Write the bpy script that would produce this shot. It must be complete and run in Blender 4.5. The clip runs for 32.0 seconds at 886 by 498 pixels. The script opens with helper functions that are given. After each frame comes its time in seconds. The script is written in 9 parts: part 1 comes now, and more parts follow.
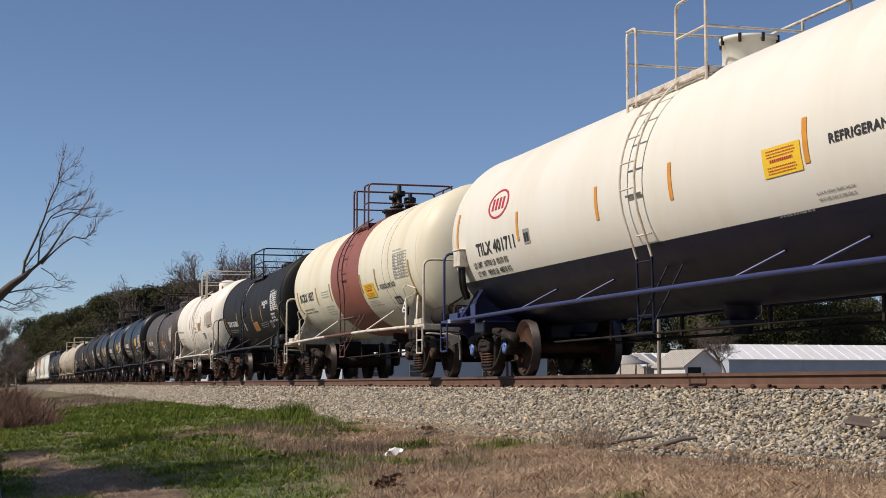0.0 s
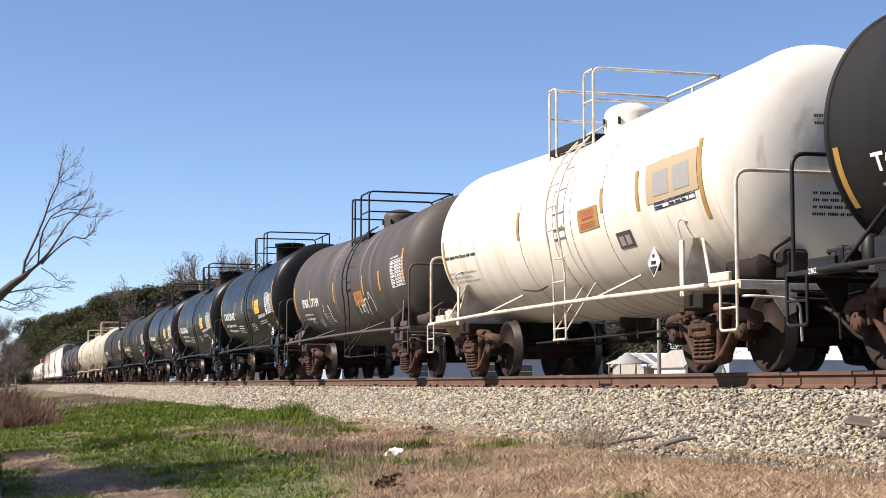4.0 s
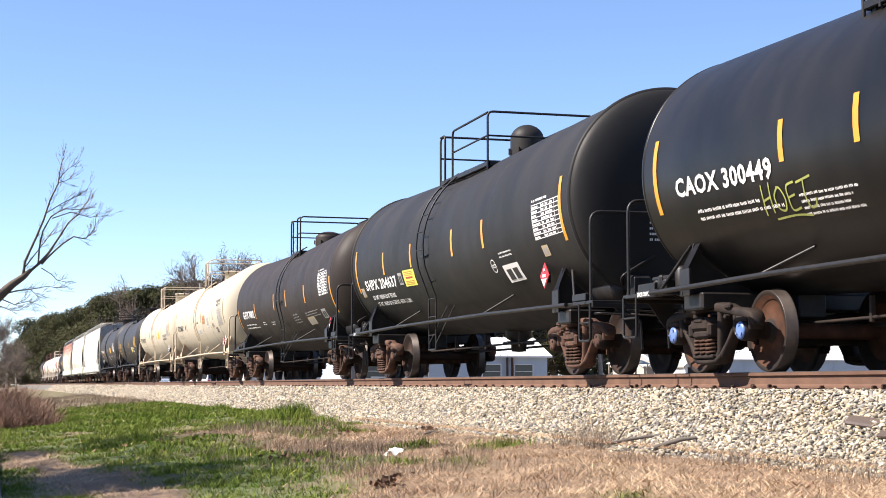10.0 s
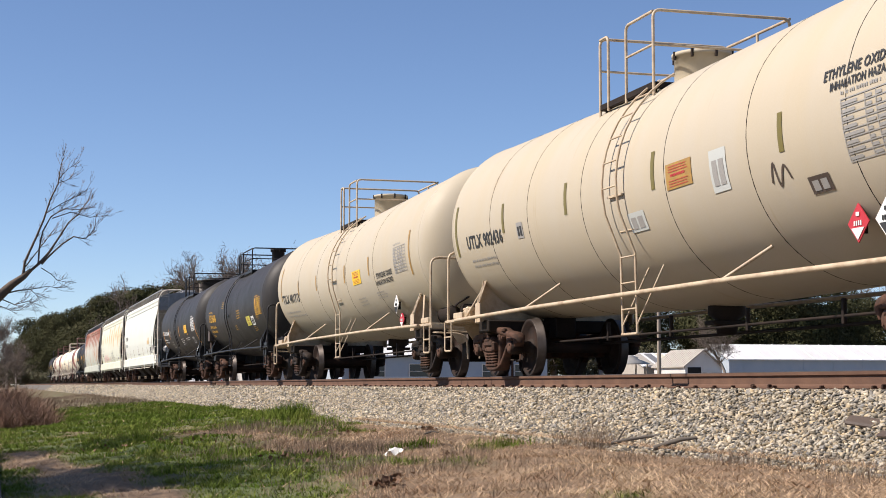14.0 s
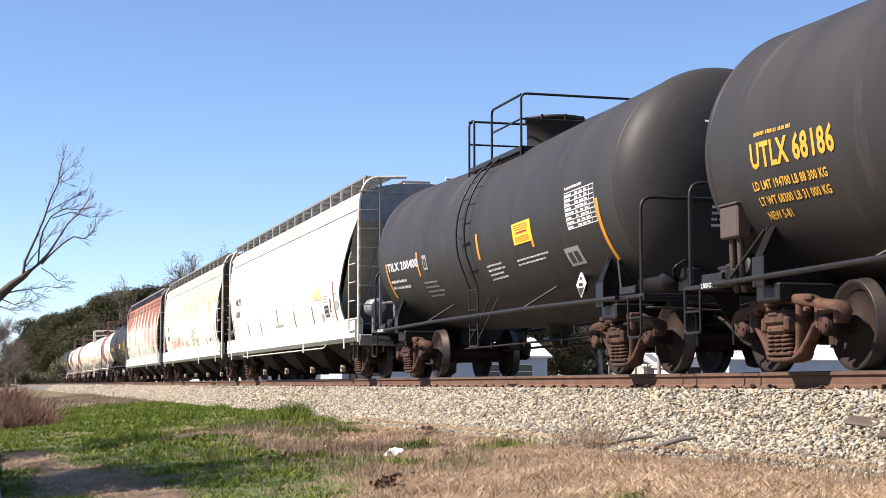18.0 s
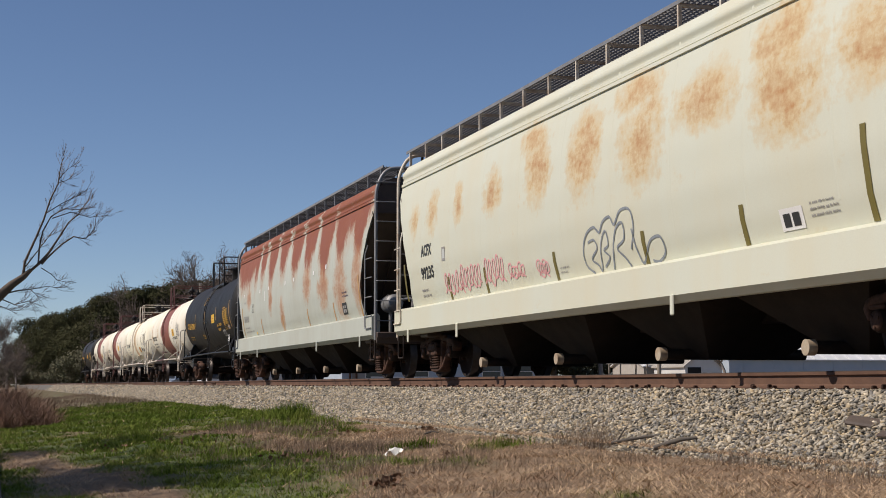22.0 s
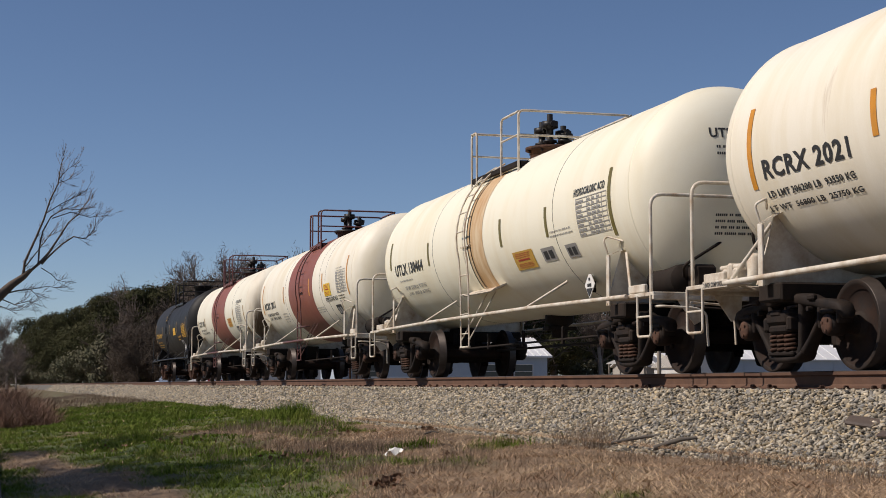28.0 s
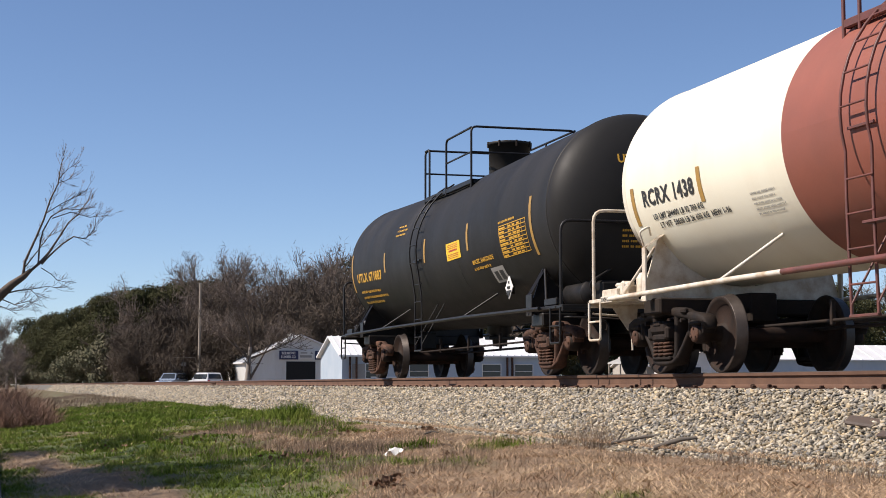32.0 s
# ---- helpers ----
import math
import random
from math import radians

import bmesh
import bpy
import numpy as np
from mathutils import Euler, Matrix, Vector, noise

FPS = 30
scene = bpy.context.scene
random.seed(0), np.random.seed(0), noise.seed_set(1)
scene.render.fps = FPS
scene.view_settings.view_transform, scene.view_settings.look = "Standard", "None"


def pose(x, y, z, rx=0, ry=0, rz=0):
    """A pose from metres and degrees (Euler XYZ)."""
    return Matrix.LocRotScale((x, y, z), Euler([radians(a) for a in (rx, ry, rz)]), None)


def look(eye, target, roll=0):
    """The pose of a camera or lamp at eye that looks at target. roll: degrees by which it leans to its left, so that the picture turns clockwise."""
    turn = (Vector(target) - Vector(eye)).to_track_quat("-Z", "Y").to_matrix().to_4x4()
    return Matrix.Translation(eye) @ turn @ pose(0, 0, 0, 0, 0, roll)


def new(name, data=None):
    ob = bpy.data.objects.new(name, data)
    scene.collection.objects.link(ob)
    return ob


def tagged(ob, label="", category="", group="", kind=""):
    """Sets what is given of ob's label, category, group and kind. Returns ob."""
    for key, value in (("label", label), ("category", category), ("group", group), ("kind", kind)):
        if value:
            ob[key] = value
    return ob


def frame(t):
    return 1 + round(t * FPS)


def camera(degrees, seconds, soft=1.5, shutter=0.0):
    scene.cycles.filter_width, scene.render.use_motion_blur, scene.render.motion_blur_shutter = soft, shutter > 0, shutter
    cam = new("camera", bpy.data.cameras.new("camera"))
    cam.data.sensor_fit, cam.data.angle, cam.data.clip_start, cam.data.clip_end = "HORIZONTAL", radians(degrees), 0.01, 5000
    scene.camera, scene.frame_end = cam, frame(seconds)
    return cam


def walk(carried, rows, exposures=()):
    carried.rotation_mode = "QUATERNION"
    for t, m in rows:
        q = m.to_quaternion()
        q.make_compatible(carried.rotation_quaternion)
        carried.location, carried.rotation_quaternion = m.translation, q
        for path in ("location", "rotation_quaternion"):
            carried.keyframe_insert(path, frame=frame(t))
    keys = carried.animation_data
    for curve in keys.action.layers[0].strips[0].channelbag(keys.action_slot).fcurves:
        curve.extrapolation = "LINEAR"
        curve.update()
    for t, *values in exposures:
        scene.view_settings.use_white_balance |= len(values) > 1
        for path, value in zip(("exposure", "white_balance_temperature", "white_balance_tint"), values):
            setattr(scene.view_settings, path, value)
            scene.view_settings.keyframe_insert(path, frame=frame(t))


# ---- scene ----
# Plan: x runs along the railway (trains go towards +x), y away from the camera, z = 0 at the top of the ties.
EYE = (0.0, 0.0, 0.04)
TRACK_Y = 9.06
RAIL_TOP = 0.18
PITCH, TURN = 4.954, 16.04

cam = camera(31.62, 32.0, soft=0.9)


def view_target():
    p, a = radians(PITCH), radians(TURN)
    return (EYE[0] - math.cos(a) * math.cos(p), EYE[1] + math.sin(a) * math.cos(p), EYE[2] + math.sin(p))


STAND = look(EYE, view_target())
EXPOSURES = [(0, -0.02, 6376, 15), (1.4, 0.02, 6371, 15), (2.0, 0.36, 6351, 15), (3.2, 0.68, 6334, 15), (6, 1.04, 6315, 15), (8, 1.24, 6299, 15), (11, 1.28, 6296, 15), (12.5, 1.05, 6313, 15), (13.6, 0.58, 6340, 15), (14.5, 0.5, 6342, 15), (16.5, 0.98, 6322, 15), (18.4, 1.03, 6317, 15), (19.4, 0.2, 6361, 15), (20.2, -0.12, 6377, 15), (22.5, -0.14, 6377, 15), (24.2, 0.24, 6360, 15), (25, 0.4, 6350, 15), (25.6, 0.38, 6350, 15), (27.5, -0.15, 6377, 15), (29, -0.36, 6390, 15), (30, -0.14, 6377, 15), (31.2, 0.05, 6365, 15), (32, 0.42, 6345, 15)]
walk(cam, [(0.0, STAND), (32.0, STAND)], EXPOSURES)

# ---- world and sun ----
SUN_ELEVATION, SUN_AZIMUTH = 45.0, -6.0   # azimuth: degrees from -y towards +x
world = bpy.data.worlds.new("sky")
scene.world = world
world.use_nodes = True
wn = world.node_tree.nodes
sky = wn.new("ShaderNodeTexSky")
sky.sky_type = 'NISHITA'
sky.sun_disc = False
sky.sun_elevation = radians(SUN_ELEVATION)
sky.sun_rotation = radians(180.0 - SUN_AZIMUTH)
sky.altitude = 20
sky.air_density, sky.dust_density, sky.ozone_density = 0.7, 0.05, 3.0
wn["Background"].inputs["Strength"].default_value = 0.092
world.node_tree.links.new(sky.outputs[0], wn["Background"].inputs["Color"])
sun_data = bpy.data.lights.new("sun", 'SUN')
sun_data.energy = 5.0
sun_data.angle = radians(0.5)
sun_data.color = (1.0, 0.91, 0.78)
sun = new("sun", sun_data)
sa, se = radians(SUN_AZIMUTH), radians(SUN_ELEVATION)
sun.matrix_world = look((math.sin(sa) * math.cos(se) * 50, -math.cos(sa) * math.cos(se) * 50, math.sin(se) * 50), (0, 0, 0))


# ---- materials ----
def material(name, base, rough=0.6, metal=0.0, second=None, spread=0.5, scale=6.0, stretch=(1, 1, 1), grain=0.10, grain_scale=60.0,
             bump=0.15, bump_scale=80.0, third=None, third_spread=0.62, third_scale=1.5, third_stretch=(1, 1, 1), random_tint=0.0, island=False, coat=0.0, third_soft=0.08, gloss=0.5):
    m = bpy.data.materials.new(name)
    m.use_nodes = True
    nt = m.node_tree
    n, l = nt.nodes, nt.links
    bsdf = n["Principled BSDF"]
    bsdf.inputs["Metallic"].default_value = metal
    bsdf.inputs["Specular IOR Level"].default_value = gloss
    bsdf.inputs["Coat Weight"].default_value = coat
    tc = n.new("ShaderNodeTexCoord")

    def mapped(st):
        mp = n.new("ShaderNodeMapping")
        mp.inputs["Scale"].default_value = st
        l.new(tc.outputs["Object"], mp.inputs["Vector"])
        return mp.outputs["Vector"]

    def noise_node(sc, st, detail=5.0):
        t = n.new("ShaderNodeTexNoise")
        t.inputs["Scale"].default_value = sc
        t.inputs["Detail"].default_value = detail
        t.inputs["Roughness"].default_value = 0.6
        l.new(mapped(st), t.inputs["Vector"])
        return t.outputs["Fac"]

    def mix(fac, a, b, kind='MIX'):
        x = n.new("ShaderNodeMix")
        x.data_type, x.blend_type = 'RGBA', kind
        if isinstance(fac, float):
            x.inputs["Factor"].default_value = fac
        else:
            l.new(fac, x.inputs["Factor"])
        for sock, val in ((x.inputs[6], a), (x.inputs[7], b)):
            if isinstance(val, tuple):
                sock.default_value = (*val, 1)
            else:
                l.new(val, sock)
        return x.outputs[2]

    def ramp(src, lo, hi):
        r = n.new("ShaderNodeMapRange")
        r.inputs[1].default_value, r.inputs[2].default_value = lo, hi
        l.new(src, r.inputs[0])
        return r.outputs[0]

    col = base
    if second:
        col = mix(ramp(noise_node(scale, stretch), spread - 0.18, spread + 0.18), base, second)
    if third:
        col = mix(ramp(noise_node(third_scale, third_stretch, 7.0), third_spread - third_soft, third_spread + third_soft), col, third)
    g = noise_node(grain_scale, (1, 1, 1), 3.0)
    lo = tuple(1 - grain for _ in range(3))
    hi = tuple(1 + grain for _ in range(3))
    col = mix(1.0, col, mix(g, lo, hi), 'MULTIPLY')
    if random_tint:
        src = n.new("ShaderNodeNewGeometry").outputs["Random Per Island"] if island else n.new("ShaderNodeObjectInfo").outputs["Random"]
        col = mix(1.0, col, mix(src, tuple(1 - random_tint for _ in range(3)), tuple(1 + random_tint for _ in range(3))), 'MULTIPLY')
    if isinstance(col, tuple):
        bsdf.inputs["Base Color"].default_value = (*col, 1)
    else:
        l.new(col, bsdf.inputs["Base Color"])
    rr = n.new("ShaderNodeMapRange")
    rr.inputs[3].default_value, rr.inputs[4].default_value = max(0.05, rough - 0.12), min(1, rough + 0.12)
    l.new(noise_node(scale * 1.7, (1, 1, 1)), rr.inputs[0])
    l.new(rr.outputs[0], bsdf.inputs["Roughness"])
    if bump:
        b = n.new("ShaderNodeBump")
        b.inputs["Strength"].default_value = bump
        b.inputs["Distance"].default_value = 0.01
        l.new(noise_node(bump_scale, (1, 1, 1), 4.0), b.inputs["Height"])
        l.new(b.outputs[0], bsdf.inputs["Normal"])
    return m


STREAK = (2.2, 0.25, 0.25)
RUST = (0.16, 0.07, 0.035)
M_WHITE = material("white_tank_paint", (0.84, 0.785, 0.65), 0.5, gloss=.3, second=(0.72, 0.63, 0.44), spread=0.62, scale=1.2, stretch=(1.5, .3, .3), grain=.04, bump=.05, third=(0.45, 0.33, 0.2), third_spread=.74, third_scale=1.8, third_stretch=STREAK)
M_AGEDWHITE = material("yellowed_white_paint", (0.70, 0.655, 0.50), 0.5, gloss=.3, second=(0.62, 0.545, 0.36), spread=0.6, scale=1.1, stretch=(1.5, .3, .3), grain=.04, bump=.05, third=(0.42, 0.31, 0.18), third_spread=.74, third_scale=1.8, third_stretch=STREAK)
M_OFFWHITE = material("clean_off_white_paint", (0.70, 0.675, 0.58), 0.5, gloss=.3, second=(0.65, 0.60, 0.48), spread=0.6, scale=.9, stretch=(1.5, .4, .4), grain=.03, bump=.04)
M_WHITE2 = material("bright_white_paint", (0.80, 0.76, 0.615), 0.5, gloss=.3, second=(0.74, 0.68, 0.53), spread=0.6, scale=.9, stretch=(1.5, .4, .4), grain=.03, bump=.04)
M_CREAM = material("cream_tank_paint", (0.455, 0.402, 0.31), 0.55, gloss=.25, second=(0.46, 0.392, 0.275), spread=0.55, scale=1.1, stretch=(1.6, .3, .3), grain=.05, bump=.05, third=(0.36, 0.25, 0.14), third_spread=.72, third_scale=1.5, third_stretch=STREAK)
M_GREYWHITE = material("dirty_white_paint", (0.76, 0.71, 0.60), 0.5, second=(0.5, 0.42, 0.3), spread=0.66, scale=1.3, stretch=(1.8, .3, .3), grain=.06, bump=.06, third=(0.3, 0.24, 0.17), third_spread=.68, third_scale=2.2, third_stretch=STREAK)
M_BLACK = material("glossy_black_paint", (0.0065, 0.0065, 0.0068), 0.36, gloss=.2, second=(0.018, 0.016, 0.014), scale=1.1, stretch=(1, .4, .4), grain=.1, bump=.05)
M_DARK = material("matte_black_paint", (0.015, 0.0145, 0.014), 0.56, gloss=.2, second=(0.026, 0.024, 0.022), scale=1.0, stretch=(1.4, .3, .3), grain=.12, bump=.08, third=(0.06, 0.052, 0.044), third_spread=.7, third_scale=1.4, third_stretch=STREAK)
M_COAL = material("flat_coal_black_paint", (0.0115, 0.0112, 0.011), 0.6, gloss=.18, second=(0.02, 0.0185, 0.017), scale=1.0, stretch=(1.4, .3, .3), grain=.12, bump=.08, third=(0.05, 0.043, 0.037), third_spread=.7, third_scale=1.4, third_stretch=STREAK)
M_SLATE = material("faded_slate_black_paint", (0.027, 0.0255, 0.0245), 0.55, gloss=.24, second=(0.04, 0.036, 0.033), scale=1.0, stretch=(1.4, .3, .3), grain=.12, bump=.08, third=(0.075, 0.063, 0.053), third_spread=.68, third_scale=1.4, third_stretch=STREAK)
M_IVORY = material("ivory_tank_paint", (0.87, 0.825, 0.66), 0.5, gloss=.3, second=(0.79, 0.70, 0.49), spread=0.62, scale=1.0, stretch=(1.5, .4, .4), grain=.03, bump=.04)
M_BROWN = material("brown_black_paint", (0.022, 0.017, 0.014), 0.58, gloss=.2, second=(0.034, 0.025, 0.02), scale=1.0, stretch=(1.5, .3, .3), grain=.12, bump=.08, third=(0.075, 0.055, 0.04), third_spread=.7, third_scale=1.3, third_stretch=STREAK)
M_GRIME = material("grimy_brown_grey_paint", (0.055, 0.044, 0.036), 0.58, gloss=.3, second=(0.082, 0.066, 0.054), scale=1.2, stretch=(1.5, .3, .3), grain=.12, bump=.1, third=(0.26, 0.24, 0.22), third_spread=.66, third_scale=1.6, third_stretch=(2.6, .2, .2))
M_STAINED = material("rust_stained_white_paint", (0.78, 0.73, 0.60), 0.5, gloss=.3, second=(0.66, 0.57, 0.42), spread=0.6, scale=1.1, stretch=(.4, 1.6, .3), grain=.04, bump=.05, third=(0.4, 0.3, 0.2), third_spread=.68, third_scale=1.3, third_stretch=(.3, 1.5, .25), third_soft=.14)


def soot(m, y0, ry, top, dark):
    """A running soot stain down one flank of a tank end."""
    n, l = m.node_tree.nodes, m.node_tree.links
    bsdf = n["Principled BSDF"]
    old = bsdf.inputs["Base Color"].links[0].from_socket
    tc = n.new("ShaderNodeTexCoord")
    sep = n.new("ShaderNodeSeparateXYZ")
    l.new(tc.outputs["Object"], sep.inputs[0])

    def op(kind, a, b):
        x = n.new("ShaderNodeMath")
        x.operation = kind
        for sock, v in ((x.inputs[0], a), (x.inputs[1], b)):
            if isinstance(v, (int, float)):
                sock.default_value = v
            else:
                l.new(v, sock)
        return x.outputs[0]
    mp = n.new("ShaderNodeMapping")
    mp.inputs["Scale"].default_value = (.3, 6, .5)
    l.new(tc.outputs["Object"], mp.inputs[0])
    nz = n.new("ShaderNodeTexNoise")
    nz.inputs["Scale"].default_value = 1.5
    nz.inputs["Detail"].default_value = 6
    l.new(mp.outputs[0], nz.inputs["Vector"])
    across = op('MULTIPLY', op('SUBTRACT', sep.outputs["Y"], y0), 1 / ry)
    hump = op('SUBTRACT', 1.0, op('MULTIPLY', across, across))
    down = n.new("ShaderNodeMapRange")
    down.inputs[1].default_value, down.inputs[2].default_value = top, top - 1.0
    l.new(sep.outputs["Z"], down.inputs[0])
    val = op('MULTIPLY', op('MAXIMUM', hump, 0.0), op('MULTIPLY', down.outputs[0], op('ADD', op('MULTIPLY', nz.outputs["Fac"], 1.8), -.05)))
    mr = n.new("ShaderNodeMapRange")
    mr.inputs[1].default_value, mr.inputs[2].default_value = .08, .62
    l.new(val, mr.inputs[0])
    mix = n.new("ShaderNodeMix")
    mix.data_type = 'RGBA'
    l.new(mr.outputs[0], mix.inputs["Factor"])
    l.new(old, mix.inputs[6])
    mix.inputs[7].default_value = (*dark, 1)
    l.new(mix.outputs[2], bsdf.inputs["Base Color"])


soot(M_STAINED, -.86, .36, 3.1, (0.07, 0.045, 0.026))
M_CHALK = material("pale_chalk_scrape", (0.24, 0.225, 0.21), 0.8, second=(0.12, 0.105, 0.09), scale=9, grain=.25, bump=0)
M_RED = material("red_oxide_band", (0.27, 0.085, 0.055), 0.55, second=(0.22, 0.075, 0.05), scale=1.5, grain=.08, bump=.06)
M_NAVY = material("dark_blue_paint", (0.006, 0.008, 0.026), 0.4, gloss=.3, second=(0.010, 0.011, 0.026), scale=1.5, grain=.1, bump=.05)
M_RUST = material("rusty_brown_steel", (0.105, 0.052, 0.033), 0.85, gloss=.25, second=(0.034, 0.022, 0.017), scale=7, grain=.25, bump=.4, bump_scale=45, random_tint=.25)
M_DARKRUST = material("dark_greasy_steel", (0.015, 0.012, 0.011), 0.75, gloss=.22, second=(0.032, 0.021, 0.015), scale=6, grain=.25, bump=.35, bump_scale=40, random_tint=.2)
M_WHEEL = material("rusted_wheel_plate", (0.034, 0.018, 0.012), 0.8, gloss=.2, second=(0.018, 0.013, 0.011), scale=5, grain=.2, bump=.2)
M_WHEELRUST = material("orange_rusted_wheel_plate", (0.085, 0.036, 0.018), 0.8, gloss=.2, second=(0.042, 0.02, 0.013), scale=5, grain=.2, bump=.2)
M_OUTLET = material("dusty_outlet_cap", (0.42, 0.36, 0.27), 0.7, second=(0.3, 0.2, 0.12), scale=6, grain=.1, bump=.1)
M_DULLLIME = material("faded_lime_spray", (0.34, 0.36, 0.08), 0.6, second=(0.22, 0.24, 0.07), scale=9, grain=.15, bump=0)
M_WHEELTREAD = material("dull_wheel_tread", (0.06, 0.047, 0.04), 0.45, metal=.5, second=(0.035, 0.026, 0.021), scale=6, grain=.15, bump=.08)
M_TREAD = material("polished_wheel_tread", (0.15, 0.13, 0.12), 0.38, metal=.75, grain=.15, bump=.05)
M_RAIL = material("rusted_rail_web", (0.15, 0.085, 0.056), 0.85, gloss=.2, second=(0.105, 0.06, 0.042), scale=3, stretch=(1, 1, 1), grain=.2, bump=.25, bump_scale=60)
M_TIE = material("weathered_tie", (0.12, 0.1, 0.085), 0.9, second=(0.08, 0.065, 0.055), scale=5, stretch=(4, .6, 4), grain=.2, bump=.4)
M_BLACKPIPE = material("black_painted_pipe", (0.010, 0.0095, 0.0095), 0.45, gloss=.32, second=(0.022, 0.019, 0.017), scale=6, grain=.1, bump=.08)
M_WHITEPIPE = material("white_painted_pipe", (0.68, 0.63, 0.53), 0.5, second=(0.38, 0.26, 0.15), spread=.58, scale=5, grain=.08, bump=.08)
M_REDPIPE = material("red_brown_painted_pipe", (0.16, 0.05, 0.04), 0.5, second=(0.1, 0.045, 0.035), scale=6, grain=.1, bump=.08)
M_BLUEPIPE = material("blue_painted_pipe", (0.02, 0.03, 0.12), 0.45, second=(0.03, 0.035, 0.09), scale=5, grain=.1, bump=.06)
M_BROWNPIPE = material("brown_painted_pipe", (0.085, 0.06, 0.045), 0.6, second=(0.07, 0.05, 0.04), scale=6, grain=.15, bump=.15)
M_TANPIPE = material("tan_painted_pipe", (0.52, 0.42, 0.29), 0.5, second=(0.3, 0.2, 0.12), spread=.62, scale=5, grain=.1, bump=.08)
# black-brown base that carries the shade under the cars in its colour
M_UNDER = material("shade_darkened_underframe", (0.016, 0.013, 0.0105), 0.8, gloss=.2, second=(0.03, 0.021, 0.016), scale=2.5, grain=.25, bump=.2)
M_YELLOW = material("yellow_reflective_tape", (0.68, 0.285, 0.018), 0.4, second=(0.56, 0.24, 0.025), scale=8, grain=.05, bump=.03)
M_AMBER = material("faded_amber_tape", (0.42, 0.24, 0.05), 0.5, second=(0.3, 0.18, 0.05), scale=8, grain=.1, bump=.03)
M_SIGNYEL = material("yellow_placard", (0.80, 0.52, 0.02), 0.5, grain=.05, bump=.02)
M_INKWHITE = material("white_stencil_paint", (0.72, 0.71, 0.68), 0.6, grain=.12, bump=.03)
M_INKYELLOW = material("yellow_stencil_paint", (0.6, 0.33, 0.03), 0.6, grain=.12, bump=.03)
M_INKBLACK = material("black_stencil_paint", (0.03, 0.03, 0.03), 0.6, grain=.1, bump=.03)
M_INKGREY = material("faded_grey_stencil_paint", (0.3, 0.29, 0.27), 0.65, grain=.2, bump=.03)
M_INKRED = material("red_paint", (0.45, 0.03, 0.04), 0.5, grain=.08, bump=.03)
M_SIGNTAN = material("faded_tan_label", (0.42, 0.33, 0.2), 0.6, grain=.1, bump=.03)
M_SIGNLIME = material("lime_yellow_placard", (0.62, 0.62, 0.10), 0.5, grain=.05, bump=.02)
M_SIGNOCHRE = material("ochre_placard", (0.55, 0.33, 0.06), 0.55, grain=.08, bump=.02)
M_OLIVE = material("olive_dirty_tape", (0.16, 0.13, 0.03), 0.5, grain=.1, bump=.03)
M_INKPALE = material("pale_blue_grey_label", (0.48, 0.5, 0.47), 0.6, grain=.08, bump=.02)
M_OCHREBAND = material("ochre_stained_band", (0.50, 0.28, 0.11), 0.55, second=(0.70, 0.56, 0.36), scale=3, stretch=(2, .5, .5), grain=.08, bump=.05)
M_INKPINK = material("pink_spray_paint", (0.72, 0.36, 0.36), 0.6, grain=.1, bump=.02)
M_BLUECAP = material("blue_bearing_cap", (0.08, 0.16, 0.42), 0.45, second=(0.2, 0.24, 0.32), spread=.6, scale=9, grain=.1, bump=.1)
M_HOPWHITE = material("pale_grey_hopper_paint", (0.61, 0.63, 0.575), 0.55, gloss=.3, second=(0.60, 0.61, 0.52), spread=.55, scale=.9, stretch=(1.4, .3, .25), grain=.04, bump=.04)
M_HOPCREAM = material("rust_streaked_cream_hopper_paint", (0.66, 0.63, 0.50), 0.55, second=(0.60, 0.53, 0.36), spread=.55, scale=.8, stretch=(1.6, .3, .3), grain=.05, bump=.05)
M_BUFF = material("buff_touch_up_paint", (0.62, 0.45, 0.22), 0.6, second=(0.56, 0.42, 0.22), scale=4, grain=.08, bump=.05)
M_SPRAYGREY = material("grey_spray_paint", (0.17, 0.20, 0.23), 0.6, second=(0.28, 0.30, 0.31), scale=9, grain=.2, bump=0)
M_BROWNTAPE = material("brown_reflective_tape", (0.24, 0.115, 0.045), 0.55, second=(0.17, 0.085, 0.04), scale=8, grain=.1, bump=.03)
M_RUSTTAN = material("orange_rust_bloom", (0.42, 0.22, 0.08), 0.85, second=(0.5, 0.32, 0.15), scale=5, stretch=(3, 1, .7), grain=.2, bump=.15)
M_GALV = material("galvanised_grey_steel", (0.30, 0.30, 0.30), 0.55, metal=.4, second=(0.22, 0.22, 0.22), scale=5, grain=.12, bump=.1)
M_STONE = material("pale_limestone_ballast", (0.45, 0.405, 0.325), 0.95, gloss=.2, second=(0.24, 0.23, 0.215), spread=.5, scale=9.0, grain=.25, grain_scale=40, bump=.4, bump_scale=60, random_tint=.6, island=True)


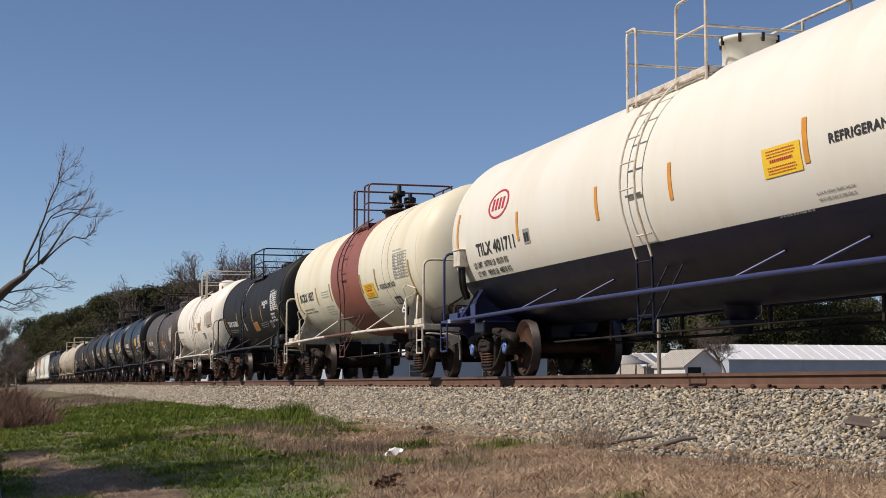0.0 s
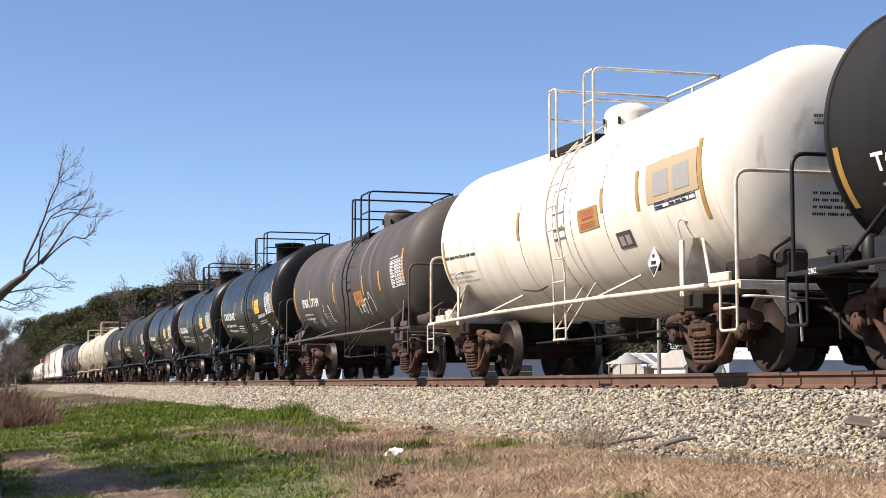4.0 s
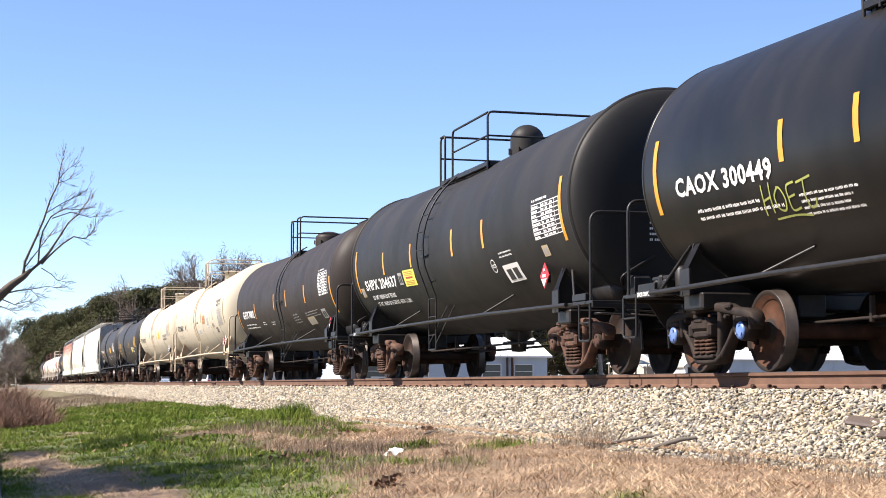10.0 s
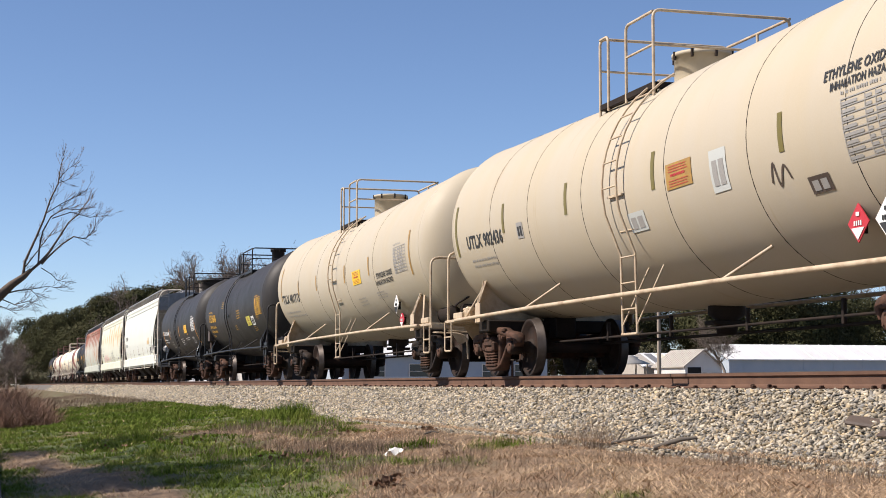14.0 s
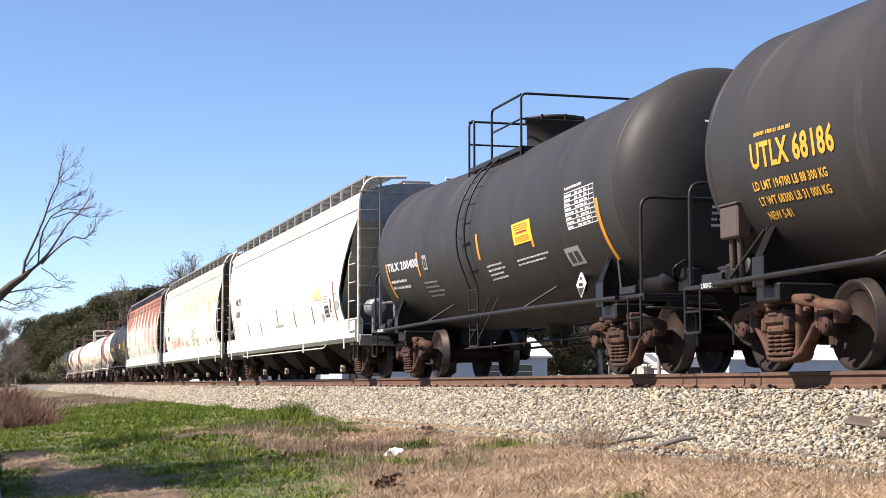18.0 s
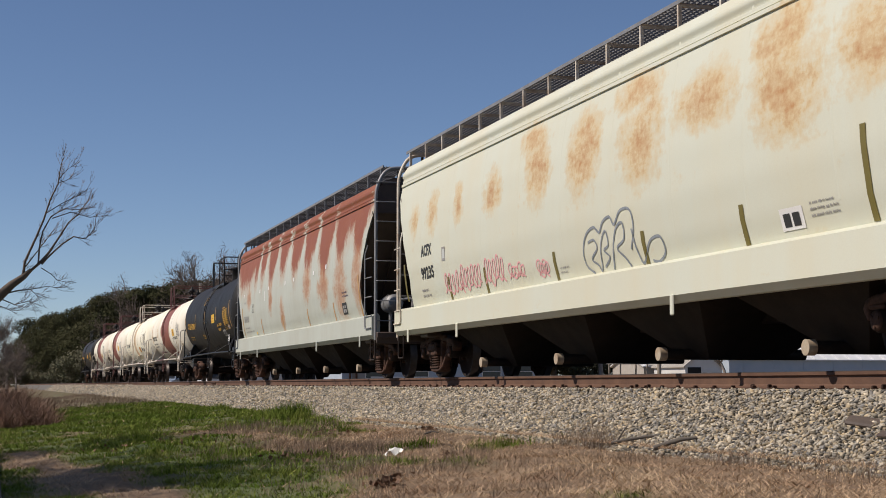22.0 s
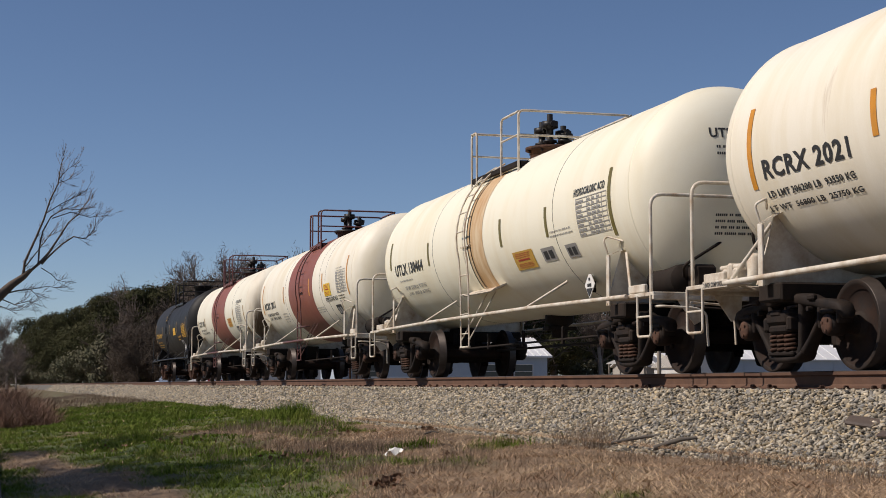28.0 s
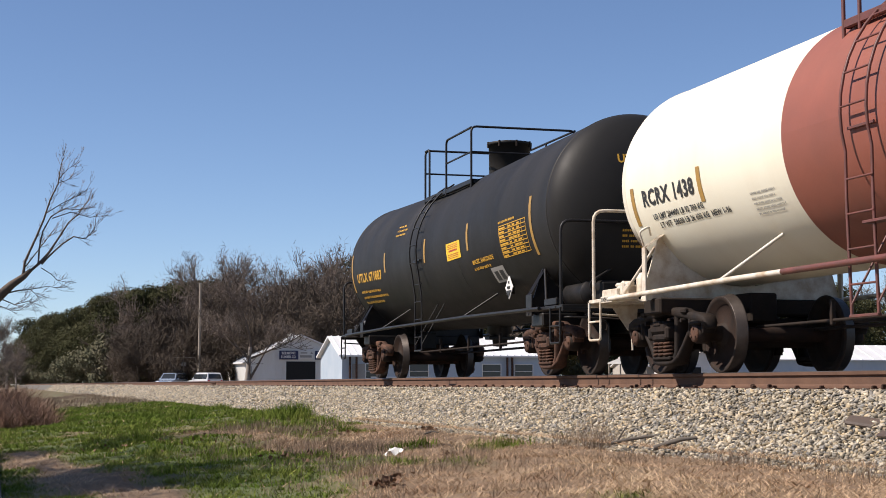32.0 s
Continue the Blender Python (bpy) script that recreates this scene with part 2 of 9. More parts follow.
def hues(m, colours):
    """Gives each loose piece one of a few base colours."""
    n, l = m.node_tree.nodes, m.node_tree.links
    bsdf = n["Principled BSDF"]
    old = bsdf.inputs["Base Color"].links[0].from_socket
    geo = n.new("ShaderNodeNewGeometry")
    turn = n.new("ShaderNodeMath")
    turn.operation = 'FRACT'
    times = n.new("ShaderNodeMath")
    times.operation = 'MULTIPLY'
    times.inputs[1].default_value = 7.13
    l.new(geo.outputs["Random Per Island"], times.inputs[0])
    l.new(times.outputs[0], turn.inputs[0])
    ramp = n.new("ShaderNodeValToRGB")
    ramp.color_ramp.interpolation = 'CONSTANT'
    while len(ramp.color_ramp.elements) < len(colours):
        ramp.color_ramp.elements.new(.5)
    for i, c in enumerate(colours):
        ramp.color_ramp.elements[i].position = i / len(colours)
        ramp.color_ramp.elements[i].color = (*c, 1)
    l.new(turn.outputs[0], ramp.inputs[0])
    mix = n.new("ShaderNodeMix")
    mix.data_type, mix.blend_type = 'RGBA', 'MULTIPLY'
    mix.inputs["Factor"].default_value = 1.0
    l.new(old, mix.inputs[6])
    l.new(ramp.outputs[0], mix.inputs[7])
    l.new(mix.outputs[2], bsdf.inputs["Base Color"])


hues(M_STONE, [(1.0, .96, .89), (1.03, .93, .78), (.78, .79, .80), (.96, .93, .87), (1.0, .87, .66), (.62, .63, .66), (1.08, 1.02, .90), (.86, .80, .70)])
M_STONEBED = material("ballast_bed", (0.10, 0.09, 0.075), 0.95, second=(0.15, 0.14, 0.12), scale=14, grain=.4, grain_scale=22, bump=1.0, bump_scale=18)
M_SHEDWALL = material("white_metal_siding", (0.72, 0.72, 0.70), 0.6, second=(0.62, 0.6, 0.56), scale=.5, stretch=(1, 1, .3), grain=.05, bump=.05)
M_ROOF = material("white_metal_roof", (0.78, 0.78, 0.78), 0.4, second=(0.7, 0.69, 0.66), scale=.4, grain=.04, bump=.04)
M_BLUEGREY = material("blue_grey_siding", (0.33, 0.40, 0.47), 0.6, second=(0.4, 0.45, 0.5), scale=.6, grain=.06, bump=.05)
M_SHINGLE = material("beige_shingles", (0.42, 0.39, 0.34), 0.85, second=(0.34, 0.31, 0.27), scale=2, grain=.15, bump=.3, bump_scale=12)
M_GLASS = material("dark_window_glass", (0.03, 0.035, 0.04), 0.08, grain=.02, bump=0)
# near-black colour that stands for the shade in doorway and porch
M_DOORDARK = material("painted_interior_shade", (0.012, 0.012, 0.012), 0.9, grain=.1, bump=0)
M_SIGNBLUE = material("navy_sign_board", (0.02, 0.025, 0.08), 0.5, grain=.05, bump=.02)
M_POLE = material("weathered_pole_wood", (0.33, 0.28, 0.22), 0.85, second=(0.22, 0.19, 0.15), scale=4, stretch=(3, 3, .2), grain=.15, bump=.3)
M_BARK = material("grey_bark", (0.105, 0.090, 0.074), 0.9, second=(0.10, 0.085, 0.07), scale=9, stretch=(2, 2, .4), grain=.2, bump=.5, bump_scale=30)
M_PALEBARK = material("pale_bare_bark", (0.30, 0.26, 0.22), 0.9, second=(0.2, 0.17, 0.145), scale=6, grain=.2, bump=.3)
M_TWIG = material("grey_brown_twigs", (0.14, 0.108, 0.083), 0.9, second=(0.085, 0.065, 0.05), scale=1.2, grain=.2, bump=0)
M_BRUSHTWIG = material("brown_brush_twigs", (0.098, 0.072, 0.05), 0.9, second=(0.06, 0.044, 0.031), scale=.5, grain=.2, bump=0, random_tint=.3, island=True)
M_HAZETWIG = material("pale_twig_tips", (0.21, 0.165, 0.135), 0.9, second=(0.13, 0.10, 0.082), scale=.5, grain=.2, bump=0, random_tint=.3, island=True)
M_PINE = material("dark_evergreen_leaves", (0.040, 0.045, 0.019), 0.85, gloss=.08, second=(0.066, 0.062, 0.030), scale=.5, grain=.3, grain_scale=6, bump=0, random_tint=.35, island=True)
M_SCRUB = material("brown_green_scrub", (0.10, 0.085, 0.045), 0.85, second=(0.065, 0.07, 0.03), scale=.4, grain=.3, grain_scale=6, bump=0, random_tint=.3, island=True)
M_GRASS = material("green_grass_blades", (0.088, 0.145, 0.018), 0.9, gloss=.06, second=(0.19, 0.21, 0.048), scale=1.0, grain=.2, grain_scale=9, bump=0, random_tint=.5, island=True)
M_DRY = material("dry_straw_grass", (0.56, 0.42, 0.27), 0.85, gloss=.2, second=(0.27, 0.17, 0.105), scale=1.1, grain=.25, grain_scale=9, bump=0, random_tint=.5, island=True)
M_WEED = material("dead_weed_stalks", (0.26, 0.19, 0.13), 0.85, second=(0.18, 0.13, 0.09), scale=1.5, grain=.2, bump=0, random_tint=.3, island=True)
M_BRIAR = material("reddish_brown_briar", (0.18, 0.10, 0.062), 0.9, second=(0.085, 0.046, 0.03), scale=1.5, grain=.2, bump=0, random_tint=.4, island=True)
M_ASPHALT = material("worn_asphalt", (0.07, 0.068, 0.066), 0.9, second=(0.1, 0.095, 0.09), scale=2, grain=.25, grain_scale=80, bump=.5, bump_scale=120)
M_CARSILVER = material("silver_blue_car_paint", (0.36, 0.42, 0.5), 0.25, metal=.5, grain=.03, bump=0, coat=.5)
M_CARWHITE = material("white_car_paint", (0.6, 0.61, 0.63), 0.25, grain=.03, bump=0, coat=.5)
M_RUBBER = material("black_rubber", (0.02, 0.02, 0.02), 0.8, grain=.1, bump=.1)
M_LITTER = material("white_paper_litter", (0.75, 0.74, 0.7), 0.7, grain=.05, bump=.2)
M_BROWNLEAF = material("brown_dead_leaves", (0.14, 0.075, 0.04), 0.8, grain=.2, bump=.1, random_tint=.4, island=True)


# ---- mesh building ----
class Geo:
    """Collects vertices and faces; each face carries a material slot and whether it is smooth."""

    def __init__(self):
        self.v, self.f, self.s, self.m = [], [], [], []

    def add(self, verts, faces, smooth=False, slot=0):
        k = len(self.v)
        self.v.extend([tuple(p) for p in verts])
        self.f.extend([tuple(i + k for i in q) for q in faces])
        self.s.extend([smooth] * len(faces))
        self.m.extend([slot] * len(faces))
        return self

    def box(self, c, size, bevel=0.0, turn=None, slot=0):
        hx, hy, hz = (a / 2 for a in size)
        b = min(bevel, hx * .9, hy * .9, hz * .9)
        if b <= 0:
            pts = [(x, y, z) for x in (-hx, hx) for y in (-hy, hy) for z in (-hz, hz)]
            fs = [(0, 1, 3, 2), (4, 6, 7, 5), (0, 4, 5, 1), (2, 3, 7, 6), (0, 2, 6, 4), (1, 5, 7, 3)]
        else:
            pts, fs, idx = [], [], {}
            for sx in (-1, 1):
                for sy in (-1, 1):
                    for sz in (-1, 1):
                        for ax in range(3):
                            p = [sx * (hx - b), sy * (hy - b), sz * (hz - b)]
                            p[ax] = (sx * hx, sy * hy, sz * hz)[ax]
                            idx[(sx, sy, sz, ax)] = len(pts)
                            pts.append(tuple(p))
            S = (-1, 1)
            for s in S:
                q = [idx[(s, a, c2, 0)] for a, c2 in ((-1, -1), (1, -1), (1, 1), (-1, 1))]
                fs.append(tuple(q if s > 0 else q[::-1]))
                q = [idx[(a, s, c2, 1)] for a, c2 in ((-1, -1), (-1, 1), (1, 1), (1, -1))]
                fs.append(tuple(q if s > 0 else q[::-1]))
                q = [idx[(a, c2, s, 2)] for a, c2 in ((-1, -1), (1, -1), (1, 1), (-1, 1))]
                fs.append(tuple(q if s > 0 else q[::-1]))
            for a in S:
                for c2 in S:
                    fs.append((idx[(a, c2, -1, 0)], idx[(a, c2, 1, 0)], idx[(a, c2, 1, 1)], idx[(a, c2, -1, 1)]))
                    fs.append((idx[(a, -1, c2, 0)], idx[(a, 1, c2, 0)], idx[(a, 1, c2, 2)], idx[(a, -1, c2, 2)]))
                    fs.append((idx[(-1, a, c2, 1)], idx[(1, a, c2, 1)], idx[(1, a, c2, 2)], idx[(-1, a, c2, 2)]))
                    for e in S:
                        fs.append((idx[(a, c2, e, 0)], idx[(a, c2, e, 1)], idx[(a, c2, e, 2)]))
        if turn is not None:
            pts = [tuple(turn @ Vector(p)) for p in pts]
        return self.add([(p[0] + c[0], p[1] + c[1], p[2] + c[2]) for p in pts], fs, False, slot)

    def rod(self, p0, p1, r, n=8, r1=None, slot=0, caps=True):
        p0, p1 = Vector(p0), Vector(p1)
        d = (p1 - p0).normalized()
        a = d.orthogonal().normalized()
        b = d.cross(a)
        r1 = r if r1 is None else r1
        ring = [(math.cos(2 * math.pi * i / n), math.sin(2 * math.pi * i / n)) for i in range(n)]
        v0 = [p0 + (a * c + b * s) * r for c, s in ring]
        v1 = [p1 + (a * c + b * s) * r1 for c, s in ring]
        self.add(v0 + v1, [(i, (i + 1) % n, n + (i + 1) % n, n + i) for i in range(n)], True, slot)
        if caps:
            self.add(v0, [tuple(range(n - 1, -1, -1))], False, slot)
            self.add(v1, [tuple(range(n))], False, slot)
        return self

    def tube(self, pts, r, n=7, slot=0, radii=None):
        pts = [Vector(p) for p in pts]
        rings, a = [], None
        for i, p in enumerate(pts):
            d = (pts[min(i + 1, len(pts) - 1)] - pts[max(i - 1, 0)]).normalized()
            a = d.orthogonal().normalized() if a is None else (a - d * a.dot(d)).normalized()
            b = d.cross(a)
            rr = radii[i] if radii else r
            rings += [p + (a * math.cos(2 * math.pi * k / n) + b * math.sin(2 * math.pi * k / n)) * rr for k in range(n)]
        fs = [(i * n + k, i * n + (k + 1) % n, (i + 1) * n + (k + 1) % n, (i + 1) * n + k) for i in range(len(pts) - 1) for k in range(n)]
        self.add(rings, fs, True, slot)
        self.add(rings[:n], [tuple(range(n - 1, -1, -1))], False, slot)
        self.add(rings[-n:], [tuple(range(n))], False, slot)
        return self

    def bent(self, pts, r, bend=0.12, n=7, slot=0):
        """A pipe along a polyline with rounded corners."""
        pts = [Vector(p) for p in pts]
        out = [pts[0]]
        for i in range(1, len(pts) - 1):
            p, q, s = pts[i - 1], pts[i], pts[i + 1]
            k = min(bend, (q - p).length * .45, (s - q).length * .45)
            a, b = q + (p - q).normalized() * k, q + (s - q).normalized() * k
            for u in (0, .25, .5, .75, 1):
                out.append(a * (1 - u) ** 2 + q * 2 * u * (1 - u) + b * u * u)
        out.append(pts[-1])
        return self.tube(out, r, n, slot)

    def beam(self, rows, n=10, slot=0):
        """A bar of rounded section along a path in the upright plane; rows: x, z, half its height, half its depth in y."""
        pts = [Vector((x, 0, z)) for x, z, a, b in rows]
        ring = []
        for i, (x, z, a, b) in enumerate(rows):
            d = (pts[min(i + 1, len(pts) - 1)] - pts[max(i - 1, 0)]).normalized()
            up = Vector((-d.z, 0, d.x))
            for k in range(n):
                c, w = math.cos(2 * math.pi * k / n), math.sin(2 * math.pi * k / n)
                c, w = math.copysign(abs(c) ** .6, c), math.copysign(abs(w) ** .6, w)
                ring.append(pts[i] + up * (a * c) + Vector((0, b * w, 0)))
        m = len(rows)
        self.add(ring, [(i * n + k, i * n + (k + 1) % n, (i + 1) * n + (k + 1) % n, (i + 1) * n + k) for i in range(m - 1) for k in range(n)], True, slot)
        self.add(ring[:n], [tuple(range(n - 1, -1, -1))], False, slot)
        self.add(ring[-n:], [tuple(range(n))], False, slot)
        return self

    def lathe(self, prof, n=32, axis='x', at=(0, 0, 0), smooth=True, slot=0, slots=None):
        """prof: (distance along the axis, radius). Doubled points make a crease."""
        def spin(u, r, k):
            c, s = math.cos(2 * math.pi * k / n) * r, math.sin(2 * math.pi * k / n) * r
            p = {'x': (u, c, s), 'y': (c, u, -s), 'z': (c, s, u)}[axis]
            return (p[0] + at[0], p[1] + at[1], p[2] + at[2])
        runs = []
        for i in range(len(prof) - 1):
            if prof[i] == prof[i + 1]:
                continue
            runs.append((prof[i], prof[i + 1], slots[i] if slots else slot))
        last, k0 = None, 0
        for a, b, sl in runs:
            k = len(self.v)
            if last == a:
                base = k0
            else:
                self.v.extend(spin(*a, i) for i in range(n))
                base = k
            k1 = len(self.v)
            self.v.extend(spin(*b, i) for i in range(n))
            for i in range(n):
                self.f.append((base + i, base + (i + 1) % n, k1 + (i + 1) % n, k1 + i))
                self.s.append(smooth)
                self.m.append(sl)
            last, k0 = b, k1
        return self

    def prism(self, poly, y0, y1, plane='xz', slot=0):
        """An outline (counter-clockwise) pushed from y0 to y1 along the third axis."""
        put = {'xz': lambda a, b, c: (a, c, b), 'yz': lambda a, b, c: (c, a, b), 'xy': lambda a, b, c: (a, b, c)}[plane]
        n = len(poly)
        v0 = [put(a, b, y0) for a, b in poly]
        v1 = [put(a, b, y1) for a, b in poly]
        self.add(v0 + v1, [tuple(range(n)), tuple(range(2 * n - 1, n - 1, -1))] + [(i, n + i, n + (i + 1) % n, (i + 1) % n) for i in range(n)], False, slot)
        return self

    def mesh(self, name, *mats):
        me = bpy.data.meshes.new(name)
        me.from_pydata(self.v, [], self.f)
        for m in mats:
            me.materials.append(m)
        me.polygons.foreach_set("use_smooth", self.s)
        if len(mats) > 1:
            me.polygons.foreach_set("material_index", self.m)
        me.update()
        return me


KEPT = {}


def kept(key, build):
    if key not in KEPT:
        KEPT[key] = build()
    return KEPT[key]


def part(name, shape, mat, parent, label="", at=None):
    """Links a Geo or a finished mesh as one mesh object under a thing or a part."""
    data = shape.mesh(name, *(mat if isinstance(mat, (list, tuple)) else (mat,))) if isinstance(shape, Geo) else shape
    ob = new(name, data)
    ob.parent = parent
    if at is not None:
        ob.matrix_basis = at
    if label:
        ob["label"] = label
    return ob


def thing(name, label, category, group="", kind="", at=None):
    ob = new(name)
    if at is not None:
        ob.matrix_basis = at
    return tagged(ob, label, category, group, kind)


def solid(name, shape, mat, label, category="", group="", kind="", at=None):
    data = shape.mesh(name, *(mat if isinstance(mat, (list, tuple)) else (mat,))) if isinstance(shape, Geo) else shape
    ob = new(name, data)
    if at is not None:
        ob.matrix_basis = at
    return tagged(ob, label, category, group, kind)


def sway(x, y, s=1.0, k=0.0):
    return noise.noise(Vector((x * s, y * s, k)))


# ---- ground ----
TOE_Y, FAR_TOE_Y = 6.45, 11.8
NEAR_PROFILE = [(-400, -1.3), (-4.5, -1.15), (-0.3, -1.12), (0.1, -1.1), (1.2, -1.03), (3.0, -0.86), (5.0, -0.70), (6.1, -0.66), (6.45, -0.66), (7.35, -0.16), (10.8, -0.16), (11.8, -0.6), (14, -0.75), (30, -0.5), (3000, -0.5)]


def profile(y):
    for (a, za), (b, zb) in zip(NEAR_PROFILE, NEAR_PROFILE[1:]):
        if y <= b:
            return za + (zb - za) * (y - a) / (b - a)
    return -0.5


def ground_z(x, y):
    z = profile(y)
    if 0.15 < y < 6.4 and abs(x) < 120:
        k = min(1, (y - .15) / .8, (6.4 - y) / .5)
        z += k * (0.11 * sway(x, y, .35) + 0.08 * sway(x, y, 1.1, 3) + 0.035 * sway(x, y, 3.1, 7))
    elif 6.4 <= y < 7.3:
        z += 0.02 * sway(x, y, 1.7)
    return z


GREEN_EDGE = [(0.0, -8.0), (2.6, -10.5), (2.9, -12.5), (3.4, -14.9), (3.8, -17.0), (4.5, -22.0), (5.2, -25.0), (6.0, -27.0), (6.5, -28.5)]
DEAD_BAND = [(-34.0, 1.6), (-30.3, 2.0), (-28.3, 3.05), (-26.0, 3.75), (-22.6, 4.0), (-19.4, 4.0), (-17.0, 4.3)]


def along(table, v):
    for (a, za), (b, zb) in zip(table, table[1:]):
        if v <= b:
            return za + (zb - za) * (v - a) / (b - a)
    return table[-1][1]


def worn_soil(x, y):
    """The strip of bare soil beside the lane."""
    if not -27 < x < -13:
        return 0.0
    return math.exp(-((y - min(1.35, max(.55, 1.2 + (x + 16) * .085)) - .2 * sway(x, 0, .5, 5)) / .46) ** 2)


def green_cover(x, y):
    """How green the near verge is: 1 grass, 0 straw and soil."""
    if y > 6.5 or y < -6:
        return 0.2
    wave = sway(x, y, .5, 11)
    edge = along(GREEN_EDGE, y) + 1.6 * wave
    g = 1 / (1 + math.exp((x - edge) * 1.5))
    if -33 < x < -16.5:
        mid = along(DEAD_BAND, x) + .25 * sway(x, y, .7, 8)
        g *= 1 - (.95 if x > -28 else .6) * math.exp(-((y - mid) / (.5 if x > -27 else .38)) ** 2)
    if x > -27:
        g *= 1 - min(1, 1.3 * worn_soil(x, y))
    for cx, cy, rx, ry, k in ((-16.4, 4.05, 1.1, .28, .8), (-14.2, 4.2, .6, .25, .6), (-10.6, 4.4, .8, .2, .3)):
        g += k * math.exp(-((x - cx) / rx) ** 2 - ((y - cy) / ry) ** 2)
    g += (.5 * sway(x, y, 1.3, 21) + .5 * sway(x, y, .6, 27)) * (1 if g > .25 else .15)
    if x < -56:
        g *= max(.45, 1 - (-56 - x) / 14)
    return max(0, min(1, g))


def ground_material():
    m = bpy.data.materials.new("verge_soil_and_grass")
    m.use_nodes = True
    n, l = m.node_tree.nodes, m.node_tree.links
    bsdf = n["Principled BSDF"]
    bsdf.inputs["Roughness"].default_value = .95
    at = n.new("ShaderNodeAttribute")
    at.attribute_name = "cover"
    tc = n.new("ShaderNodeTexCoord")

    def nz(sc, det=6):
        t = n.new("ShaderNodeTexNoise")
        t.inputs["Scale"].default_value = sc
        t.inputs["Detail"].default_value = det
        l.new(tc.outputs["Object"], t.inputs["Vector"])
        return t.outputs["Fac"]

    def mix(fac, a, b):
        x = n.new("ShaderNodeMix")
        x.data_type = 'RGBA'
        l.new(fac, x.inputs["Factor"])
        for s, v in ((x.inputs[6], a), (x.inputs[7], b)):
            if isinstance(v, tuple):
                s.default_value = (*v, 1)
            else:
                l.new(v, s)
        return x.outputs[2]
    dry = mix(nz(9.0, 9), (0.075, 0.047, 0.03), (0.30, 0.205, 0.125))
    green = mix(nz(5.0), (0.05, 0.068, 0.018), (0.10, 0.125, 0.035))
    l.new(mix(at.outputs["Fac"], dry, green), bsdf.inputs["Base Color"])
    b = n.new("ShaderNodeBump")
    b.inputs["Strength"].default_value = .8
    b.inputs["Distance"].default_value = .03
    l.new(nz(22), b.inputs["Height"])
    l.new(b.outputs[0], bsdf.inputs["Normal"])
    return m


def steps(*runs):
    out = []
    for a, b, d in runs:
        k = max(1, round((b - a) / d))
        out += [a + (b - a) * i / k for i in range(k)]
    return out + [runs[-1][1]]


def build_ground():
    xs = steps((-2600, -600, 400), (-600, -120, 40), (-120, -60, 4), (-60, -34, .5), (-34, -9, .22), (-9, 40, 3), (40, 600, 80), (600, 2600, 500))
    ys = steps((-2600, -300, 500), (-300, -20, 40), (-20, -.4, 1.2), (-.4, 6.6, .16), (6.6, 7.4, .27), (7.4, 10.8, 1.7), (10.8, 15, .5), (15, 60, 9), (60, 600, 60), (600, 3000, 480))
    nx, ny = len(xs), len(ys)
    verts = [(x, y, ground_z(x, y)) for x in xs for y in ys]
    faces = [(i * ny + j, (i + 1) * ny + j, (i + 1) * ny + j + 1, i * ny + j + 1) for i in range(nx - 1) for j in range(ny - 1)]
    g = Geo().add(verts, faces, True)
    me = g.mesh("ground", ground_material())
    at = me.attributes.new("cover", 'FLOAT', 'POINT')
    at.data.foreach_set("value", [green_cover(x, y) if abs(x) < 200 else .15 for x in xs for y in ys])
    tagged(new("ground", me), "grassy railway verge of green grass, straw and bare soil", "ground", kind="structure")


build_ground()

# ---- road beside the verge ----
road = Geo()
road.prism([(-4.6, -1.5), (0.05, -1.5), (0.12, -1.045), (-2.2, -1.0), (-4.5, -1.03)], -400, 400, 'yz')
solid("road", road, M_ASPHALT, "worn grey asphalt lane along the grass verge", "road", kind="structure")

# ---- track ----
RAIL_OUT = [(-.075, 0), (.075, 0), (.075, .012), (.02, .028), (.009, .045), (.009, .125), (.036, .14), (.037, .172), (.03, .18), (-.03, .18), (-.037, .172), (-.036, .14), (-.009, .125), (-.009, .045), (-.02, .028), (-.075, .012)]


